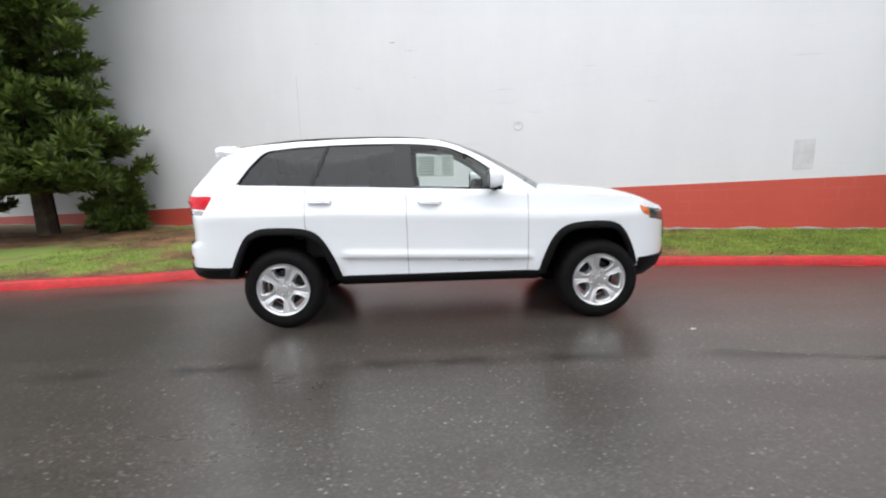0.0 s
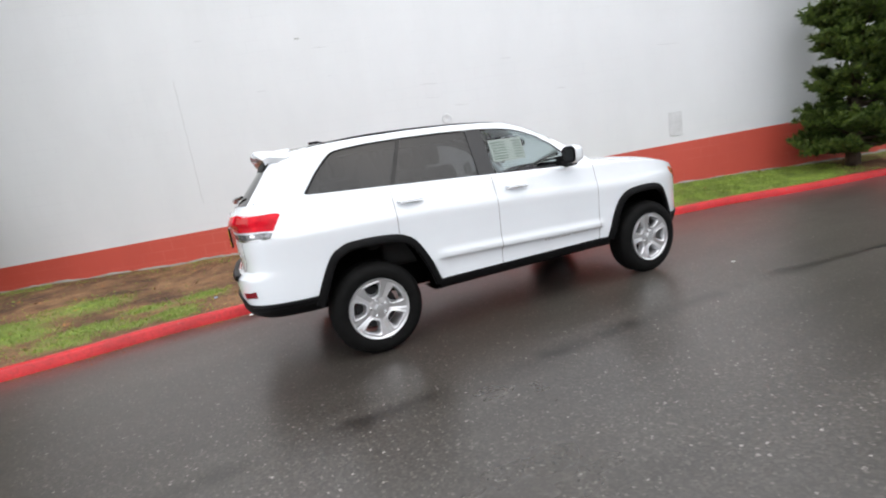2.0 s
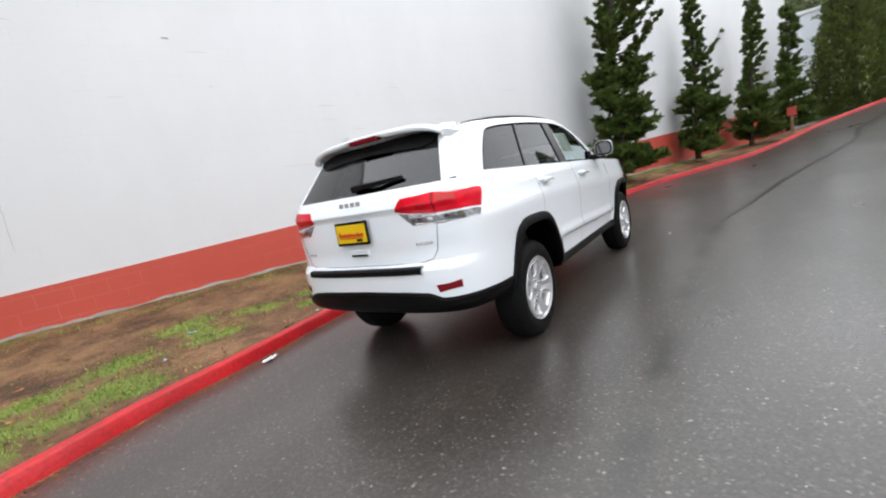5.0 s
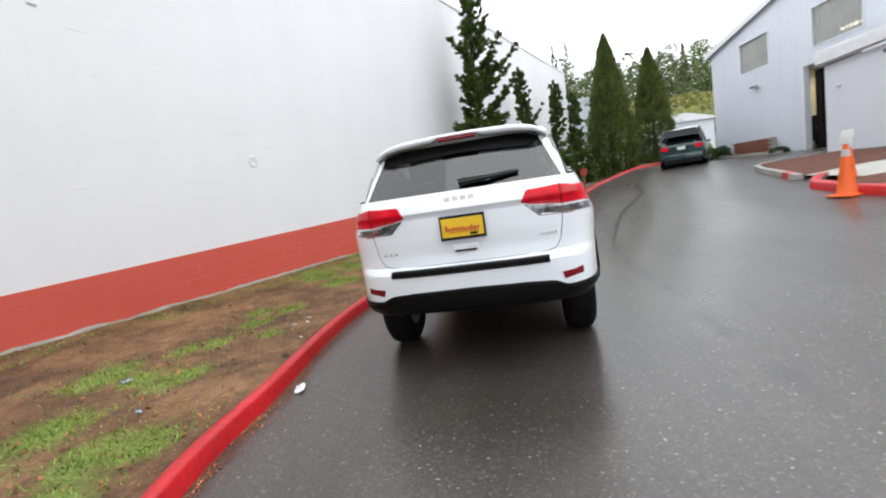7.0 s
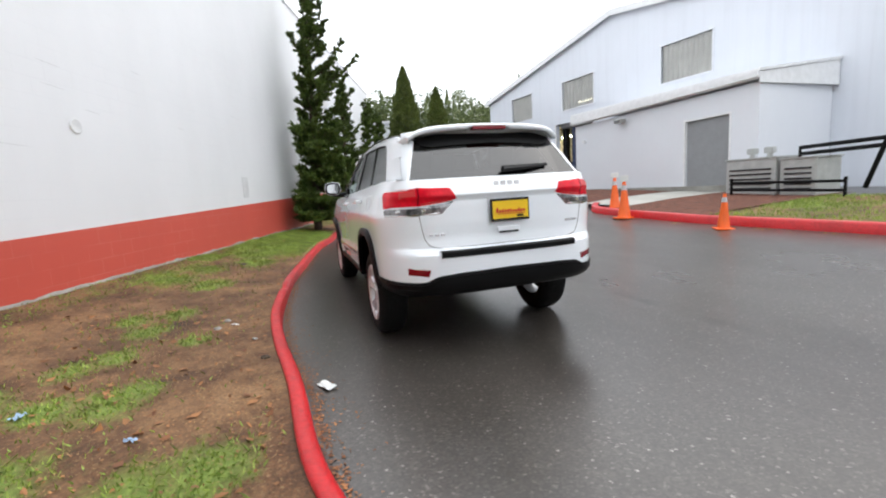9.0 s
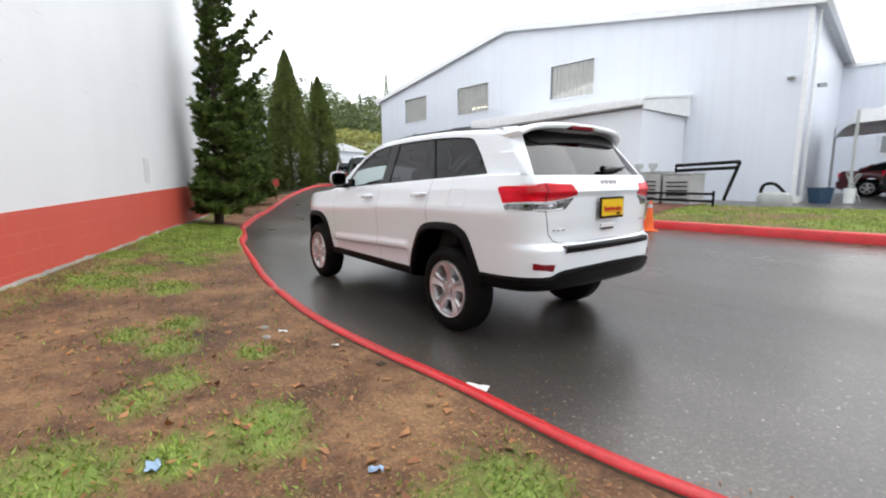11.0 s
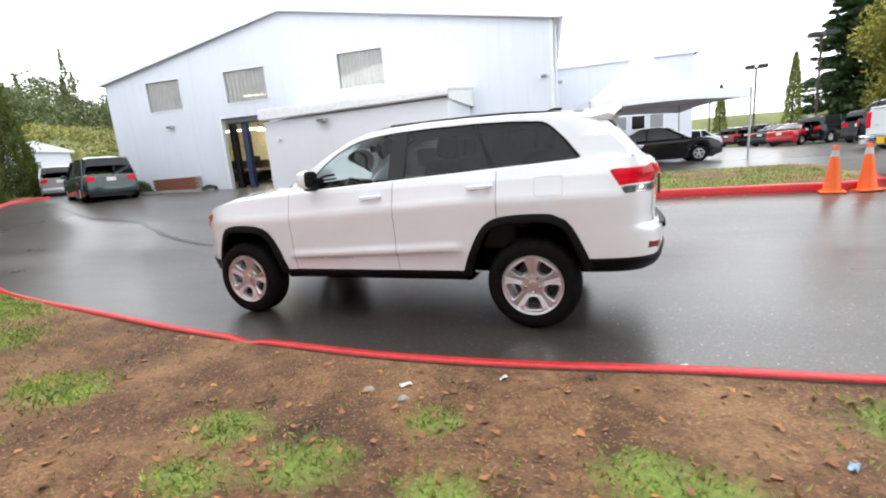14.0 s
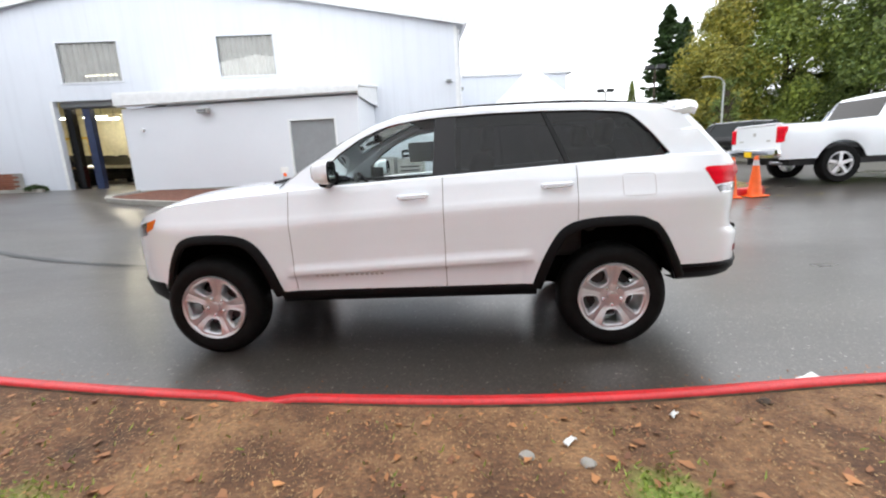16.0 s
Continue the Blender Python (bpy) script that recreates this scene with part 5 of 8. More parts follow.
    x = 0.64
    for k in range(13):
        if k == 5:
            x -= 0.035
        wv = 0.020 + 0.006 * random.random()
        p0 = skin(s_at_x(x), 0.60, 0.003)
        part("badge_bar", boxes((x - wv, sg * p0.y - 0.002, 0.594, x, sg * p0.y + 0.002, 0.606)), DOOR_BADGE, front_doors[0 if sg == 1 else 1])
        x -= 0.036
    # arch flares
    for arch, hub in ((ARCH_R, -1.4575), (ARCH_F, 1.4575)):
        path = spline([(x, 0, z) for x, z in arch], 0.05)
        rows, liner = [], []
        for p in path:
            d = Vector((hub - p.x, 0.36 - p.z))
            d.normalize()
            yb = skin(s_at_x(p.x), max(0.47, p.z)).y
            rows.append([(p.x - d.x * 0.012, sg * (yb - 0.012), p.z - d.y * 0.012), (p.x - d.x * 0.010, sg * (yb + 0.014), p.z - d.y * 0.010), (p.x + d.x * 0.015, sg * (yb + 0.030), p.z + d.y * 0.015), (p.x + d.x * 0.045, sg * (yb + 0.031), p.z + d.y * 0.045), (p.x + d.x * 0.055, sg * (yb + 0.022), p.z + d.y * 0.055), (p.x + d.x * 0.05, sg * (yb - 0.01), p.z + d.y * 0.05)])
            liner.append([(p.x + d.x * 0.05, sg * (yb - 0.01), p.z + d.y * 0.05), (p.x + d.x * 0.035, sg * (yb - 0.14), p.z + d.y * 0.035), (p.x + d.x * 0.03, sg * 0.45, p.z + d.y * 0.03)])
        part("arch_flare", grid(rows), BLACK_PLASTIC, suv, "black plastic wheel arch trim", True, 40)
        part("arch_liner", grid(liner), UNDER, suv, "wheel arch liner, near-black for the shade inside", True, 60)
    # sill
    rows = []
    for x in np.linspace(0.90, -0.93, 30):
        yb = skin(s_at_x(float(x)), 0.475).y
        rows.append([(float(x), sg * (yb - 0.03), 0.50), (float(x), sg * (yb + 0.012), 0.482), (float(x), sg * (yb + 0.018), 0.455), (float(x), sg * (yb - 0.01), 0.405), (float(x), sg * (yb - 0.12), 0.375), (float(x), sg * 0.5, 0.375)])
    part("sill", grid(rows), BLACK_PLASTIC, suv, "black plastic sill", True, 50)

# fuel flap on the left flank
s0, s1 = s_at_x(-1.71), s_at_x(-1.50)
loop = [skin(s0 + (s1 - s0) * u, 1.078 + 0.14 * v, 0.0) for u, v in ((0.08, 0), (0.92, 0), (1, 0.12), (1, 0.88), (0.92, 1), (0.08, 1), (0, 0.88), (0, 0.12), (0.08, 0))]
part("fuel_flap", tube(loop, 0.0022, 5), plain("panel_gap", (0.56, 0.56, 0.57), 0.6), suv, "rounded fuel flap outline")

# rear bumper: black lower part, step pad, tailgate details
rows = []
for k in range(-40, 41):
    f = abs(k) / 40
    s = s_at_x(-1.885) * f
    sgn = 1 if k >= 0 else -1
    y_here = float(np.interp(s, CS, CY))
    topz = lerp_table(y_here, [(0.0, 0.648), (0.4, 0.642), (0.56, 0.630), (0.60, 0.615), (0.64, 0.592), (0.70, 0.588), (0.95, 0.592)])
    col = []
    for z, o in ((topz + 0.008, -0.01), (topz, 0.012), (topz - 0.012, 0.016), (topz - 0.018, 0.008), (topz - 0.05, 0.010), (0.535, 0.004), (0.50, -0.015), (0.475, -0.05), (0.465, -0.20)):
        q = skin(s, z, o)
        col.append((q.x, q.y * sgn, z))
    rows.append(col)
part("lower_bumper", grid(rows), BLACK_PLASTIC, suv, "black plastic lower rear bumper", True, 50)
rows = []
for k in range(-16, 17):
    y = 0.545 * k / 16
    q = skin(s_at_y_rear(abs(y)), 0.785)
    rows.append([(q.x + 0.09, y, 0.812), (q.x - 0.004, y, 0.808), (q.x - 0.016, y, 0.797), (q.x - 0.016, y, 0.768), (q.x + 0.005, y, 0.757)])
part("step_pad", grid(rows), BLACK_PLASTIC, suv, "ribbed black bumper step pad", True, 40)
gate_line = [(0.665, 1.30), (0.667, 1.15), (0.664, 1.06), (0.65, 0.98), (0.635, 0.90), (0.60, 0.845), (0.54, 0.828), (0.3, 0.825), (0.0, 0.825)]
GAPM = plain("tailgate_gap", (0.10, 0.10, 0.105), 0.6)
for sg in (1, -1):
    pts = [skin(s_at_y_rear(y), z, 0.0) for y, z in gate_line]
    part("tailgate_seam", tube(spline([(p.x, p.y * sg, p.z) for p in pts], 0.05), 0.003, 5), GAPM, suv)
q = skin(0.0, 1.07)
plate = part("number_plate", boxes((-2.424, -0.155, 0.985, -2.410, 0.155, 1.150), bevel=0.004), GLOSS_BLACK, suv, "black dealer plate frame")
part("plate_face", boxes((-2.428, -0.142, 1.005, -2.4245, 0.142, 1.132)), PLATE_YELLOW, plate, "yellow dealer plate insert")
bm = bmesh.new()
random.seed(3)
y = 0.115
for k in range(11):
    h = 0.036 if k in (0,) else 0.018 + 0.012 * random.random()
    box(bm, -2.4325, y - 0.014, 1.058 - 0.012, -2.4288, y, 1.058 - 0.012 + h)
    y -= 0.0215
box(bm, -2.4325, -0.11, 1.036, -2.4288, 0.10, 1.040)
part("plate_bars", bm, INK_RED, plate, "red script as plain bars")
part("plate_strip", boxes((-2.4325, -0.10, 1.012, -2.4288, -0.05, 1.028), (-2.4325, 0.05, 1.135, -2.425, 0.06, 1.145)), GLOSS_BLACK, plate)
q = skin(0.0, 0.93)
part("gate_handle", boxes((q.x - 0.012, -0.09, 0.905, q.x + 0.01, 0.09, 0.945), bevel=0.006), CAR_WHITE, suv)
part("gate_handle_slot", boxes((q.x - 0.014, -0.075, 0.898, q.x + 0.0, 0.075, 0.912)), BLACK_PLASTIC, suv)


BADGE = plain("bright_badge_metal", (0.72, 0.72, 0.74), 0.2, metal=0.5, vary=0.05)


def rear_bars(y0, y1, z0, z1, n, label):
    for k in range(n):
        a = y0 + (y1 - y0) * k / n
        b = a + (y1 - y0) / n * 0.72
        q2 = skin(s_at_y_rear(abs((a + b) / 2)), (z0 + z1) / 2, 0.0)
        part("badge_bar", boxes((q2.x - 0.005, min(a, b), z0, q2.x + 0.004, max(a, b), z1), bevel=0.002), BADGE, suv, label if k == 0 else "")


rear_bars(0.105, -0.115, 1.230, 1.278, 4, "bright badge shapes on the tailgate")
rear_bars(-0.50, -0.62, 0.94, 0.958, 6, "small bright badge bars")
rear_bars(0.60, 0.48, 0.915, 0.930, 3, "small bright badge bars")

# mirrors
for sg in (1, -1):
    b2 = bmesh.new()
    rows = []
    for u, wy, wz in ((0.0, 0.088, 0.074), (0.02, 0.094, 0.080), (0.06, 0.092, 0.078), (0.10, 0.080, 0.066), (0.125, 0.055, 0.045), (0.134, 0.02, 0.015)):
        rows.append([(0.43 + u, sg * (0.995 - 0.02 * u / 0.13) + wy * math.copysign(abs(math.cos(a)) ** 0.6, math.cos(a)), 1.328 + wz * math.copysign(abs(math.sin(a)) ** 0.6, math.sin(a))) for a in [2 * math.pi * q / 28 for q in range(28)]])
    grid(rows, True, b2)
    mir = part("door_mirror", b2, CAR_WHITE, suv, "white rounded door mirror cap", True, 60)
    def oval(x, ky, kz):
        return [(x, sg * 0.995 + ky * math.copysign(abs(math.cos(a)) ** 0.6, math.cos(a)), 1.328 + kz * math.copysign(abs(math.sin(a)) ** 0.6, math.sin(a))) for a in [2 * math.pi * q / 28 for q in range(28)]]
    b2 = grid([oval(0.4298, 0.087, 0.073), oval(0.420, 0.085, 0.071), oval(0.4195, 0.074, 0.060), oval(0.424, 0.070, 0.056)], True)
    part("mirror_frame", b2, BLACK_PLASTIC, mir, "black mirror surround", True, 40)
    b2 = bmesh.new()
    b2.faces.new([b2.verts.new(p) for p in oval(0.4235, 0.071, 0.057)])
    part("mirror_glass", b2, plain("mirror_glass", (0.35, 0.36, 0.37), 0.05, 1.0), mir, "mirror glass")
    part("mirror_base", tube([(0.50, sg * 0.82, 1.245), (0.49, sg * 0.90, 1.25), (0.49, sg * 0.99, 1.262)], [0.035, 0.03, 0.035], 8), BLACK_PLASTIC, mir, "black mirror foot", True)
    part("mirror_sail", boxes((0.44, min(sg * 0.786, sg * 0.822), 1.225, 0.565, max(sg * 0.786, sg * 0.822), 1.325), bevel=0.008), BLACK_PLASTIC, mir)

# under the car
# underbody and wells share the shade-dark colour of the arch liners
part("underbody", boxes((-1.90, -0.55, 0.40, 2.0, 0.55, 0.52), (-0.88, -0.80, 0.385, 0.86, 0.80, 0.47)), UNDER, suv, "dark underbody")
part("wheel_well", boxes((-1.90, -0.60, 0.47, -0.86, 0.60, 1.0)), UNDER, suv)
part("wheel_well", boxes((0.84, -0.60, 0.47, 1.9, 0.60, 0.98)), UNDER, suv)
part("axle", tube([(-1.4575, -0.7, 0.37), (-1.4575, 0.7, 0.37)], 0.05), DARK_METAL, suv)
part("exhaust", tube([(-1.6, -0.45, 0.40), (-2.0, -0.50, 0.44), (-2.12, -0.50, 0.44)], 0.03), DARK_METAL, suv)
part("grille", grid([[(skin(s, z, 0.004).x, sg * skin(s, z, 0.004).y, z) for z in (0.70, 0.82, 0.92)] for sg, s in [(1, SEND - 0.6 * k / 8) for k in range(8, -1, -1)] + [(-1, SEND - 0.6 * k / 8) for k in range(1, 9)]]), GLOSS_BLACK, suv, "dark front grille")
rows = []
for k in range(-24, 25):
    s = SEND - (SEND - s_at_x(1.84)) * abs(k) / 24
    sgn = 1 if k >= 0 else -1
    rows.append([(skin(s, z, o).x, sgn * skin(s, z, o).y, z) for z, o in ((0.56, 0.004), (0.55, 0.012), (0.44, 0.006), (0.36, -0.05), (0.34, -0.2))])
part("front_lower_bumper", grid(rows), BLACK_PLASTIC, suv, "black lower front bumper", True)

# cabin
part("cabin_floor", boxes((-2.1, -0.59, 0.56, 0.86, 0.59, 0.62), (-0.85, -0.72, 0.48, 0.84, 0.72, 0.60)), INTERIOR, suv)
part("dashboard", boxes((0.48, -0.72, 0.85, 0.98, 0.72, 1.20), (0.42, -0.2, 0.62, 0.7, 0.2, 1.12), bevel=0.04), INTERIOR, suv, "dark dashboard")
part("headliner", boxes((-1.85, -0.58, 1.665, -0.05, 0.58, 1.69)), plain("pale_headliner", (0.35, 0.34, 0.32), 0.9), suv)
for sg in (1, -1):
    ya, yb = min(sg * 0.70, sg * 0.76), max(sg * 0.70, sg * 0.76)
    part("door_card", boxes((-0.88, ya, 0.60, 0.75, yb, 1.225)), INTERIOR, suv)
    part("side_trim", boxes((-1.75, ya, 0.99, -0.89, yb, 1.225)), INTERIOR, suv)


def seat(x, y, w, rear=False):
    b2 = bmesh.new()
    box(b2, x - 0.28, y - w / 2, 0.62, x + 0.26, y + w / 2, 0.86, bevel=0.05)
    box(b2, -0.09, -w / 2, 0.0, 0.09, w / 2, 0.62, bevel=0.06, m=pose(x - 0.30, y, 0.80, 0, -14, 0))
    part("seat", b2, SEAT_CLOTH, suv, "black cloth seat", True, 50)
    for hy in ((y,) if not rear else (y - 0.4, y + 0.4)):
        b3 = bmesh.new()
        box(b3, -0.05, -0.13, 0.0, 0.05, 0.13, 0.19, bevel=0.04, m=pose(x - 0.47, hy, 1.42, 0, -8, 0))
        part("headrest", b3, SEAT_CLOTH, suv, "", True, 50)


seat(-0.15, 0.37, 0.52)
seat(-0.15, -0.37, 0.52)
seat(-1.02, 0.0, 1.30, True)
wheel_m = pose(0.33, 0.37, 1.13, 0, -62, 0)
rows = []
for i in range(28):
    a = 2 * math.pi * i / 28
    rows.append([wheel_m @ Vector(((0.185 + 0.016 * math.cos(b)) * math.cos(a), (0.185 + 0.016 * math.cos(b)) * math.sin(a), 0.016 * math.sin(b))) for b in [2 * math.pi * j / 8 for j in range(8)]])
rows.append(rows[0])
bm = grid(rows, True)
box(bm, -0.02, -0.17, -0.012, 0.02, 0.17, 0.012, m=wheel_m)
box(bm, -0.17, -0.02, -0.012, 0.0, 0.02, 0.012, m=wheel_m)
box(bm, -0.06, -0.06, -0.03, 0.06, 0.06, 0.02, m=wheel_m)
part("steering_wheel", bm, INTERIOR, suv, "black steering wheel", True)
part("rear_view_mirror", boxes((0.28, -0.10, 1.545, 0.31, 0.10, 1.61), bevel=0.01), BLACK_PLASTIC, suv)
# window sheet on the right-hand front glass
sx0, sx1, sz0, sz1 = -0.20, 0.14, 1.36, 1.555
bm = bmesh.new()
bm.faces.new([bm.verts.new((x, -(up_y(x, z) - 0.024), z)) for x, z in ((sx0, sz0), (sx1, sz0), (sx1, sz1), (sx0, sz1))])
sheet = part("window_sheet", bm, PAPER, suv, "white price sheet inside the side glass")
PRINT = plain("grey_green_print", (0.25, 0.33, 0.28), 0.6)
for k in range(7):
    z = sz1 - 0.025 - 0.024 * k
    for a, b in ((sx0 + 0.02, sx0 + 0.16), (sx1 - 0.10, sx1 - 0.02)):
        bm = bmesh.new()
        bm.faces.new([bm.verts.new((x, -(up_y(x, zz) - 0.018), zz)) for x, zz in ((a, z - 0.008), (b, z - 0.008), (b, z), (a, z))])
        part("print_bar", bm, PRINT, sheet)


# wheels
def road_wheel(parent, m, R=0.372, rim=0.236, spokes=5, width=0.245, rim_mat=None):
    """One wheel whose outer face looks along +y, made of tyre, rim and nuts."""
    rim_mat = rim_mat or SILVER
    h = width / 2
    tyre = part("tyre", lathe([(-h + 0.02, rim - 0.01), (-h, rim + 0.03), (-h, R - 0.06), (-h + 0.03, R - 0.012), (-h + 0.06, R), (h - 0.06, R), (h - 0.03, R - 0.012), (h - 0.004, R - 0.05), (h, R - 0.075), (h - 0.004, rim + 0.045), (h - 0.004, rim + 0.03), (h - 0.02, rim + 0.004), (h - 0.035, rim - 0.012)], 48), RUBBER, parent, "black all-season tyre", True, 50)
    tyre.matrix_basis = m
    tb = bmesh.new()
    for i in range(60):
        a = 2 * math.pi * i / 60
        for k in (-1, 1):
            box(tb, -0.007, k * (h - 0.085) - 0.018, R - 0.02, 0.007, k * (h - 0.085) + 0.018, R + 0.002, m=pose(0, 0, 0, 0, math.degrees(a) + k * 1.5, 0))
    tagged(part("tread", tb, RUBBER, tyre), kind="stuff")
    part("rim", lathe([(-h + 0.03, rim - 0.02), (0.0, rim - 0.035), (h - 0.05, rim - 0.02), (h - 0.02, rim - 0.012), (h - 0.008, rim - 0.003), (h - 0.004, rim + 0.006), (h - 0.012, rim + 0.010), (h - 0.03, rim + 0.006)], 48), rim_mat, tyre, "silver alloy rim", True, 40)
    part("brake_disc", lathe([(h - 0.11, 0.02), (h - 0.11, 0.165), (h - 0.125, 0.165), (h - 0.125, 0.02)], 32), DARK_METAL, tyre, "dark brake disc")
    rows = []
    rings = [0.0, 0.02, 0.034, 0.037, 0.045] + [float(v) for v in np.linspace(0.05, rim - 0.006, 44)]
    nth = 200
    for r in rings:
        row = []
        for i in range(nth):
            a = 2 * math.pi * i / nth
            phi = (a - math.pi / 2 + math.pi / spokes) % (2 * math.pi / spokes) - math.pi / spokes
            u, v = r * math.sin(phi), r * math.cos(phi) - 0.152
            f = ((abs(u) / max(0.014, 0.050 + 0.34 * v)) ** 4 + (abs(v) / 0.046) ** 4) ** 0.25
            pit = min(1.0, max(0.0, (1.10 - f) / 0.22))
            pit = pit * pit * (3 - 2 * pit)
            ridge = 0.007 * math.exp(-((f - 1.28) / 0.12) ** 2)
            groove = 0.007 * math.exp(-((abs(phi) - math.pi / spokes) * r / 0.012) ** 2) * min(1, max(0, (r - 0.07) / 0.03))
            nut = 0.008 * min(1.0, max(0.0, 1.4 - math.hypot(u, r * math.cos(phi) - 0.064) / 0.012))
            yy = lerp_table(r, [(0, h - 0.030), (0.034, h - 0.030), (0.037, h - 0.038), (0.08, h - 0.040), (0.12, h - 0.034), (0.17, h - 0.024), (0.205, h - 0.018), (0.222, h - 0.016), (0.236, h - 0.008)])
            row.append((r * math.cos(a), yy + ridge - groove - nut - 0.055 * pit, r * math.sin(a), pit))
        rows.append(row)
    sb = bmesh.new()
    vv = [[sb.verts.new(p[:3]) for p in row] for row in rows[1:]]
    for ra, rb, pa in zip(vv, vv[1:], rows[1:]):
        for i in range(nth):
            i2 = (i + 1) % nth
            if pa[i][3] < 0.985:
                sb.faces.new((ra[i], ra[i2], rb[i2], rb[i]))
    sb.faces.new(vv[0])
    part("spokes", sb, rim_mat, tyre, "five broad silver spokes round dark windows", True, 60)
    for i in range(5):
        a = math.radians(72 * i + 90)
        n2 = lathe([(h - 0.050, 0.012), (h - 0.030, 0.011), (h - 0.026, 0.007), (h - 0.026, 0.0)], 6)
        n2.transform(pose(0.064 * math.cos(a), 0, 0.064 * math.sin(a)))
        part("wheel_nut", n2, CHROME, tyre)
    part("centre_cap", lathe([(h - 0.032, 0.030), (h - 0.024, 0.028), (h - 0.022, 0.0)], 20), rim_mat, tyre, "", True)
    return tyre


def wheel_copies(wheel, parent, poses):
    for m in poses:
        c = copy_thing(wheel, m)
        c.parent = parent


w0 = road_wheel(suv, pose(-1.4575, 0.775, 0.372, 0, 180, 0))
wheel_copies(w0, suv, [pose(1.4575, 0.775, 0.372, 0, 23, 0), pose(-1.4575, -0.775, 0.372, 0, 10, 180), pose(1.4575, -0.775, 0.372, 0, 50, 180)])


# ---- trees ----
def blades(quads, name, mat, parent, label=""):
    """Many small leaves as one mesh, from a list of (centre, along, across)."""
    arr = quads if isinstance(quads, np.ndarray) else np.array([(*c, *a, *b) for c, a, b in quads], dtype=np.float32)
    c, a, b = arr[:, 0:3], arr[:, 3:6], arr[:, 6:9]
    v = np.stack([c - a * 0.5 - b * 0.35, c - a * 0.1 - b * 0.5, c + a * 0.6, c - a * 0.1 + b * 0.5], 1).reshape(-1, 3)
    n = len(quads)
    me = bpy.data.meshes.new(name)
    me.vertices.add(4 * n)
    me.vertices.foreach_set("co", v.ravel())
    me.loops.add(4 * n)
    me.loops.foreach_set("vertex_index", np.arange(4 * n, dtype=np.int32))
    me.polygons.add(n)
    me.polygons.foreach_set("loop_start", np.arange(0, 4 * n, 4, dtype=np.int32))
    me.update(calc_edges=True)
    me.validate()
    me.materials.append(mat)
    ob = new(name, me)
    ob.parent = parent
    return tagged(ob, label)


random.seed(99)
DIRS = []
while len(DIRS) < 5000:
    d = Vector((random.uniform(-1, 1), random.uniform(-1, 1), random.uniform(-1, 1)))
    if 0.05 < d.length < 1:
        DIRS.append(d.normalized())
DIRS_UP = {0.0: DIRS}


def rnd_dir(up=0.0):
    """A random direction, drawn from a store of them."""
    if up not in DIRS_UP:
        DIRS_UP[up] = [(d + Vector((0, 0, up))).normalized() for d in DIRS]
    return DIRS_UP[up][int(random.random() * 5000)]


def limb_bm(pts, radii, bm):
    t = tube(pts, radii, 6)
    tmp = bpy.data.meshes.new("limb")
    t.to_mesh(tmp)
    t.free()
    bm.from_mesh(tmp)
    bpy.data.meshes.remove(tmp)


def unit(v):
    return v / np.maximum(1e-6, np.linalg.norm(v, axis=1, keepdims=True))


def needle_cloud(tufts, per, size, seed, spread=0.85):
    """Short needles round each tuft, given as rows of (place, direction, reach)."""
    rng = np.random.RandomState(seed)
    t = np.repeat(np.array(tufts, dtype=np.float32), per, axis=0)
    n = len(t)
    rnd = unit(rng.normal(size=(n, 3)))
    d = unit(t[:, 3:6] + spread * rnd)
    c = t[:, 0:3] + d * (t[:, 6:7] * rng.uniform(0.1, 1.0, (n, 1)))
    side = unit(np.cross(d, unit(rng.normal(size=(n, 3)))))
    ln, wd = rng.uniform(0.07, 0.13, (n, 1)) * size, rng.uniform(0.022, 0.042, (n, 1)) * size
    return np.concatenate([c, d * ln, side * wd], axis=1).astype(np.float32)


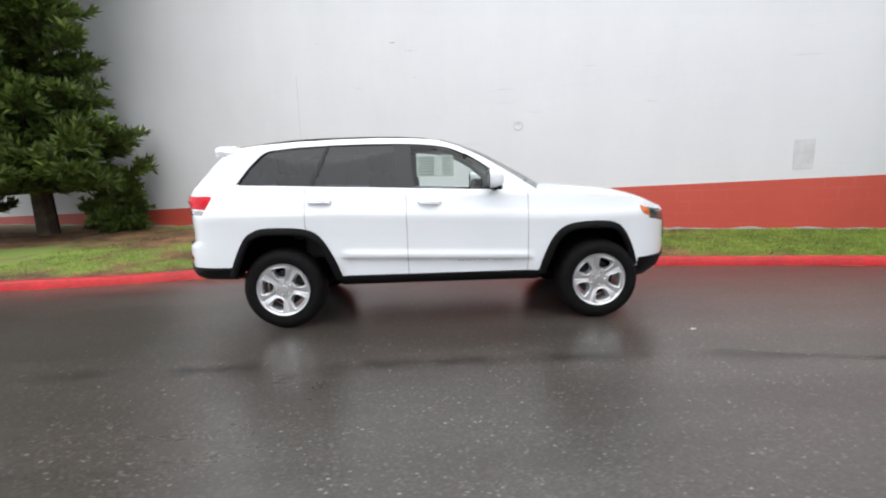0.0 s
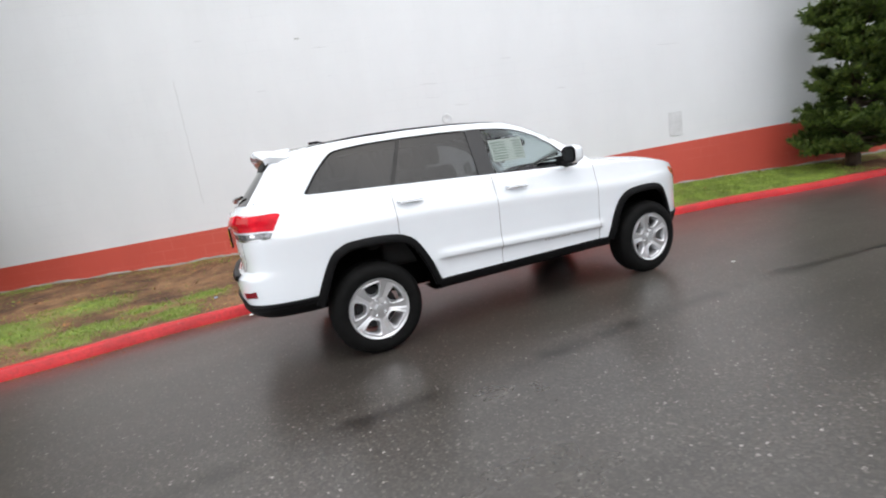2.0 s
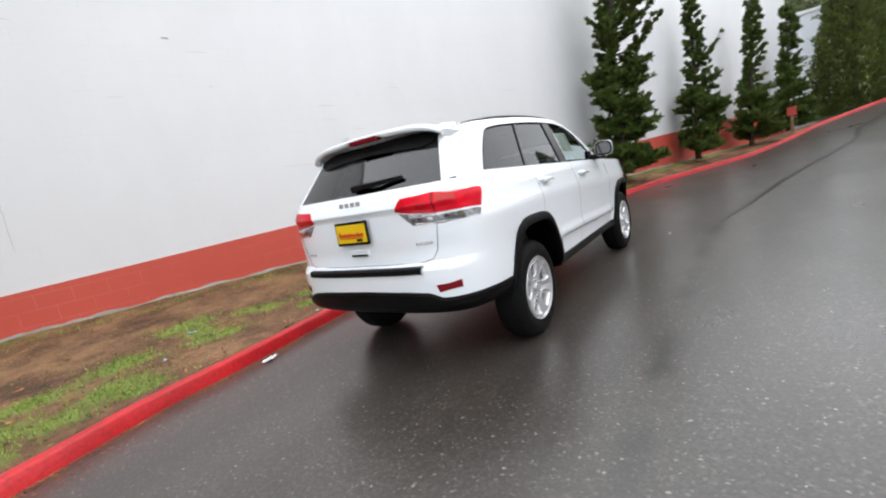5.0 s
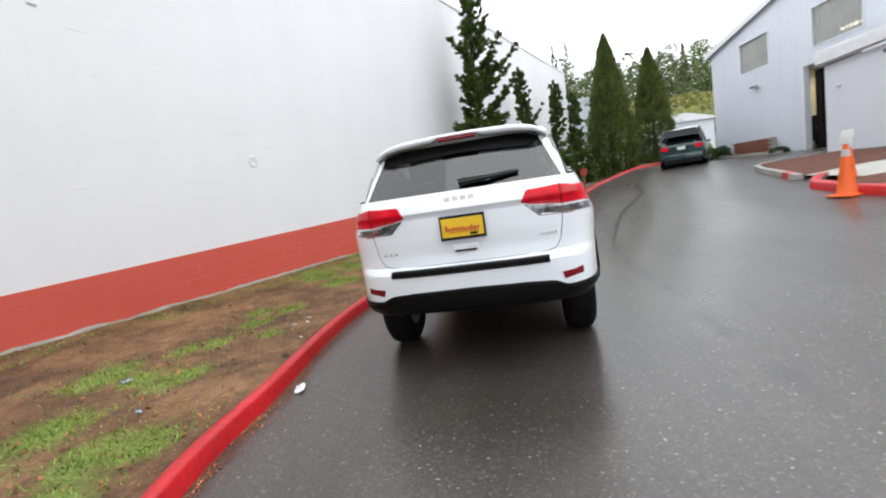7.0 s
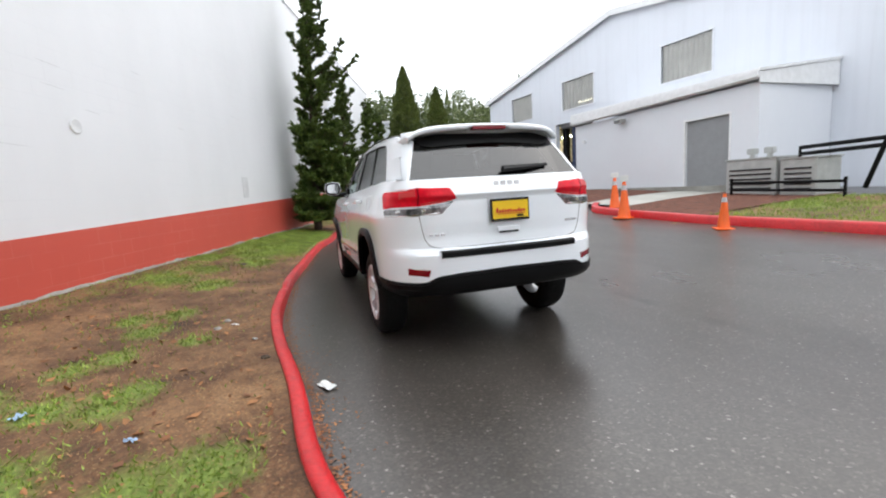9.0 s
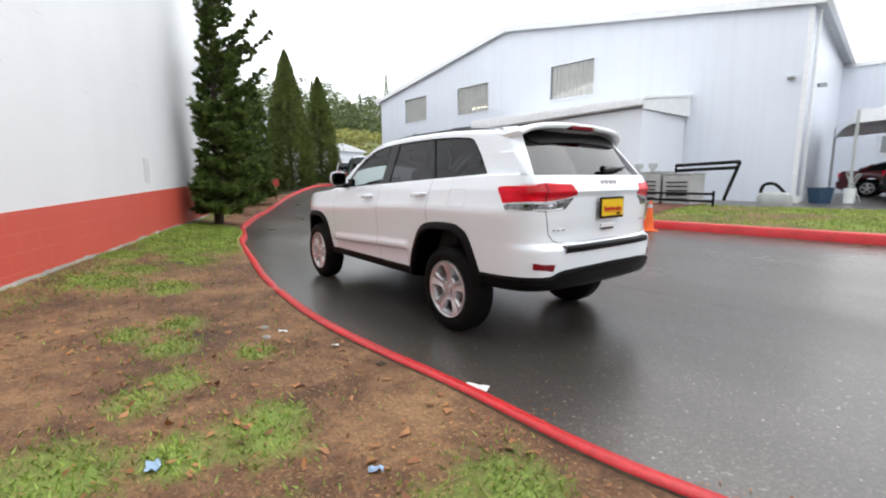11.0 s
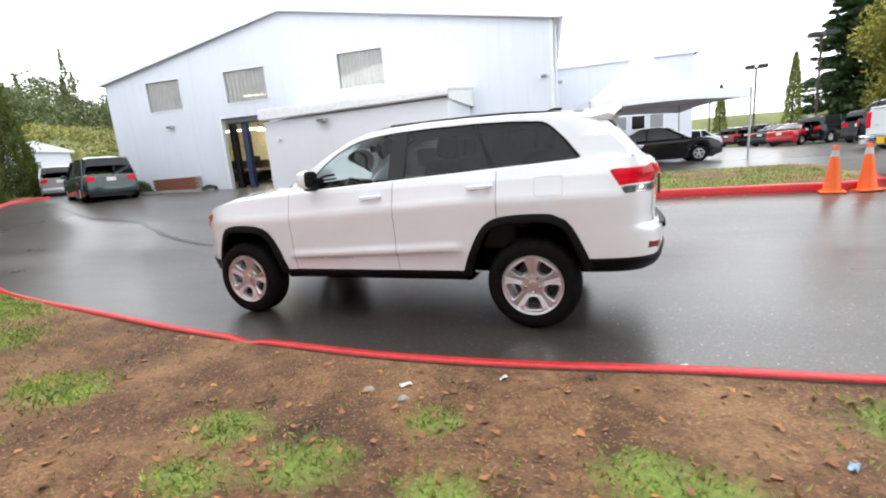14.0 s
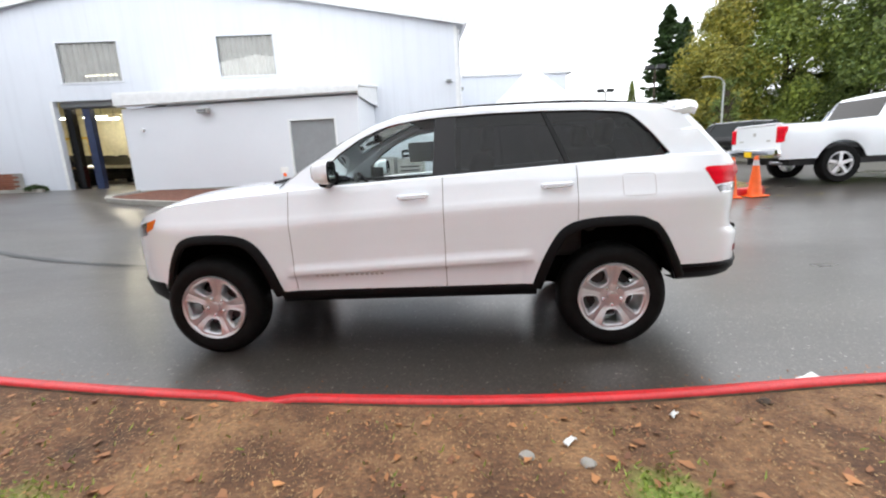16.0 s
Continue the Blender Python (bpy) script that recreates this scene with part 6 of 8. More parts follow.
def wall_pine(x, y, z, height, reach, seed, label, lean=(0, 0), away=None, dense=1.0, clump=1.0, low=0.05, power=0.75, bushy=0.55, extra=()):
    """A conifer with upswept limbs in rounded pads of short needles: full below, open and spiky above; limbs towards the wall are short."""
    random.seed(seed)
    t = thing("conifer_tree", label, "tree", pose(x, y, z), "conifers along the wall")
    trunk = [Vector((lean[0] * f * f, lean[1] * f * f, height * f)) + Vector((0.08 * math.sin(5 * f + seed), 0.06 * math.cos(4 * f), 0)) * (1 - f) for f in [i / 10 for i in range(11)]]
    part("trunk", tube(trunk, [0.13 * (1 - 0.93 * i / 10) * height / 8 + 0.012 for i in range(11)], 8), BARK, t, "thin brown trunk", True)
    limbs, tufts = bmesh.new(), []
    n = int(165 * height / 8 * dense)
    plan = []
    for i in range(n):
        f = low + (0.985 - low) * ((i + random.random()) / n) ** (1.25 if bushy > 0.8 else 1.35)
        a = random.uniform(0, 2 * math.pi)
        shape = (1 - f) ** power * (0.82 + 0.22 * math.sin(9.0 * f + seed)) + 0.07
        ln = reach * shape * random.uniform(0.70, 1.12) * (1.28 if f > bushy and random.random() < 0.30 else 1)
        plan.append((f, a, ln, random.uniform(0.10, 0.35) if f < bushy else random.uniform(0.45, 1.0)))
    plan += list(extra)
    for f, a, ln, up in plan:
        k0 = min(9, int(f * 10))
        base = trunk[k0].lerp(trunk[k0 + 1], f * 10 - k0)
        d = Vector((math.cos(a), math.sin(a), 0))
        if away is not None:
            k = d.dot(Vector((*away, 0)))
            if k < 0:
                ln *= 1 + 0.70 * k
        ln = max(ln, 0.14)
        side = Vector((-d.y, d.x, 0))
        pts = [base + d * ln * s + Vector((0, 0, ln * (-0.08 * s + up * s ** 2.1))) for s in [q / 5 for q in range(6)]]
        limb_bm(pts, [0.022 * (1 - 0.8 * q / 5) * (1 + 0.25 * ln) for q in range(6)], limbs)
        fat = 1.0 if f < bushy else 0.42
        m = max(3, int(ln * 0.80 / ((0.085 if f < bushy else 0.10) * clump)))
        for q in range(m):
            s = 0.24 + 0.76 * (q + random.random()) / m
            k1 = min(4, int(s * 5))
            p = pts[k1].lerp(pts[k1 + 1], s * 5 - k1)
            for sg in (-1, 1):
                tw = (d * random.uniform(0.3, 0.9) + side * sg * random.uniform(0.2, 1.0) + Vector((0, 0, random.uniform(0.0, 0.9)))).normalized()
                reach_t = random.uniform(0.16, 0.42) * (1.15 - 0.55 * s) * fat * clump ** 0.6
                for e in (0.15, 0.45, 0.75, 1.0):
                    c = p + tw * reach_t * e
                    tufts.append((*c, tw.x * 0.9, tw.y * 0.9, tw.z * 0.9 + 0.25, (0.085 if f < bushy else 0.055) * clump))
    for e in range(6):
        c = trunk[10] + Vector((0, 0, 0.05 * e - 0.1))
        tufts.append((*c, 0, 0, 1, 0.07))
    tagged(part("branchwork", limbs, BARK, t), kind="stuff")
    blades(needle_cloud(tufts, 14 if clump < 1.5 else 11, clump, seed), "crown", PINE, t, "dark green needle pads on upswept limbs")
    return t


def columnar(x, y, z, height, width, seed, label, mat=None, n=9000, group="columnar cedars", power=0.62, size=1.0):
    """A dense cone of upright sprays with an uneven outline."""
    rng = np.random.RandomState(seed)
    t = thing("columnar_cedar", label, "tree", pose(x, y, z), group)
    part("trunk", tube([(0, 0, 0), (0.03, 0, height * 0.5), (0, 0, height * 0.95)], [0.14, 0.08, 0.015], 8), BARK, t)
    f = rng.uniform(0, 1, n) ** (0.8 if power < 0.7 else 1.25)
    a = rng.uniform(0, 2 * math.pi, n)
    h = f * height
    bulge = (np.sin(3 * a + 2.1 * h + seed) * np.sin(2.3 * h + 1.7 * seed) + 0.8 * np.sin(7 * a - 3.7 * h) * np.sin(5.1 * h + a)) / 1.8
    spike = np.maximum(0, np.sin(11 * a + 5.3 * h + seed)) ** 6 * np.maximum(0, np.sin(6.1 * h + 2 * a)) ** 4
    r = width / 2 * np.minimum(1.0, 0.78 + 1.2 * f) * (1 - f) ** power * (0.84 + 0.19 * bulge + 0.40 * spike)
    rr = r * rng.uniform(0.62, 1.03, n) ** 0.7
    c = np.stack([np.cos(a) * rr, np.sin(a) * rr, h + 0.05], 1)
    d = unit(np.stack([np.cos(a) * 0.7, np.sin(a) * 0.7, np.ones(n)], 1) + 0.55 * unit(rng.normal(size=(n, 3))))
    side = unit(np.cross(d, unit(rng.normal(size=(n, 3)))))
    q = np.concatenate([c, d * rng.uniform(0.20, 0.36, (n, 1)) * size, side * rng.uniform(0.06, 0.11, (n, 1)) * size], 1).astype(np.float32)
    blades(q, "crown", mat or CEDAR, t, "dense dark green foliage")
    return t


WAWAY = Vector((-0.3157, -0.9488))
wall_pine(9.0, 0.74, 0.22, 7.3, 1.52, 3, "tall conifer with upswept limbs beside the white wall", (0.0, -0.30), WAWAY, 1.45, 1.0, 0.04, 0.72, 0.42, ((0.60, radians(-107), 1.50, 0.62), (0.57, radians(-80), 1.2, 0.6), (0.70, radians(150), 1.25, 0.5)))
wall_pine(14.0, -0.81, 0.3, 5.5, 1.05, 11, "slender conifer close to the white wall", (0.0, -0.05), WAWAY, 1.1, 1.1, 0.05, 0.75, 0.45, ((0.62, radians(-75), 0.85, 0.9),))
wall_pine(18.0, -2.40, 0.3, 5.6, 1.0, 19, "slender conifer close to the white wall", (0.2, -0.2), WAWAY, 1.0, 1.2, 0.05, 0.75, 0.45)
wall_pine(22.3, -3.85, 0.4, 5.6, 0.95, 13, "slender conifer close to the white wall", (0.2, -0.1), WAWAY, 1.0, 1.4)
wall_pine(-9.5, 5.9, 0.2, 13.0, 3.1, 27, "broad bushy conifer in front of the white wall", (0.0, 0.0), WAWAY, 1.35, 2.0, 0.085, 0.04, 0.95)
wall_pine(-12.8, 6.6, 0.2, 7.0, 2.4, 31, "broad bushy conifer in front of the white wall", (0.0, 0.0), WAWAY, 0.9, 1.9, 0.06, 0.5, 0.9)
wall_pine(-7.9, 6.4, 0.2, 1.4, 0.9, 35, "low dark shrub at the wall's foot", (0.0, 0.0), WAWAY, 2.6, 1.0, 0.05, 0.5, 1.0)
columnar(25.4, -6.6, 0.7, 9.0, 4.5, 5, "tall olive-green conical cedar beside the road", CEDAR_OLIVE, 46000, power=0.72, size=0.58)
columnar(28.9, -10.1, 1.0, 8.2, 4.2, 6, "tall olive-green conical cedar beside the road", CEDAR_OLIVE, 40000, power=0.72, size=0.58)


# ---- traffic cones ----
def cone(m, label="orange traffic cone with grey bands on wet asphalt"):
    t = thing("traffic_cone", label, "traffic cone", m, "traffic cones")
    bm = boxes((-0.18, -0.18, 0, 0.18, 0.18, 0.035), bevel=0.015)
    part("base", bm, CONE_ORANGE, t)
    part("body", lathe([(0.03, 0.145), (0.06, 0.13), (0.40, 0.085), (0.78, 0.035), (0.80, 0.028), (0.80, 0.015)], 24, "z"), CONE_ORANGE, t, "", True)
    part("band", lathe([(0.615, 0.0605), (0.72, 0.0465), (0.72, 0.043), (0.615, 0.057)], 24, "z"), CONE_BAND, t, "grey reflective band", True)
    return t


TAG_CONES = (1, 2)
for cx, cy, k in ((2.55, -5.36, 1), (3.85, -6.2, 2), (0.0, -5.12, 3), (-5.62, -5.30, 4), (-6.12, -5.33, 5)):
    c = cone(pose(cx, cy, ground_z(cx, cy), 2 * (k % 3 - 1), 3 if k == 4 else 0, 20 * k) @ Matrix.Scale(0.72 if k == 3 else 1.0, 4))
    if k in TAG_CONES:
        part("tag", boxes((-0.09, -0.012, 0.80, 0.09, 0.012, 0.93), bevel=0.008), PAPER, c, "white paper tag on the cone's tip")


# ---- other vehicles ----
def paint(name, c, metal=0.0):
    return plain(name, c, 0.25, metal, vary=0.02, scale=2, fine=400, coat=1.0)


CAR_SHAPES = {
    # roof line and belt as (x from the tail as part of the length, height as part of the full height)
    "sedan": dict(L=4.55, W=1.78, H=1.46, top=[(0, .60), (.03, .68), (.16, .72), (.20, .75), (.36, .98), (.50, 1.0), (.60, .95), (.74, .70), (.90, .62), (.98, .50), (1, .40)], belt=.66, g0=.19, g1=.74),
    "coupe": dict(L=4.4, W=1.8, H=1.38, top=[(0, .62), (.03, .70), (.10, .74), (.32, .98), (.46, 1.0), (.56, .95), (.72, .70), (.90, .62), (.98, .50), (1, .40)], belt=.68, g0=.12, g1=.72),
    "suv": dict(L=4.6, W=1.85, H=1.70, top=[(0, .66), (.02, .75), (.06, .95), (.12, .985), (.4, 1.0), (.56, .97), (.72, .66), (.90, .60), (.98, .50), (1, .38)], belt=.64, g0=.03, g1=.72),
    "van": dict(L=4.9, W=1.98, H=1.75, top=[(0, .52), (.01, .70), (.04, .95), (.10, .99), (.4, 1.0), (.60, .97), (.78, .66), (.92, .55), (.99, .44), (1, .34)], belt=.58, g0=.02, g1=.78),
}


PALE_GLASS = plain("pale_car_glass", (0.13, 0.145, 0.15), 0.12, vary=0.2, scale=2, spec=0.6)
CAR_GLASS = plain("reflective_car_glass", (0.012, 0.015, 0.016), 0.10, vary=0.1, spec=0.35)


def other_car(name, shape, body, m, label, group="parked cars", facing_plate=False, glass=None):
    sh = CAR_SHAPES[shape]
    Ln, Wd, Ht = sh["L"], sh["W"], sh["H"]
    t = thing(name, label, "car", m, group)
    xs = sorted({*np.linspace(0, 1, 41), *[a for a, b in sh["top"]]})
    tops = {f: lerp_table(f, sh["top"]) * Ht for f in xs}
    belt = sh["belt"] * Ht

    def half(f):
        e = min(f, 1 - f)
        return Wd / 2 * (0.80 + 0.20 * min(1, e / 0.10) ** 0.5)

    hubs = (0.185 * Ln, 0.815 * Ln)
    R = 0.32 if shape in ("sedan", "coupe") else 0.35
    low_rows = []
    fine = np.linspace(0, 1, 121)
    for f in fine:
        x = f * Ln
        w = half(f)
        top = min(belt, lerp_table(f, sh["top"]) * Ht)
        z0 = 0.22 + 0.10 * max(0, 1 - min(f, 1 - f) / 0.06)
        for h in hubs:
            d = abs(x - h)
            if d < R + 0.06:
                z0 = max(z0, 0.32 + math.sqrt((R + 0.06) ** 2 - d * d))
        z0 = min(z0, top - 0.05)
        col = [(0.97, z0), (1.0, z0 + (top - z0) * 0.3), (1.0, z0 + (top - z0) * 0.65), (0.97, top - 0.04), (0.93, top)]
        full = [(x - Ln / 2, w * k, z) for k, z in col] + [(x - Ln / 2, 0, top + (0.03 if top < belt - 0.01 else 0.0))] + [(x - Ln / 2, -w * k, z) for k, z in col[::-1]]
        low_rows.append(full)
    bm = grid(low_rows)
    for r in (low_rows[0], low_rows[-1]):
        bm.faces.new([bm.verts.new(p) for p in r])
    part("body", bm, body, t, "", True, 40)
    up_rows, gl_rows = [], []
    for f in np.linspace(sh["g0"], sh["g1"], 33):
        x = f * Ln - Ln / 2
        top = lerp_table(f, sh["top"]) * Ht
        w = half(f) * 0.92
        wt = w * (1 - 0.22 * max(0, (top - belt)) / (Ht - belt))
        zt = max(belt, top - 0.05)
        gl_rows.append([(x, w, belt - 0.01), (x, wt, zt), (x, wt * 0.8, max(belt, top - 0.012)), (x, 0, max(belt, top)), (x, -wt * 0.8, max(belt, top - 0.012)), (x, -wt, zt), (x, -w, belt - 0.01)])
        if top > Ht * 0.93:
            up_rows.append([(x, wt + 0.008, zt - 0.035), (x, wt + 0.005, zt), (x, wt * 0.8, top), (x, 0, top + 0.012), (x, -wt * 0.8, top), (x, -wt - 0.005, zt), (x, -wt - 0.008, zt - 0.035)])
    part("glasshouse", grid(gl_rows), glass or CAR_GLASS, t, "dark windows", True, 40)
    part("roof", grid(up_rows), body, t, "", True, 60)
    pb = bmesh.new()
    for sg in (1, -1):
        for f in (sh["g0"] + 0.02, 0.40, sh["g1"] - 0.02):
            f2 = f + (0.06 if f < 0.3 else (-0.16 if f > 0.5 else 0.01))
            pts = []
            for ff, zz in ((f, belt), (f2, lerp_table(f2, sh["top"]) * Ht - 0.03)):
                w = half(ff) * 0.92
                k = 1 - 0.22 * max(0, zz - belt) / (Ht - belt)
                pts.append(Vector((ff * Ln - Ln / 2, sg * (w * k + 0.004), zz)))
            limb_bm(pts, 0.03 if 0.3 < f < 0.5 else 0.045, pb)
    tagged(part("pillars", pb, body, t), kind="stuff")
    for sg in (1, -1):
        hw = half(0.01)
        part("tail_light", boxes((-Ln / 2 - 0.01, min(sg * hw * 0.62, sg * hw * 0.98), belt - 0.24, -Ln / 2 + 0.14, max(sg * hw * 0.62, sg * hw * 0.98), belt - 0.06), bevel=0.02), RED_LENS, t)
        part("headlight", boxes((Ln / 2 - 0.30, min(sg * hw * 0.6, sg * hw * 0.99), 0.55, Ln / 2 - 0.02, max(sg * hw * 0.6, sg * hw * 0.99), 0.68), bevel=0.02), CLEAR_LENS, t)
        part("mirror", boxes((sh["g1"] * Ln - Ln / 2 - 0.32, min(sg * Wd * 0.49, sg * Wd * 0.56), belt, sh["g1"] * Ln - Ln / 2 - 0.20, max(sg * Wd * 0.49, sg * Wd * 0.56), belt + 0.13), bevel=0.02), body, t)
    part("rear_bumper", boxes((-Ln / 2 - 0.05, -Wd * 0.42, 0.33, -Ln / 2 + 0.12, Wd * 0.42, 0.58), bevel=0.04), body, t, "", True)
    part("number_plate", boxes((-Ln / 2 - 0.012, -0.16, belt - 0.25, -Ln / 2 + 0.05, 0.16, belt - 0.11)), PAPER, t)
    part("underside", boxes((-Ln * 0.44, -Wd * 0.38, 0.16, Ln * 0.44, Wd * 0.38, 0.5)), DARK_METAL, t)
    simple_wheels(t, Ln, Wd, R, hubs)
    return t


def simple_wheels(t, Ln, Wd, R, hubs):
    for h in hubs:
        for sg in (1, -1):
            tb = lathe([(-0.1, R * 0.6), (-0.1, R - 0.03), (-0.07, R), (0.07, R), (0.1, R - 0.03), (0.1, R * 0.64), (0.08, R * 0.6)], 24)
            wh = part("wheel", tb, RUBBER, t, "", True, 50)
            wh.matrix_basis = pose(h - Ln / 2, sg * (Wd / 2 - 0.115), R, 0, 0, 0 if sg > 0 else 180)
            rb = lathe([(0.02, R * 0.62), (0.085, R * 0.62), (0.09, R * 0.56), (0.06, R * 0.5)], 20)
            for i in range(5):
                box(rb, -0.028, 0.05, 0.0, 0.028, 0.085, R * 0.58, m=pose(0, 0, 0, 0, 72 * i, 0))
            lathe([(0.05, 0.06), (0.092, 0.055), (0.095, 0.0)], 12, "y", rb)
            part("rim", rb, SILVER, wh, "", True, 40)


def gz(x, y, up=0.0):
    return pose(x, y, ground_z(x, y) + up)


P_BLACK, P_SILVER, P_GREEN, P_RED = plain("black_paint", (0.005, 0.005, 0.006), 0.2, vary=0.02, spec=0.4, coat=0.25), paint("silver_paint", (0.5, 0.5, 0.51), 0.6), paint("dark_green_paint", (0.006, 0.034, 0.036), 0.0), paint("red_paint", (0.42, 0.015, 0.02))
P_MAROON, P_BLUE, P_GREY = paint("maroon_paint", (0.12, 0.012, 0.018)), paint("bright_blue_paint", (0.03, 0.22, 0.55)), plain("grey_paint", (0.035, 0.038, 0.04), 0.25, 0.2, vary=0.02, coat=0.4)

other_car("minivan", "van", P_GREEN, pose(18.9, -8.65, ground_z(17.5, -8), 0, 0, -22), "dark green minivan parked at the kerb", "cars by the workshop")
other_car("hatchback_car", "suv", P_SILVER, pose(26.5, -11.5, ground_z(21.5, -8.5), 0, 0, -32), "silver car parked beyond the minivan", "cars by the workshop")
other_car("sedan", "sedan", P_BLACK, pose(-3.8, -16.6, 0.58, 0, 0, 183), "glossy black sedan with alloy wheels under the canopy", "yard cars", glass=PALE_GLASS)
other_car("sedan_red", "coupe", P_MAROON, pose(-2.2, -19.0, 0.58, 0, 0, 184), "dark red car parked behind the black sedan", "yard cars")
P_WHITE = CAR_WHITE
lot = [("coupe", P_RED, -13.57, -31.41, 222, "bright red coupe in the sales yard"),
       ("sedan", P_GREY, -13.74, -35.89, 222, "dark grey sedan in the sales yard"),
       ("suv", P_BLACK, -14.44, -42.11, 222, "black crossover in the sales yard"),
       ("suv", P_MAROON, -13.66, -45.49, 222, "maroon car in the sales yard"),
       ("coupe", P_BLUE, -12.89, -49.46, 222, "bright blue coupe in the sales yard"),
       ("suv", P_BLACK, -12.59, -53.29, 222, "black crossover in the sales yard"),
       ("suv", P_WHITE, -9.33, -42.37, 222, "white car in the far row of the sales yard"),
       ("sedan", P_WHITE, -8.56, -43.48, 222, "white car in the far row of the sales yard"),
       ("sedan", P_GREY, -7.48, -40.59, 222, "dark grey sedan in the sales yard"),
       ("suv", P_SILVER, -6.63, -41.68, 222, "silver crossover in the sales yard"),
       ("suv", P_BLACK, -15.16, -31.5, 218, "black crossover in the sales yard"),
       ("suv", P_WHITE, -17.77, -33.77, 218, "white crossover in the sales yard"),
       ("suv", P_GREY, -15.74, -26.52, 218, "dark grey crossover in the sales yard"),
       ("suv", P_BLACK, -12.6, -15.6, 150, "black crossover beside the pickup"),
       ("sedan", P_SILVER, -14.1, -50.65, 235, "silver sedan in the back row of the yard"),
       ("suv", P_WHITE, -11.73, -53.12, 235, "white car in the back row of the yard"),
       ("sedan", P_RED, -13.5, -54.85, 235, "red sedan in the back row of the yard"),
       ("suv", P_SILVER, -25.91, -44.9, 240, "silver car in the back row of the yard"),
       ("sedan", P_WHITE, -27.51, -42.88, 240, "white car in the back row of the yard"),
       ("sedan", P_GREY, -28.99, -40.81, 240, "grey car in the back row of the yard")]


for shp, pm, x, y, a, lab in lot:
    other_car("parked_car", shp, pm, pose(x, y, ground_z(x, y), 0, 0, a), lab, "sales yard cars")


# ---- white pickup ----
def pickup(m):
    t = thing("pickup_truck", "white crew-cab pickup with chrome rear bumper and alloy wheels", "pickup truck", m)
    Ln, Wd = 5.85, 2.0
    hubs = (1.25, 1.25 + 3.57)
    R = 0.41
    rows = []
    for x in np.linspace(0, Ln, 140):
        x = float(x)
        top = lerp_table(x, [(0, 1.30), (1.9, 1.32), (4.4, 1.30), (5.5, 1.18), (5.8, 1.05), (5.85, 0.9)])
        z0 = 0.55
        for h in hubs:
            d = abs(x - h)
            if d < R + 0.09:
                z0 = max(z0, 0.42 + math.sqrt((R + 0.09) ** 2 - d * d))
        w = Wd / 2 * (0.93 + 0.07 * min(1, (Ln - x) / 0.5)) * (0.975 + 0.025 * min(1, x / 0.15))
        col = [(0.97, z0), (1.0, z0 + 0.3 * (top - z0)), (1.0, z0 + 0.7 * (top - z0)), (0.985, top - 0.05), (0.95, top)]
        rows.append([(x, w * k, z) for k, z in col])
    for sg in (1, -1):
        part("body_side", grid([[(a, sg * b, c) for a, b, c in r] for r in rows]), CAR_WHITE, t, "", True, 40)
    part("bed_floor", boxes((0.1, -0.93, 0.75, 1.95, 0.93, 0.85)), DARK_METAL, t)
    part("bed_rail", boxes((0.02, 0.84, 1.24, 1.95, 0.955, 1.31), (0.02, -0.955, 1.24, 1.95, -0.84, 1.31)), CAR_WHITE, t)
    part("bonnet", grid([[(x, y, z + 0.05 * (1 - (y / 0.93) ** 2)) for y in np.linspace(-0.93, 0.93, 9)] for x, z in ((4.3, 1.30), (5.0, 1.25), (5.5, 1.18), (5.8, 1.05), (5.85, 0.6))]), CAR_WHITE, t, "", True)
    gate = part("tailgate", boxes((-0.02, -0.80, 0.78, 0.06, 0.80, 1.31), bevel=0.02), CAR_WHITE, t)
    part("gate_badge", boxes((-0.028, -0.05, 1.08, -0.021, 0.05, 1.16), (-0.028, -0.62, 0.95, -0.021, -0.48, 0.985), (-0.028, 0.45, 0.95, -0.021, 0.62, 0.985)), AC_METAL, gate)
    part("gate_spoiler", boxes((-0.04, -0.80, 1.31, 0.10, 0.80, 1.345), bevel=0.01), CAR_WHITE, gate)
    for sg in (1, -1):
        part("tail_light", boxes((-0.03, min(sg * 0.81, sg * 0.985), 0.92, 0.12, max(sg * 0.81, sg * 0.985), 1.26), bevel=0.02), RED_LENS, t, "red tail light in a black surround")
        part("corner_post", boxes((-0.015, min(sg * 0.80, sg * 0.975), 0.75, 0.10, max(sg * 0.80, sg * 0.975), 0.915)), CAR_WHITE, t)
    part("rear_bumper", boxes((-0.14, -0.97, 0.58, 0.05, 0.97, 0.78), bevel=0.04), CHROME, t, "chrome step bumper", True)
    part("number_plate", boxes((-0.148, -0.15, 0.60, -0.141, 0.15, 0.73)), PLATE_YELLOW, t, "yellow dealer plate")
    cab = []
    for x, z in ((1.95, 1.30), (2.02, 1.34), (2.28, 1.84), (2.5, 1.905), (3.2, 1.93), (3.75, 1.88), (4.45, 1.34), (4.5, 1.29)):
        w = 0.94 - 0.16 * max(0, z - 1.3) / 0.63
        zs = max(1.29, z - 0.06)
        cab.append([(x, w + 0.0, zs - 0.0), (x, w * 0.85, z), (x, 0, z + 0.015 * (z > 1.5)), (x, -w * 0.85, z), (x, -w, zs)])
    part("cab_roof", grid(cab), CAR_WHITE, t, "", True, 50)
    part("rear_window", grid([[(2.035 + (z - 1.38) * 0.5, y, z) for y in (-0.74 + 0.1 * (z - 1.38), 0, 0.74 - 0.1 * (z - 1.38))] for z in (1.38, 1.79)]), GLOSS_BLACK, t, "dark rear window")
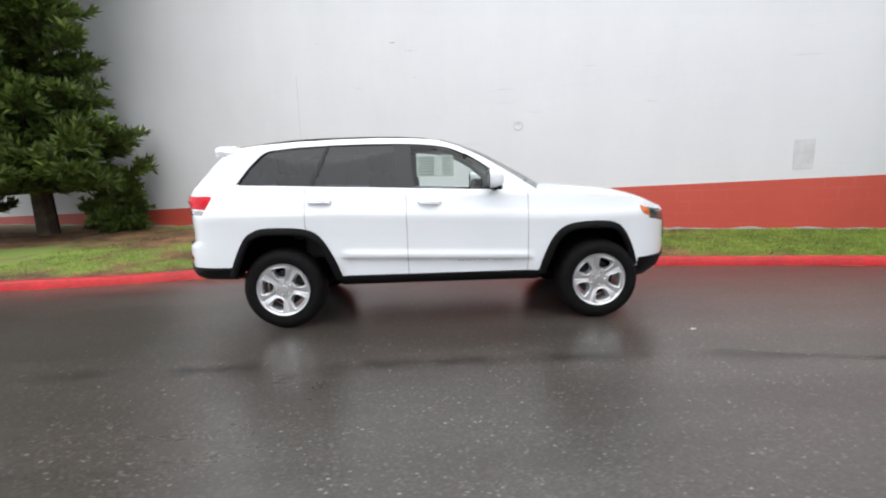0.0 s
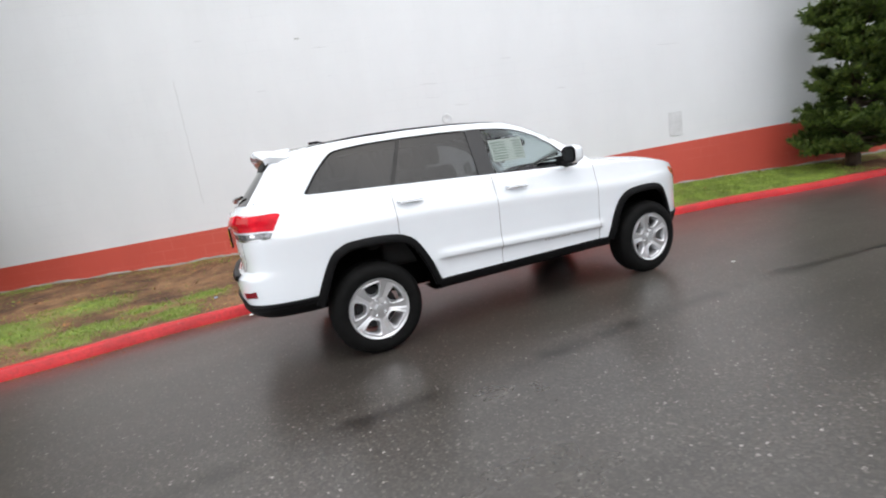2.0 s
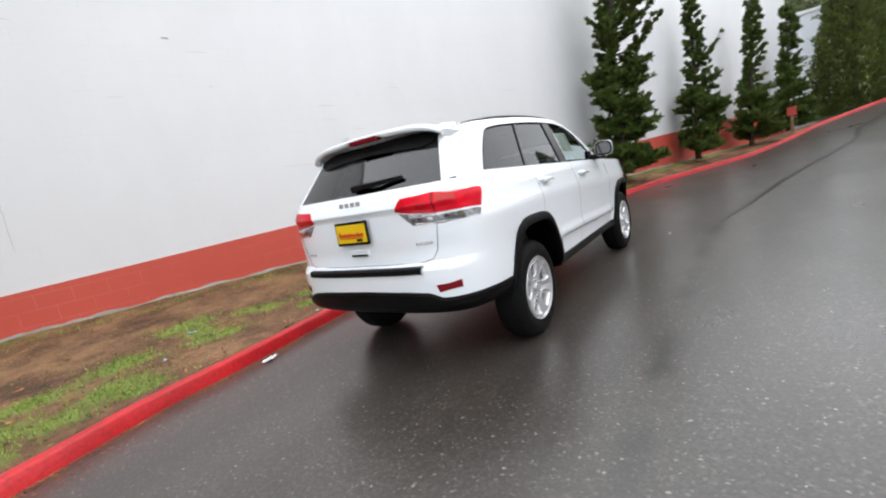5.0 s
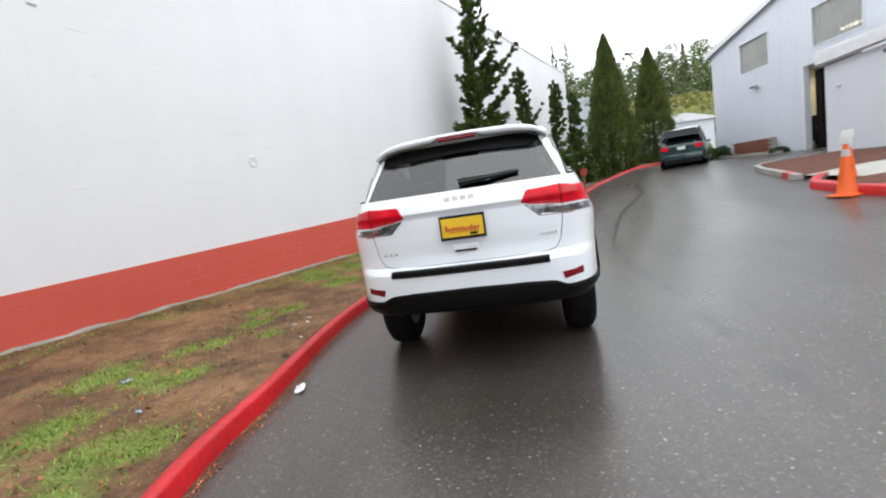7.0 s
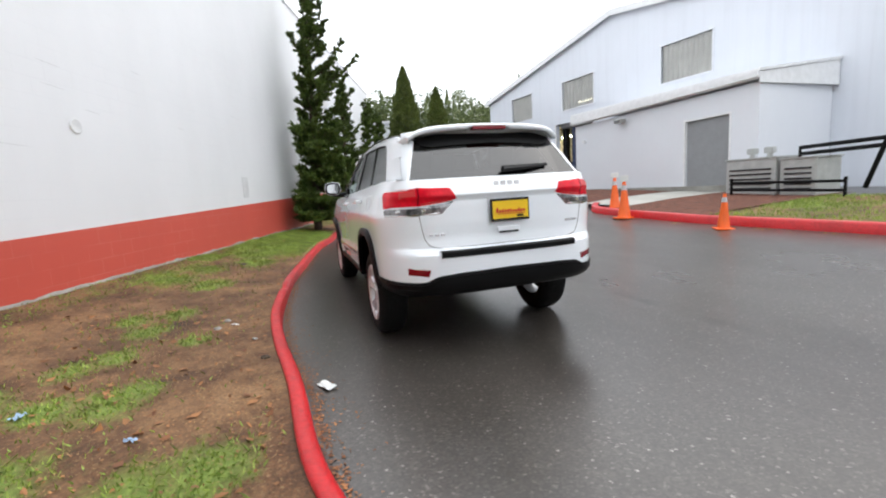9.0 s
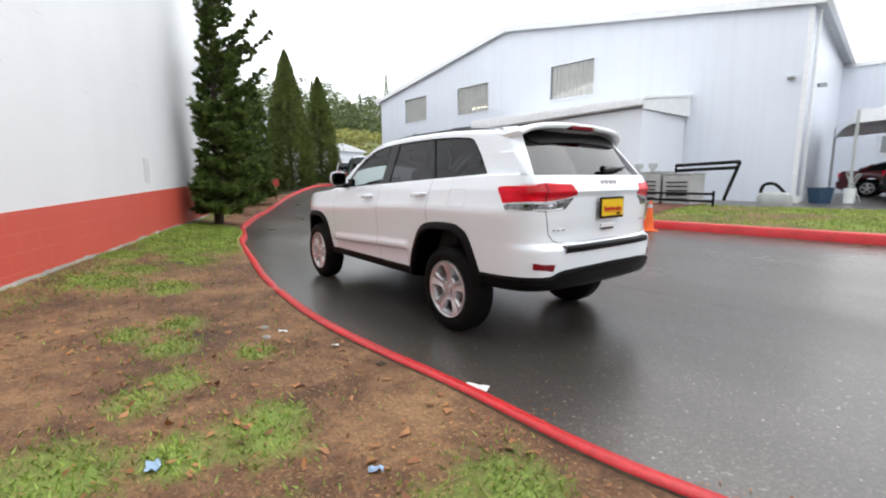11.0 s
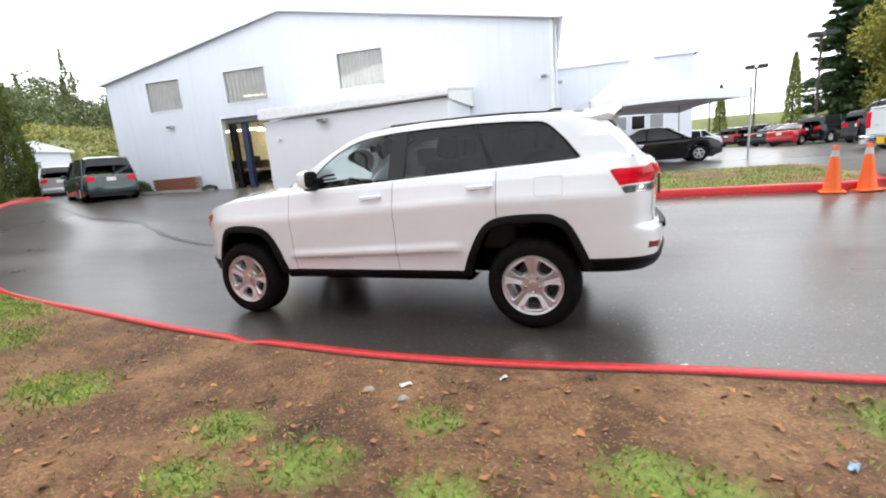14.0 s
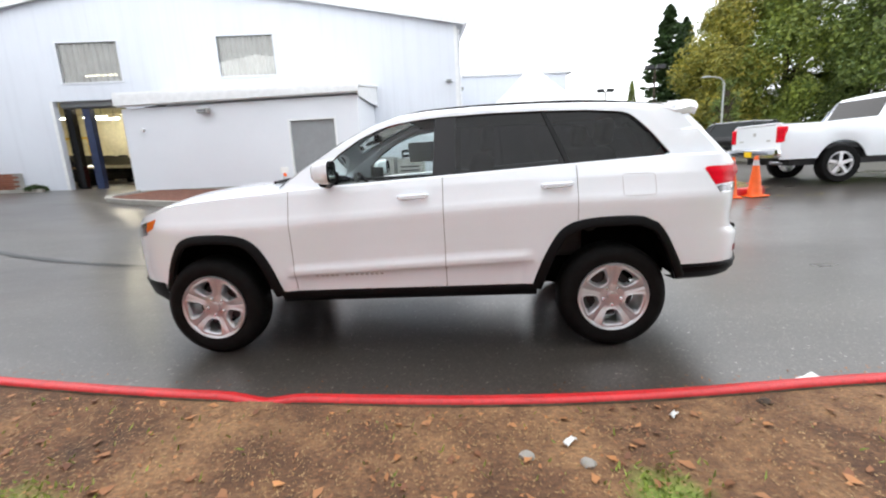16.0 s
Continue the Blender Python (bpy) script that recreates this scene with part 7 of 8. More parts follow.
    for sg in (1, -1):
        side = [(1.98, 1.29), (2.28, 1.80), (2.5, 1.855), (3.2, 1.88), (3.75, 1.83), (4.45, 1.29)]
        b2 = bmesh.new()
        b2.faces.new([b2.verts.new((x, sg * (0.945 - 0.16 * (z - 1.3) / 0.63), z)) for x, z in side])
        part("cab_side", b2, CAR_WHITE, t)
        for loop in ([(2.22, 1.36), (2.42, 1.76), (3.02, 1.81), (3.02, 1.36)], [(3.14, 1.36), (3.14, 1.81), (3.66, 1.77), (4.2, 1.36)]):
            b2 = bmesh.new()
            b2.faces.new([b2.verts.new((x, sg * (0.951 - 0.16 * (z - 1.3) / 0.63), z)) for x, z in loop])
            part("side_window", b2, GLOSS_BLACK, t)
        part("mirror", boxes((3.95, min(sg * 0.98, sg * 1.2), 1.32, 4.08, max(sg * 0.98, sg * 1.2), 1.58), bevel=0.03), CAR_WHITE, t)
        for x in (2.45, 3.45):
            part("door_handle", boxes((x, min(sg * 0.995, sg * 1.03), 1.18, x + 0.2, max(sg * 0.995, sg * 1.03), 1.215), bevel=0.01), CAR_WHITE, t)
    part("underside", boxes((0.3, -0.8, 0.40, 5.5, 0.8, 0.75)), DARK_METAL, t)
    part("exhaust", tube([(1.0, -0.6, 0.45), (0.0, -0.65, 0.48)], 0.04), CHROME, t)
    for h in hubs:
        for sg in (1, -1):
            tb = lathe([(-0.13, R * 0.6), (-0.13, R - 0.03), (-0.09, R), (0.09, R), (0.13, R - 0.03), (0.13, R * 0.66), (0.10, R * 0.62)], 32)
            wh = part("wheel", tb, RUBBER, t, "", True, 50)
            wh.matrix_basis = pose(h, sg * (Wd / 2 - 0.15), R, 0, 0, 0 if sg > 0 else 180)
            rb = lathe([(0.0, R * 0.63), (0.11, R * 0.64), (0.115, R * 0.58), (0.08, R * 0.54)], 28)
            for i in range(5):
                box(rb, -0.035, 0.06, 0.0, 0.035, 0.11, R * 0.6, m=pose(0, 0, 0, 0, 72 * i, 0))
            lathe([(0.06, 0.08), (0.115, 0.07), (0.12, 0.0)], 14, "y", rb)
            part("rim", rb, SILVER, wh, "polished five-spoke rim", True, 40)
    return t


pickup(pose(-7.25, -7.35, ground_z(-8.5, -7.3), 0, 0, 178))

# ---- event canopy over the black sedan ----
canopy = thing("canopy_tent", "white peaked canopy tent on thin metal poles", "tent", pose(-1.35, -13.05, 0.58, 0, 0, 196.5))
S, HE = 5.5, 2.25
rows = []
n = 24
for i in range(n + 1):
    r = []
    for j in range(n + 1):
        u, v = i / n, j / n
        d = max(abs(u - 0.5), abs(v - 0.5)) * 2
        q = math.hypot(u - 0.5, v - 0.5) * 2
        hgt = HE + 0.25 + 2.15 * (1 - min(1, 0.55 * d + 0.45 * min(1.0, q))) ** 1.55
        r.append((S * u, S * v, hgt))
    rows.append(r)
bm = grid(rows)
bm.transform(Matrix.Identity(4))
part("roof_cloth", bm, CANVAS, canopy, "white peaked roof cloth", True, 60)
edge = [(0, 0), (S, 0), (S, S), (0, S), (0, 0)]
for (x0, y0), (x1, y1) in zip(edge, edge[1:]):
    top, low = [], []
    for i in range(13):
        f = i / 12
        top.append((x0 + (x1 - x0) * f, y0 + (y1 - y0) * f, HE + 0.25 + 0.10 * 0))
        low.append((x0 + (x1 - x0) * f, y0 + (y1 - y0) * f, HE - 0.10 + 0.12 * math.sin(math.pi * f)))
    part("valance", grid([top, low]), CANVAS, canopy)
for x, y in edge[:4]:
    part("pole", tube([(x, y, 0), (x, y, HE + 0.25)], 0.035), AC_METAL, canopy, "thin aluminium pole")
    part("foot", boxes((x - 0.12, y - 0.12, 0.0, x + 0.12, y + 0.12, 0.02)), AC_METAL, canopy)

# ---- air units and yard clutter by the lean-to ----
for x0, x1, zt in ((1.75, 2.95, 1.48), (0.92, 1.66, 1.42)):
    u = thing("air_unit", "grey painted outdoor air unit on the mulch bed", "air conditioner", pose(0, 0, 0), "outdoor air units")
    g0 = ground_z(x0, -9.2)
    part("casing", boxes((x0, -9.62, g0 + 0.10, x1, -8.85, zt), bevel=0.02), AC_METAL, u)
    part("top", boxes((x0 - 0.02, -9.64, zt, x1 + 0.02, -8.83, zt + 0.03)), AC_METAL, u)
    part("plinth", boxes((x0 - 0.06, -9.66, g0 - 0.05, x1 + 0.06, -8.8, g0 + 0.10)), CONCRETE, u)
    for k in range(5):
        part("louvre", boxes((x0 + 0.10, -8.85, g0 + 0.25 + 0.11 * k, x1 - 0.10, -8.835, g0 + 0.29 + 0.11 * k)), DARK_METAL, u)
    part("side_louvre", boxes((x1, -9.5, g0 + 0.2, x1 + 0.012, -9.0, g0 + 0.75)), DARK_METAL, u)
for x in (2.2, 2.62):
    v = thing("vent_cap", "small grey vent cap on top of the air unit", "vent", pose(x, -9.3, 1.51))
    part("stem", lathe([(0, 0.06), (0.12, 0.06), (0.12, 0.0)], 12, "z"), AC_METAL, v)
    part("cap", boxes((-0.10, -0.08, 0.10, 0.10, 0.08, 0.24), bevel=0.02), AC_METAL, v)
rack = thing("pipe_rack", "black steel rack with pipes beside the air units", "rack")
for i, pts in enumerate(([(1.55, -9.3, 1.66), (0.02, -9.3, 1.70)], [(0.02, -9.3, 1.70), (0.30, -9.25, 0.75)], [(1.55, -9.3, 1.52), (0.10, -9.3, 1.56)], [(2.6, -8.6, 0.95), (0.3, -8.65, 0.92)], [(2.6, -8.6, 0.78), (0.3, -8.65, 0.74)], [(2.6, -8.6, 0.45), (2.6, -8.6, 1.05)], [(0.3, -8.65, 0.45), (0.3, -8.65, 1.0)], [(1.55, -9.3, 0.5), (1.55, -9.3, 1.68)])):
    part("bar", tube(pts, 0.045 if i < 3 else 0.03, 6), BLACK_PLASTIC, rack)
motor = thing("compressor", "small grey compressor with black hose on the mulch", "compressor", pose(-0.55, -10.0, ground_z(-0.5, -10)))
part("tank", boxes((-0.35, -0.2, 0.0, 0.35, 0.2, 0.42), bevel=0.12), AC_METAL, motor, "", True)
part("hose", tube(spline([(-0.2, 0, 0.4), (0.0, 0.05, 0.62), (0.25, 0, 0.60), (0.3, 0, 0.4)], 0.08), 0.04), BLACK_PLASTIC, motor)
BIN_BLUE = plain("dark_blue_plastic", (0.015, 0.05, 0.10), 0.4, vary=0.15)
bin_t = thing("storage_bin", "dark blue plastic bin by the workshop corner", "bin", pose(-0.75, -13.0, ground_z(-0.7, -13), 0, 0, 8))
part("tub", lathe([(0.0, 0.0), (0.0, 0.24), (0.42, 0.30), (0.44, 0.32), (0.44, 0.28), (0.05, 0.22)], 4, "z"), BIN_BLUE, bin_t)
for k, (x, y, h) in enumerate(((-1.35, -13.1, 0.42), (-0.25, -12.7, 0.20), (0.3, -12.6, 0.16))):
    bk = thing("bucket", "pale plastic bucket by the workshop corner", "bucket", gz(x, y), "buckets")
    part("pail", lathe([(0.0, 0.0), (0.0, 0.11), (h, 0.14), (h, 0.125), (0.02, 0.10)], 16, "z"), PAPER, bk, "", True)
chair = thing("folding_chair", "folded white metal chair under the canopy", "chair", gz(-1.25, -13.9))
for pts in ([(-0.2, 0, 0), (0.1, 0, 0.85)], [(0.2, 0, 0), (-0.15, 0, 0.8)], [(-0.2, 0.4, 0), (0.1, 0.4, 0.85)], [(0.2, 0.4, 0), (-0.15, 0.4, 0.8)], [(0.1, 0, 0.85), (0.1, 0.4, 0.85)], [(-0.15, 0, 0.8), (-0.15, 0.4, 0.8)], [(0, 0, 0.45), (0, 0.4, 0.45)]):
    part("tube", tube(pts, 0.018, 6), AC_METAL, chair)
wall_lamp(pose(-0.02, -14.6, 4.1, 0, 0, 97), "small grey floodlight on the workshop's side wall", 0.8)
wall_lamp(FAC_M @ pose(0.35, 0.003, 4.2), "small grey lamp near the workshop corner", 0.6)

# brick planter and plants beside the garage door
planter = thing("brick_planter", "low red brick planter at the workshop's foot", "planter", FAC_M)
random.seed(12)
for course in range(8):
    for k in range(11):
        x = 15.95 + 0.215 * k + (0.1 if course % 2 else 0.0)
        z = 1.0 + 0.078 * course
        bk = part("brick", boxes((x, 0.28, z, x + 0.205, 0.40, z + 0.068)), BRICK, planter)
part("mortar_core", boxes((15.97, 0.05, 0.8, 18.35, 0.375, 1.62)), CONCRETE, planter)
part("soil", boxes((15.97, 0.06, 1.62, 18.35, 0.37, 1.635)), MULCH, planter)


def shrub(m, r, h, seed, label, mat=None, n=1500, leaf=0.10):
    random.seed(seed)
    t = thing("shrub", label, "shrub", m, "small shrubs")
    q = []
    for _ in range(n):
        d = rnd_dir(0.3)
        k = random.uniform(0.5, 1.0)
        q.append((Vector((d.x * r * k, d.y * r * k, abs(d.z) * h * k + 0.05)), (d + rnd_dir() * 0.6).normalized() * leaf, d.cross(rnd_dir()).normalized() * leaf * 0.45))
    blades(q, "foliage", mat or CEDAR, t)
    return t


shrub(FAC_M @ pose(18.8, 0.7, 1.0), 0.5, 0.6, 51, "dark low shrub beside the brick planter")
shrub(FAC_M @ pose(19.7, 0.9, 1.05), 0.55, 0.7, 52, "low green shrub beside the brick planter", BROADLEAF)
shrub(FAC_M @ pose(15.3, 0.45, 0.95), 0.35, 0.2, 53, "low dark plants by the garage door")
kl = spline([(20.6, -9.4, 0), (18.5, -9.85, 0), (16.5, -10.3, 0), (14.6, -10.7, 0)], 0.4)
link("kerb_planter", sweep([(p.x, p.y, ground_z(p.x, p.y) - 0.05) for p in kl], [(-0.07, 0), (-0.065, 0.16), (0.065, 0.16), (0.07, 0)]), CONCRETE, None, "bare concrete kerb before the workshop bed", True, "structure", angle=50)

# signs and wood at the road's end
sp = thing("sign_post", "small faded red sign on a wooden post", "sign", pose(19.3, -3.75, 0.35))
part("post", boxes((-0.05, -0.05, 0, 0.05, 0.05, 1.15)), WOOD, sp)
part("board", boxes((-0.08, -0.16, 0.85, -0.052, 0.16, 1.20)), SIGN_RED, sp)
wd = thing("timber_stack", "small stack of pale timber by the cedars", "timber", pose(23.7, -8.0, 0.85, 0, 0, 20))
for k in range(4):
    part("plank", boxes((-0.15, -0.55, 0.13 * k, 0.15, 0.55, 0.13 * k + 0.10)), WOOD, wd)

# round cover, patch and marks on the long wall
COVER = plain("painted_cover", (0.70, 0.71, 0.72), 0.5, vary=0.08)
PATCH = plain("grey_paint_patch", (0.67, 0.675, 0.69), 0.6, vary=0.1)
cv = thing("wall_cover", "small round painted cover plate on the white wall", "cover plate", pose(1.645, 4.0, 2.32, 0, 0, WDIR))
part("disc", lathe([(0.0, 0.0), (-0.012, 0.085), (0.0, 0.10), (0.02, 0.10)], 24), COVER, cv, "", True)
link("wall_patch", boxes((0, -0.004, 0, 0.29, 0.003, 0.48)), PATCH, None, "grey repainted rectangle on the white wall", False, "structure").matrix_basis = pose(6.0, 2.548, 1.32, 0, 0, WDIR)
link("wall_chip", boxes((0, -0.004, 0, 0.09, 0.003, 0.02)), AC_METAL, None, "small bare chip in the wall paint", False, "structure").matrix_basis = pose(-0.86, 4.83, 4.13, 0, 4, WDIR)

# hairline crack, scraped spots and an old outline on the white wall
CRACK = plain("hairline_crack", (0.50, 0.505, 0.51), 0.8, vary=0.2)
SCRAPE = plain("scraped_paint", (0.64, 0.645, 0.655), 0.7, vary=0.15, scale=20)


def wall_mark(name, mat, label, x, z, w, h, turn=0.0, seed=0):
    """A thin uneven patch lying on the long wall's face."""
    rows = []
    for i in range(13):
        f = i / 12
        a = h * (0.5 + 0.45 * noise.noise((f * 5 + seed, seed, 0))) * (0.25 + math.sin(math.pi * f)) / 1.25
        rows.append([(w * (f - 0.5), 0, -a), (w * (f - 0.5), 0, a)])
    ob = link(name, grid(rows), mat, None, label, False, "structure")
    ob.matrix_basis = pose(x, wall_y(x) + 0.003, z, 0, turn, WDIR)


path = [(-3.06 + 0.03 * noise.noise((k * 0.7, 3, 0)), 3.7 - 2.3 * k / 40) for k in range(41)]
cr = grid([[(x - 0.0028, wall_y(x) + 0.002, z), (x + 0.0028, wall_y(x) + 0.002, z)] for x, z in path])
link("wall_crack", cr, CRACK, None, "hairline crack running down the white wall", False, "structure")
for k, (x, z, w, h, turn) in enumerate(((-2.49, 4.31, 0.16, 0.010, 4), (-0.45, 3.94, 0.30, 0.012, 2), (-0.37, 3.41, 0.07, 0.012, 0), (1.4, 3.02, 0.36, 0.010, 3), (1.4, 2.76, 0.36, 0.008, 3), (1.95, 2.55, 0.30, 0.010, 5),
                                        (6.05, 3.15, 0.5, 0.010, 2), (0.7, 2.01, 0.62, 0.008, 2), (-1.6, 3.3, 0.22, 0.010, 3), (2.9, 3.3, 0.25, 0.010, 2), (3.9, 2.6, 0.2, 0.012, 4))):
    wall_mark("wall_scrape", SCRAPE, "shallow scrape in the white wall paint", x, z, w, h, turn, k + 1)

# ---- litter and loose bits ----
LITTER_BLUE = plain("pale_blue_paper", (0.35, 0.5, 0.7), 0.5, vary=0.2)


def scrap(name, x, y, z, w, d, mat, label, seed):
    random.seed(seed)
    t = thing(name, label, "litter", pose(x, y, z, 0, 0, random.uniform(0, 180)), "litter")
    rows = [[(w * (i / 4 - 0.5), d * (j / 4 - 0.5), 0.006 + 0.02 * random.random()) for i in range(5)] for j in range(5)]
    part("sheet", grid(rows), mat, t, "", True)


scrap("paper_scrap", -2.43, 1.40, 0.0, 0.15, 0.07, PAPER, "crumpled white and blue paper on the asphalt by the kerb", 1)
scrap("paper_scrap", -2.31, 3.07, verge_z(-2.31, 3.07), 0.075, 0.055, LITTER_BLUE, "crumpled pale blue paper on the earth", 2)
scrap("paper_scrap", -0.90, 2.11, verge_z(-0.9, 2.11), 0.07, 0.03, PAPER, "white paper scrap on the earth", 3)
scrap("paper_scrap", -1.44, 1.9, verge_z(-1.44, 1.9), 0.05, 0.03, PAPER, "small white scrap near the kerb", 4)
scrap("paper_scrap", 0.463, -3.18, 0.04, 0.06, 0.04, PAPER, "small white scrap on wet asphalt", 5)
scrap("paper_scrap", 2.12, -1.30, 0.0, 0.035, 0.025, PAPER, "tiny white scrap on wet asphalt", 6)
scrap("paper_scrap", -2.9, 2.35, verge_z(-2.9, 2.35), 0.06, 0.03, LITTER_BLUE, "pale scrap on the grass", 7)
scrap("bark_chunk", 2.97, 2.42, verge_z(2.97, 2.42), 0.22, 0.12, BARK, "dark lump of bark on the grass", 8)
for i, (x, y) in enumerate(((-1.93, 1.79), (-0.7, 2.2), (-0.95, 2.25))):
    st = thing("stone", "small dark stone lying on the earth", "stone", pose(x, y, verge_z(x, y)), "stones")
    b2 = bmesh.new()
    bmesh.ops.create_icosphere(b2, subdivisions=2, radius=0.035)
    for v in b2.verts:
        v.co *= 1 + 0.3 * noise.noise(v.co * 30 + Vector((i, 0, 0)))
        v.co.z *= 0.6
    part("rock", b2, CONCRETE if i else BARK, st, "", True)

# leaves, needles and grass
random.seed(21)
LEAF_BROWN = leaf_mat("dead_leaves", (0.16, 0.055, 0.022), (0.50, 0.22, 0.085), 3)
q = []
for _ in range(5000):
    x = random.uniform(-6, 6)
    k, w = kerb_y(x) + 0.09, wall_y(x) - 0.05
    y = k + (w - k) * random.random() ** 1.3
    d = Vector((random.uniform(-1, 1), random.uniform(-1, 1), random.uniform(-0.3, 0.3))).normalized()
    s = random.uniform(0.006, 0.018) if random.random() < 0.90 else random.uniform(0.022, 0.045)
    q.append((Vector((x, y, verge_z(x, y) + 0.012)), d * s * 1.5, d.cross(Vector((random.uniform(-0.4, 0.4), random.uniform(-0.4, 0.4), 1))).normalized() * s))
for _ in range(4200):
    x = random.uniform(-7, 6)
    y = kerb_y(x) - 0.075 - abs(random.gauss(0, 0.045)) - (0.25 * random.random() if random.random() < 0.12 else 0.0)
    d = Vector((random.uniform(-1, 1), random.uniform(-1, 1), 0.1)).normalized()
    s = random.uniform(0.006, 0.015)
    q.append((Vector((x, y, ground_z(x, y) + 0.006)), d * s * 1.8, d.cross(Vector((0.1, 0, 1))).normalized() * s))
for _ in range(150):
    if random.random() < 0.55:
        x, y = random.gauss(-1.35, 0.8), random.gauss(2.95, 0.35)
    else:
        x = random.uniform(-5.5, 4.5)
        y = kerb_y(x) + 0.15 + (wall_y(x) - kerb_y(x) - 0.3) * random.random()
    if not kerb_y(x) + 0.1 < y < wall_y(x) - 0.1:
        continue
    d = Vector((random.uniform(-1, 1), random.uniform(-1, 1), random.uniform(-0.2, 0.3))).normalized()
    s = random.uniform(0.020, 0.046)
    q.append((Vector((x, y, verge_z(x, y) + 0.014)), d * s * 1.5, d.cross(Vector((random.uniform(-0.5, 0.5), random.uniform(-0.5, 0.5), 1))).normalized() * s * 0.8))
leaves = thing("leaf_litter", "fallen brown leaves and needles on the verge and gutter", "leaves", kind="stuff")
blades(q, "leaves", LEAF_BROWN, leaves)
STRAW = leaf_mat("dry_straw", (0.22, 0.12, 0.05), (0.47, 0.30, 0.145), 3)
q = []
for _ in range(48000):
    x = random.uniform(-5.5, 5)
    k, w = kerb_y(x) + 0.08, wall_y(x)
    y = k + (w - k) * random.random()
    d = Vector((random.uniform(-1, 1), random.uniform(-1, 1), random.uniform(-0.1, 0.25))).normalized()
    s = random.uniform(0.007, 0.024)
    q.append((Vector((x, y, verge_z(x, y) + 0.008)), d * s, d.cross(Vector((0, 0, 1))).normalized() * random.uniform(0.003, 0.007)))
straw = thing("dry_straw", "dry straw and needles scattered on the earth", "straw", kind="stuff")
blades(q, "stalks", STRAW, straw)
q = []
tries = 0
while len(q) < 60000 and tries < 500000:
    tries += 1
    x = random.uniform(-7, 9)
    k, w = kerb_y(x) + 0.08, wall_y(x)
    y = k + (w - k) * random.random()
    if grass_amount(x, y) + random.gauss(0, 0.27) < 0.62:
        continue
    h = random.uniform(0.018, 0.05)
    d = Vector((random.uniform(-1, 1), random.uniform(-1, 1), 0.9)).normalized()
    q.append((Vector((x, y, verge_z(x, y) + h * 0.3)), d * h, d.cross(rnd_dir()).normalized() * 0.009))
turf = thing("grass_tufts", "short green grass tufts on the verge", "grass", kind="stuff")
blades(q, "blades", GRASS_LEAF, turf)
q = []
for _ in range(20000):
    x, y = random.uniform(-6.3, 0.75), random.uniform(-9.1, -5.65)
    h = random.uniform(0.03, 0.07)
    d = Vector((random.uniform(-0.5, 0.5), random.uniform(-0.5, 0.5), 1)).normalized()
    if 0.46 + 0.5 * noise.noise((x * 0.6, y * 0.9, 2)) + random.gauss(0, 0.2) > 0.42:
        q.append((Vector((x, y, ground_z(x, y) + 0.12 + h * 0.4)), d * h, d.cross(rnd_dir()).normalized() * 0.012))
turf2 = thing("strip_grass", "mown grass on the kerbed strip", "grass", kind="stuff")
blades(q, "blades", GRASS_LEAF, turf2)
q = []
for _ in range(110):
    x = random.gauss(-3, 2.6)
    y = -5.32 + abs(random.gauss(0, 0.07))
    d = Vector((random.uniform(-1, 1), random.uniform(-1, 1), 0.1)).normalized()
    s = random.uniform(0.03, 0.07)
    q.append((Vector((x, y, ground_z(x, y) + 0.008)), d * s, d.cross(Vector((0.1, 0, 1))).normalized() * s * 0.7))
yel = thing("yellow_leaves", "wet yellow leaves along the south kerb", "leaves", kind="stuff")
blades(q, "leaves", leaf_mat("yellow_leaf", (0.45, 0.36, 0.08), (0.7, 0.6, 0.2), 3), yel)


# ---- background: hillside, woods, yard trees, lamps, bus ----
HILL = plain("rough_hill_grass", (0.17, 0.19, 0.06), 0.9, vary=0.35, scale=0.15, fine=2.0, relief=0.1)


def hill_z(x, y):
    r = max(0.0, x - 38 + 0.2 * (y + 15))
    return 0.6 + 21.0 * (1 - math.exp(-r / 60)) + 1.2 * noise.noise((x * 0.05, y * 0.05, 3))


link("hillside_east", grid([[(float(x), float(y), hill_z(float(x), float(y)) - (2 if x < 39 else 0)) for y in np.linspace(-150, 60, 60)] for x in np.linspace(36, 190, 50)]), HILL, None, "rough yellow-green hillside beyond the road's end", True, "structure")
random.seed(33)
q = []
for _ in range(300):
    x, y = random.uniform(108, 175), random.uniform(-125, 20)
    conif = random.random() < 0.12
    h = random.uniform(12, 21) if conif else random.uniform(8, 15)
    z = hill_z(x, y)
    w = h * (0.16 if conif else 0.42)
    for _ in range(420):
        f = random.random()
        r = w * ((1 - f) if conif else math.sin(math.pi * min(1, 0.15 + 0.85 * f)) ** 0.6) * random.uniform(0.4, 1)
        a = random.uniform(0, 6.283)
        c = Vector((x + r * math.cos(a), y + r * math.sin(a), z + h * (0.1 + 0.9 * f)))
        d = rnd_dir(0.2)
        q.append((c, d * random.uniform(0.4, 0.8), d.cross(rnd_dir()).normalized() * random.uniform(0.3, 0.55)))
woods = thing("far_woods", "mixed woods on the far hillside", "woods", kind="stuff")
blades(q, "crowns", WOODS, woods)
q = []
for _ in range(700):
    x, y = random.uniform(42, 98), random.uniform(-75, 5)
    z, r0 = hill_z(x, y), random.uniform(0.7, 1.8)
    for _ in range(80):
        d = rnd_dir(0.3)
        q.append((Vector((x, y, z)) + Vector((d.x * r0, d.y * r0, abs(d.z) * r0)), rnd_dir() * 0.42, rnd_dir() * 0.28))
bush = thing("hillside_scrub", "yellow-green scrub on the hillside", "scrub", kind="stuff")
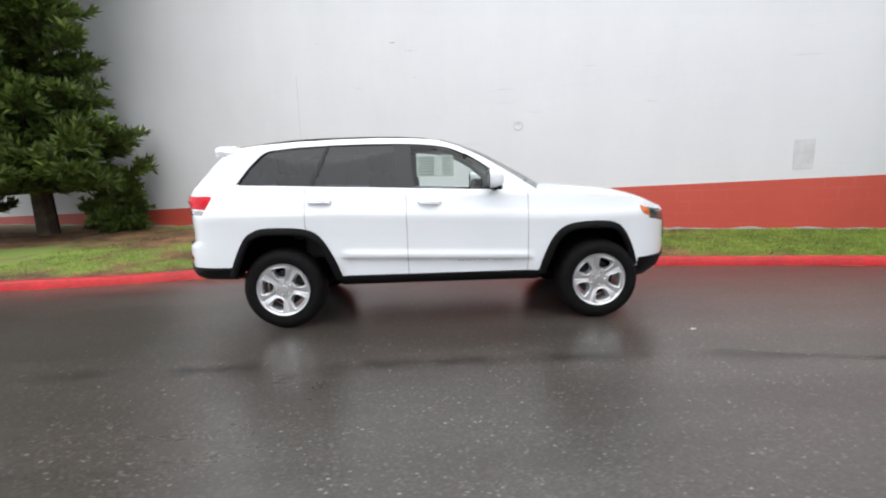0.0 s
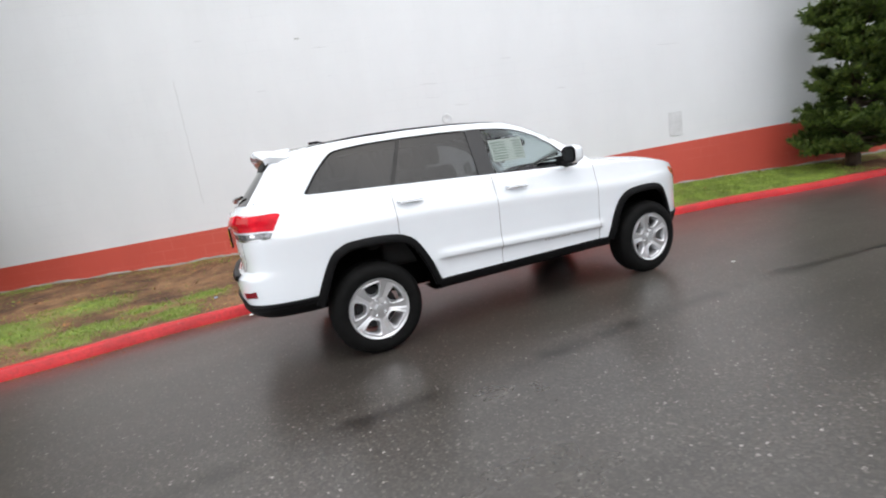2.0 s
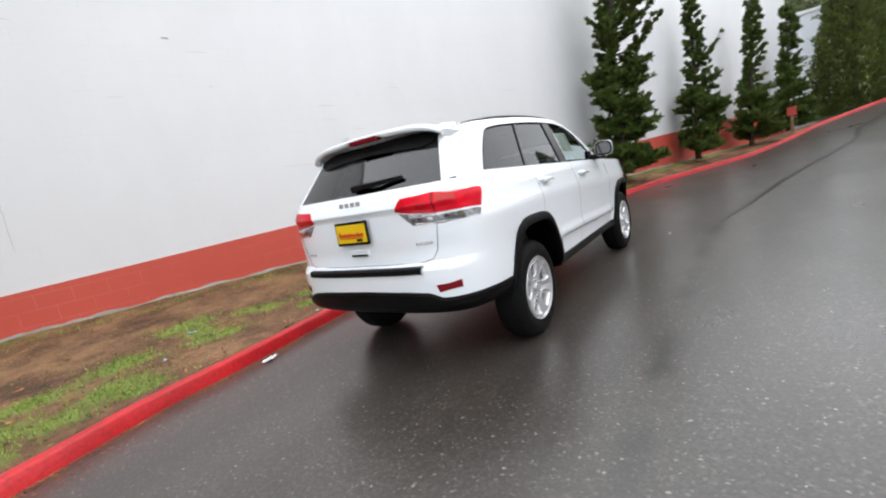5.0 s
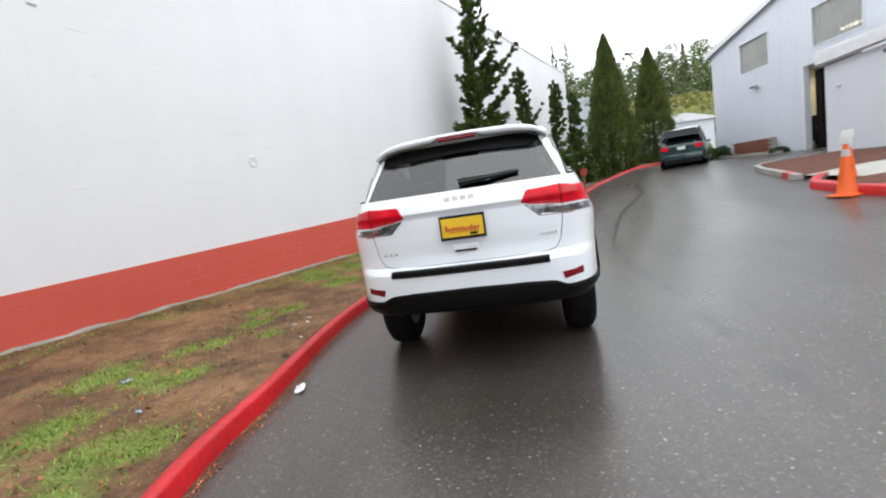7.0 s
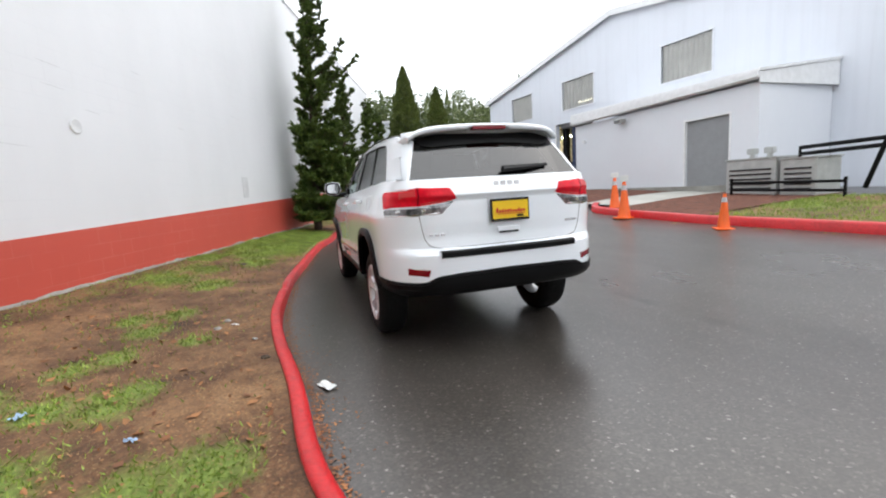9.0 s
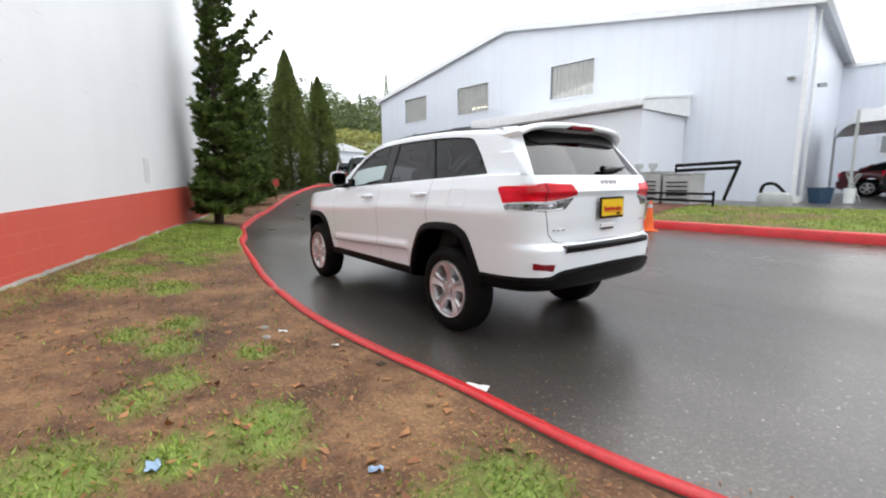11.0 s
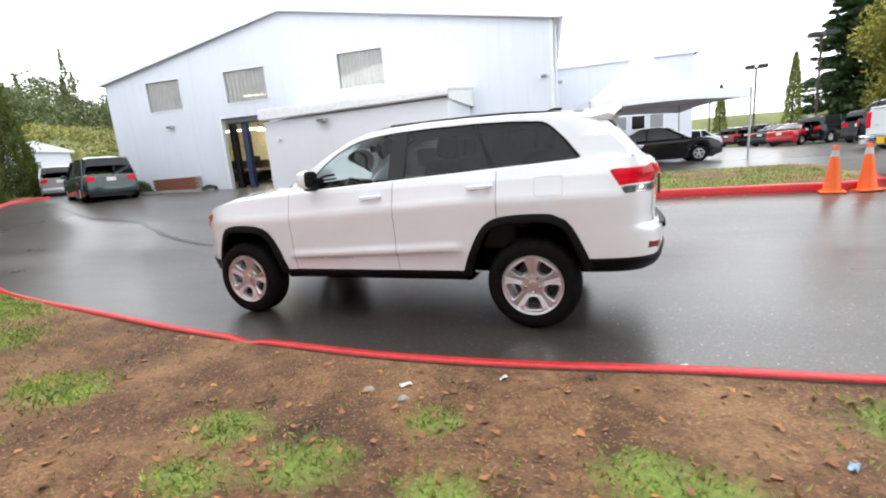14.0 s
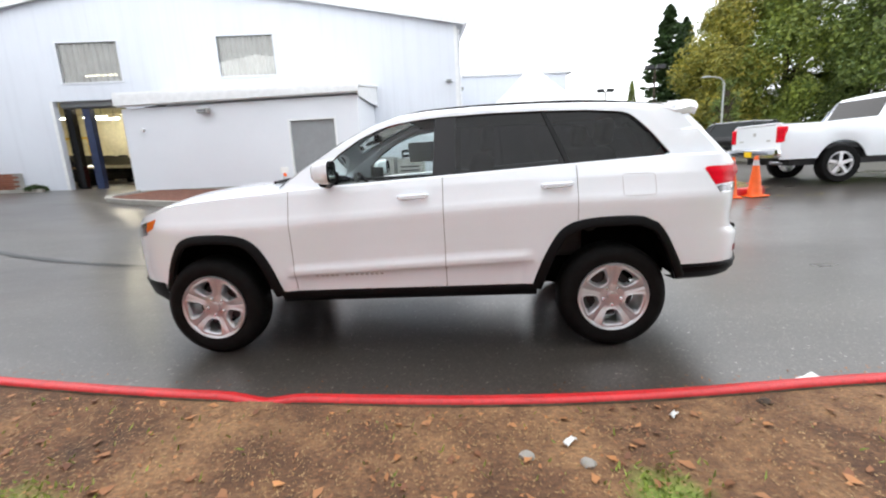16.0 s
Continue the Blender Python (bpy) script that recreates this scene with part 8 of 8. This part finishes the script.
blades(q, "foliage", leaf_mat("scrub_leaves", (0.12, 0.15, 0.04), (0.40, 0.37, 0.10), 0.12), bush)


def bank_z(y):
    return 0.55 + 3.4 * min(1.0, max(0.0, (-y - 47) / 10))


link("hillside_south", grid([[(float(x), float(y), bank_z(float(y)) + 0.2 * noise.noise((x * 0.2, y * 0.2, 0))) for x in np.linspace(-140, 40, 60)] for y in np.linspace(-46, -140, 30)]), HILL, None, "grass bank behind the sales yard", True, "structure")


def broad_tree(x, y, z, h, r, seed, label, mat=None, n=42000, leaf=0.30):
    random.seed(seed)
    t = thing("broadleaf_tree", label, "tree", pose(x, y, z), "yard trees")
    part("trunk", tube([(0, 0, 0), (0.1, 0, h * 0.3), (0.0, 0.1, h * 0.8)], [h * 0.02, h * 0.015, 0.03], 8), BARK, t, "", True)
    q2, lb = [], bmesh.new()
    blobs = []
    for _ in range(60):
        f = random.uniform(0.12, 1.0)
        a = random.uniform(0, 6.283)
        rr = r * math.sin(math.pi * min(1, 0.18 + 0.80 * f)) ** 0.7 * random.uniform(0.25, 0.85)
        c = Vector((rr * math.cos(a), rr * math.sin(a), h * f * 0.93))
        blobs.append((c, r * random.uniform(0.22, 0.42)))
        limb_bm([Vector((0, 0, h * f * 0.6)), c.lerp(Vector((0, 0, h * f * 0.7)), 0.4), c], [0.09, 0.06, 0.02], lb)
    tagged(part("branchwork", lb, BARK, t), kind="stuff")
    for _ in range(n):
        c, rr = random.choice(blobs)
        d = rnd_dir()
        p = c + d * rr * random.uniform(0.45, 1.05)
        a = (rnd_dir() - Vector((0, 0, 0.3))).normalized()
        q2.append((p, a * random.uniform(0.6, 1.2) * leaf, a.cross(rnd_dir()).normalized() * leaf * 0.6))
    blades(q2, "crown", mat or BROADLEAF, t, "loose green and yellowing leaves")
    return t


AUTUMN = leaf_mat("autumn_leaves", (0.12, 0.16, 0.025), (0.46, 0.38, 0.06), 0.3)
BROAD_DARK = leaf_mat("dark_broad_leaves", (0.05, 0.09, 0.018), (0.20, 0.26, 0.05), 0.3)
broad_tree(-26.5, -45.5, 1.0, 15, 5.0, 61, "tall green and orange broadleaf tree behind the yard", AUTUMN)
broad_tree(-31.5, -44.0, 1.0, 17, 5.5, 62, "tall green broadleaf tree behind the yard")
broad_tree(-36.0, -40.0, 1.0, 17, 5.5, 63, "tall dark green broadleaf tree behind the yard", BROAD_DARK)
broad_tree(-41.0, -34.0, 1.0, 17, 6.0, 64, "tall green broadleaf tree behind the yard", BROAD_DARK)
broad_tree(-44.0, -28.0, 0.9, 16, 6.0, 66, "tall dark green broadleaf tree behind the yard", BROAD_DARK)
broad_tree(-24.0, -40.0, 0.9, 6.5, 1.6, 65, "small narrow broadleaf tree in the yard", BROAD_DARK, 2600, 0.2)
columnar(-17.5, -46.0, 0.8, 7.5, 2.0, 71, "narrow green tree behind the sales yard", BROADLEAF, 3000, "yard columnar trees")
columnar(-13.0, -52.0, 0.9, 6.0, 1.8, 72, "narrow green tree behind the sales yard", BROADLEAF, 2500, "yard columnar trees")


def big_conifer(x, y, z, h, r, seed, label, n=46000):
    """A tall spruce: drooping boughs in uneven tiers."""
    rng = np.random.RandomState(seed)
    t = thing("spruce_tree", label, "tree", pose(x, y, z), "tall spruces")
    part("trunk", tube([(0, 0, 0), (0, 0, h * 0.97)], [0.3, 0.03], 8), BARK, t)
    boughs = 330
    bf = (np.arange(boughs) + rng.uniform(0, 1, boughs)) / boughs
    ba = rng.uniform(0, 2 * math.pi, boughs)
    bl = r * (1 - bf) ** 0.75 * rng.uniform(0.55, 1.12, boughs) + 0.15
    k = rng.randint(0, boughs, n)
    s = rng.uniform(0, 1, n) ** 0.6
    d = np.stack([np.cos(ba[k]), np.sin(ba[k]), np.zeros(n)], 1)
    side = np.stack([-np.sin(ba[k]), np.cos(ba[k]), np.zeros(n)], 1)
    p = d * (bl[k] * s)[:, None] + side * (rng.uniform(-0.24, 0.24, n) * bl[k] * (1.2 - s))[:, None]
    p[:, 2] += h * (0.05 + 0.95 * bf[k]) - 0.28 * bl[k] * s * (1.35 - s) + rng.uniform(-0.15, 0.1, n)
    e = unit(d + 0.7 * unit(rng.normal(size=(n, 3))) - np.array([0, 0, 0.35]))
    w = unit(np.cross(e, unit(rng.normal(size=(n, 3)))))
    q2 = np.concatenate([p, e * rng.uniform(0.28, 0.6, (n, 1)), w * rng.uniform(0.10, 0.20, (n, 1))], 1).astype(np.float32)
    blades(q2, "crown", CEDAR, t, "dark drooping needle boughs")


big_conifer(-23.3, -51.5, 1.5, 15.5, 4.4, 81, "tall dark spruce behind the sales yard")
big_conifer(-27.5, -57.0, 2.0, 15.0, 3.8, 82, "dark spruce behind the sales yard", 30000)


def yard_lamp(x, y, h, arm, label):
    t = thing("street_lamp", label, "street lamp", gz(x, y), "yard lamps")
    part("pole", tube([(0, 0, 0), (0, 0, h)], 0.07), AC_METAL if arm else BARK, t)
    if arm:
        part("arm", tube(spline([(0, 0, h), (0.4, 0.2, h + 0.35), (1.6, 0.8, h + 0.45)], 0.2), 0.05), AC_METAL, t)
        part("head", boxes((1.5, 0.7, h + 0.36, 2.1, 1.0, h + 0.48), bevel=0.03), AC_METAL, t)
    else:
        part("head", boxes((-0.75, -0.2, h, -0.12, 0.2, h + 0.3), bevel=0.03), DARK_METAL, t)
        part("head", boxes((0.12, -0.2, h, 0.75, 0.2, h + 0.3), bevel=0.03), DARK_METAL, t)
        part("crossbar", boxes((-0.12, -0.05, h - 0.02, 0.12, 0.05, h + 0.08)), DARK_METAL, t)


yard_lamp(-12.9, -39.4, 6.0, False, "tall yard lamp with two heads")
yard_lamp(-15.0, -33.6, 6.8, False, "brown yard lamp pole with two heads")
yard_lamp(-20.5, -34.0, 5.5, True, "grey street lamp with a curved arm")
yard_lamp(-12.0, -52.0, 5.0, False, "tall yard lamp with two heads")

bus = thing("school_bus", "yellow bus parked on the bank behind the yard", "bus", pose(-32.5, -60.5, 3.75, 0, 0, 14))
BUS_Y = plain("bus_yellow", (0.75, 0.36, 0.02), 0.4, vary=0.05)
part("body", boxes((-6, -1.2, 0.5, 5.2, 1.2, 3.0), bevel=0.18), BUS_Y, bus, "", True)
part("bonnet", boxes((-7.2, -1.1, 0.5, -6.0, 1.1, 1.7), bevel=0.15), BUS_Y, bus, "", True)
for k in range(10):
    part("window", boxes((-5.2 + 1.0 * k, 1.195, 1.75, -4.4 + 1.0 * k, 1.215, 2.4)), GLOSS_BLACK, bus)
for z in (1.0, 1.4):
    part("rub_rail", boxes((-6, 1.2, z, 5.2, 1.22, z + 0.06)), GLOSS_BLACK, bus)
for x in (-5.4, 3.0):
    wh = part("wheel", lathe([(-0.15, 0.3), (-0.15, 0.5), (0.15, 0.5), (0.15, 0.3)], 20), RUBBER, bus)
    wh.matrix_basis = pose(x, 1.0, 0.5)
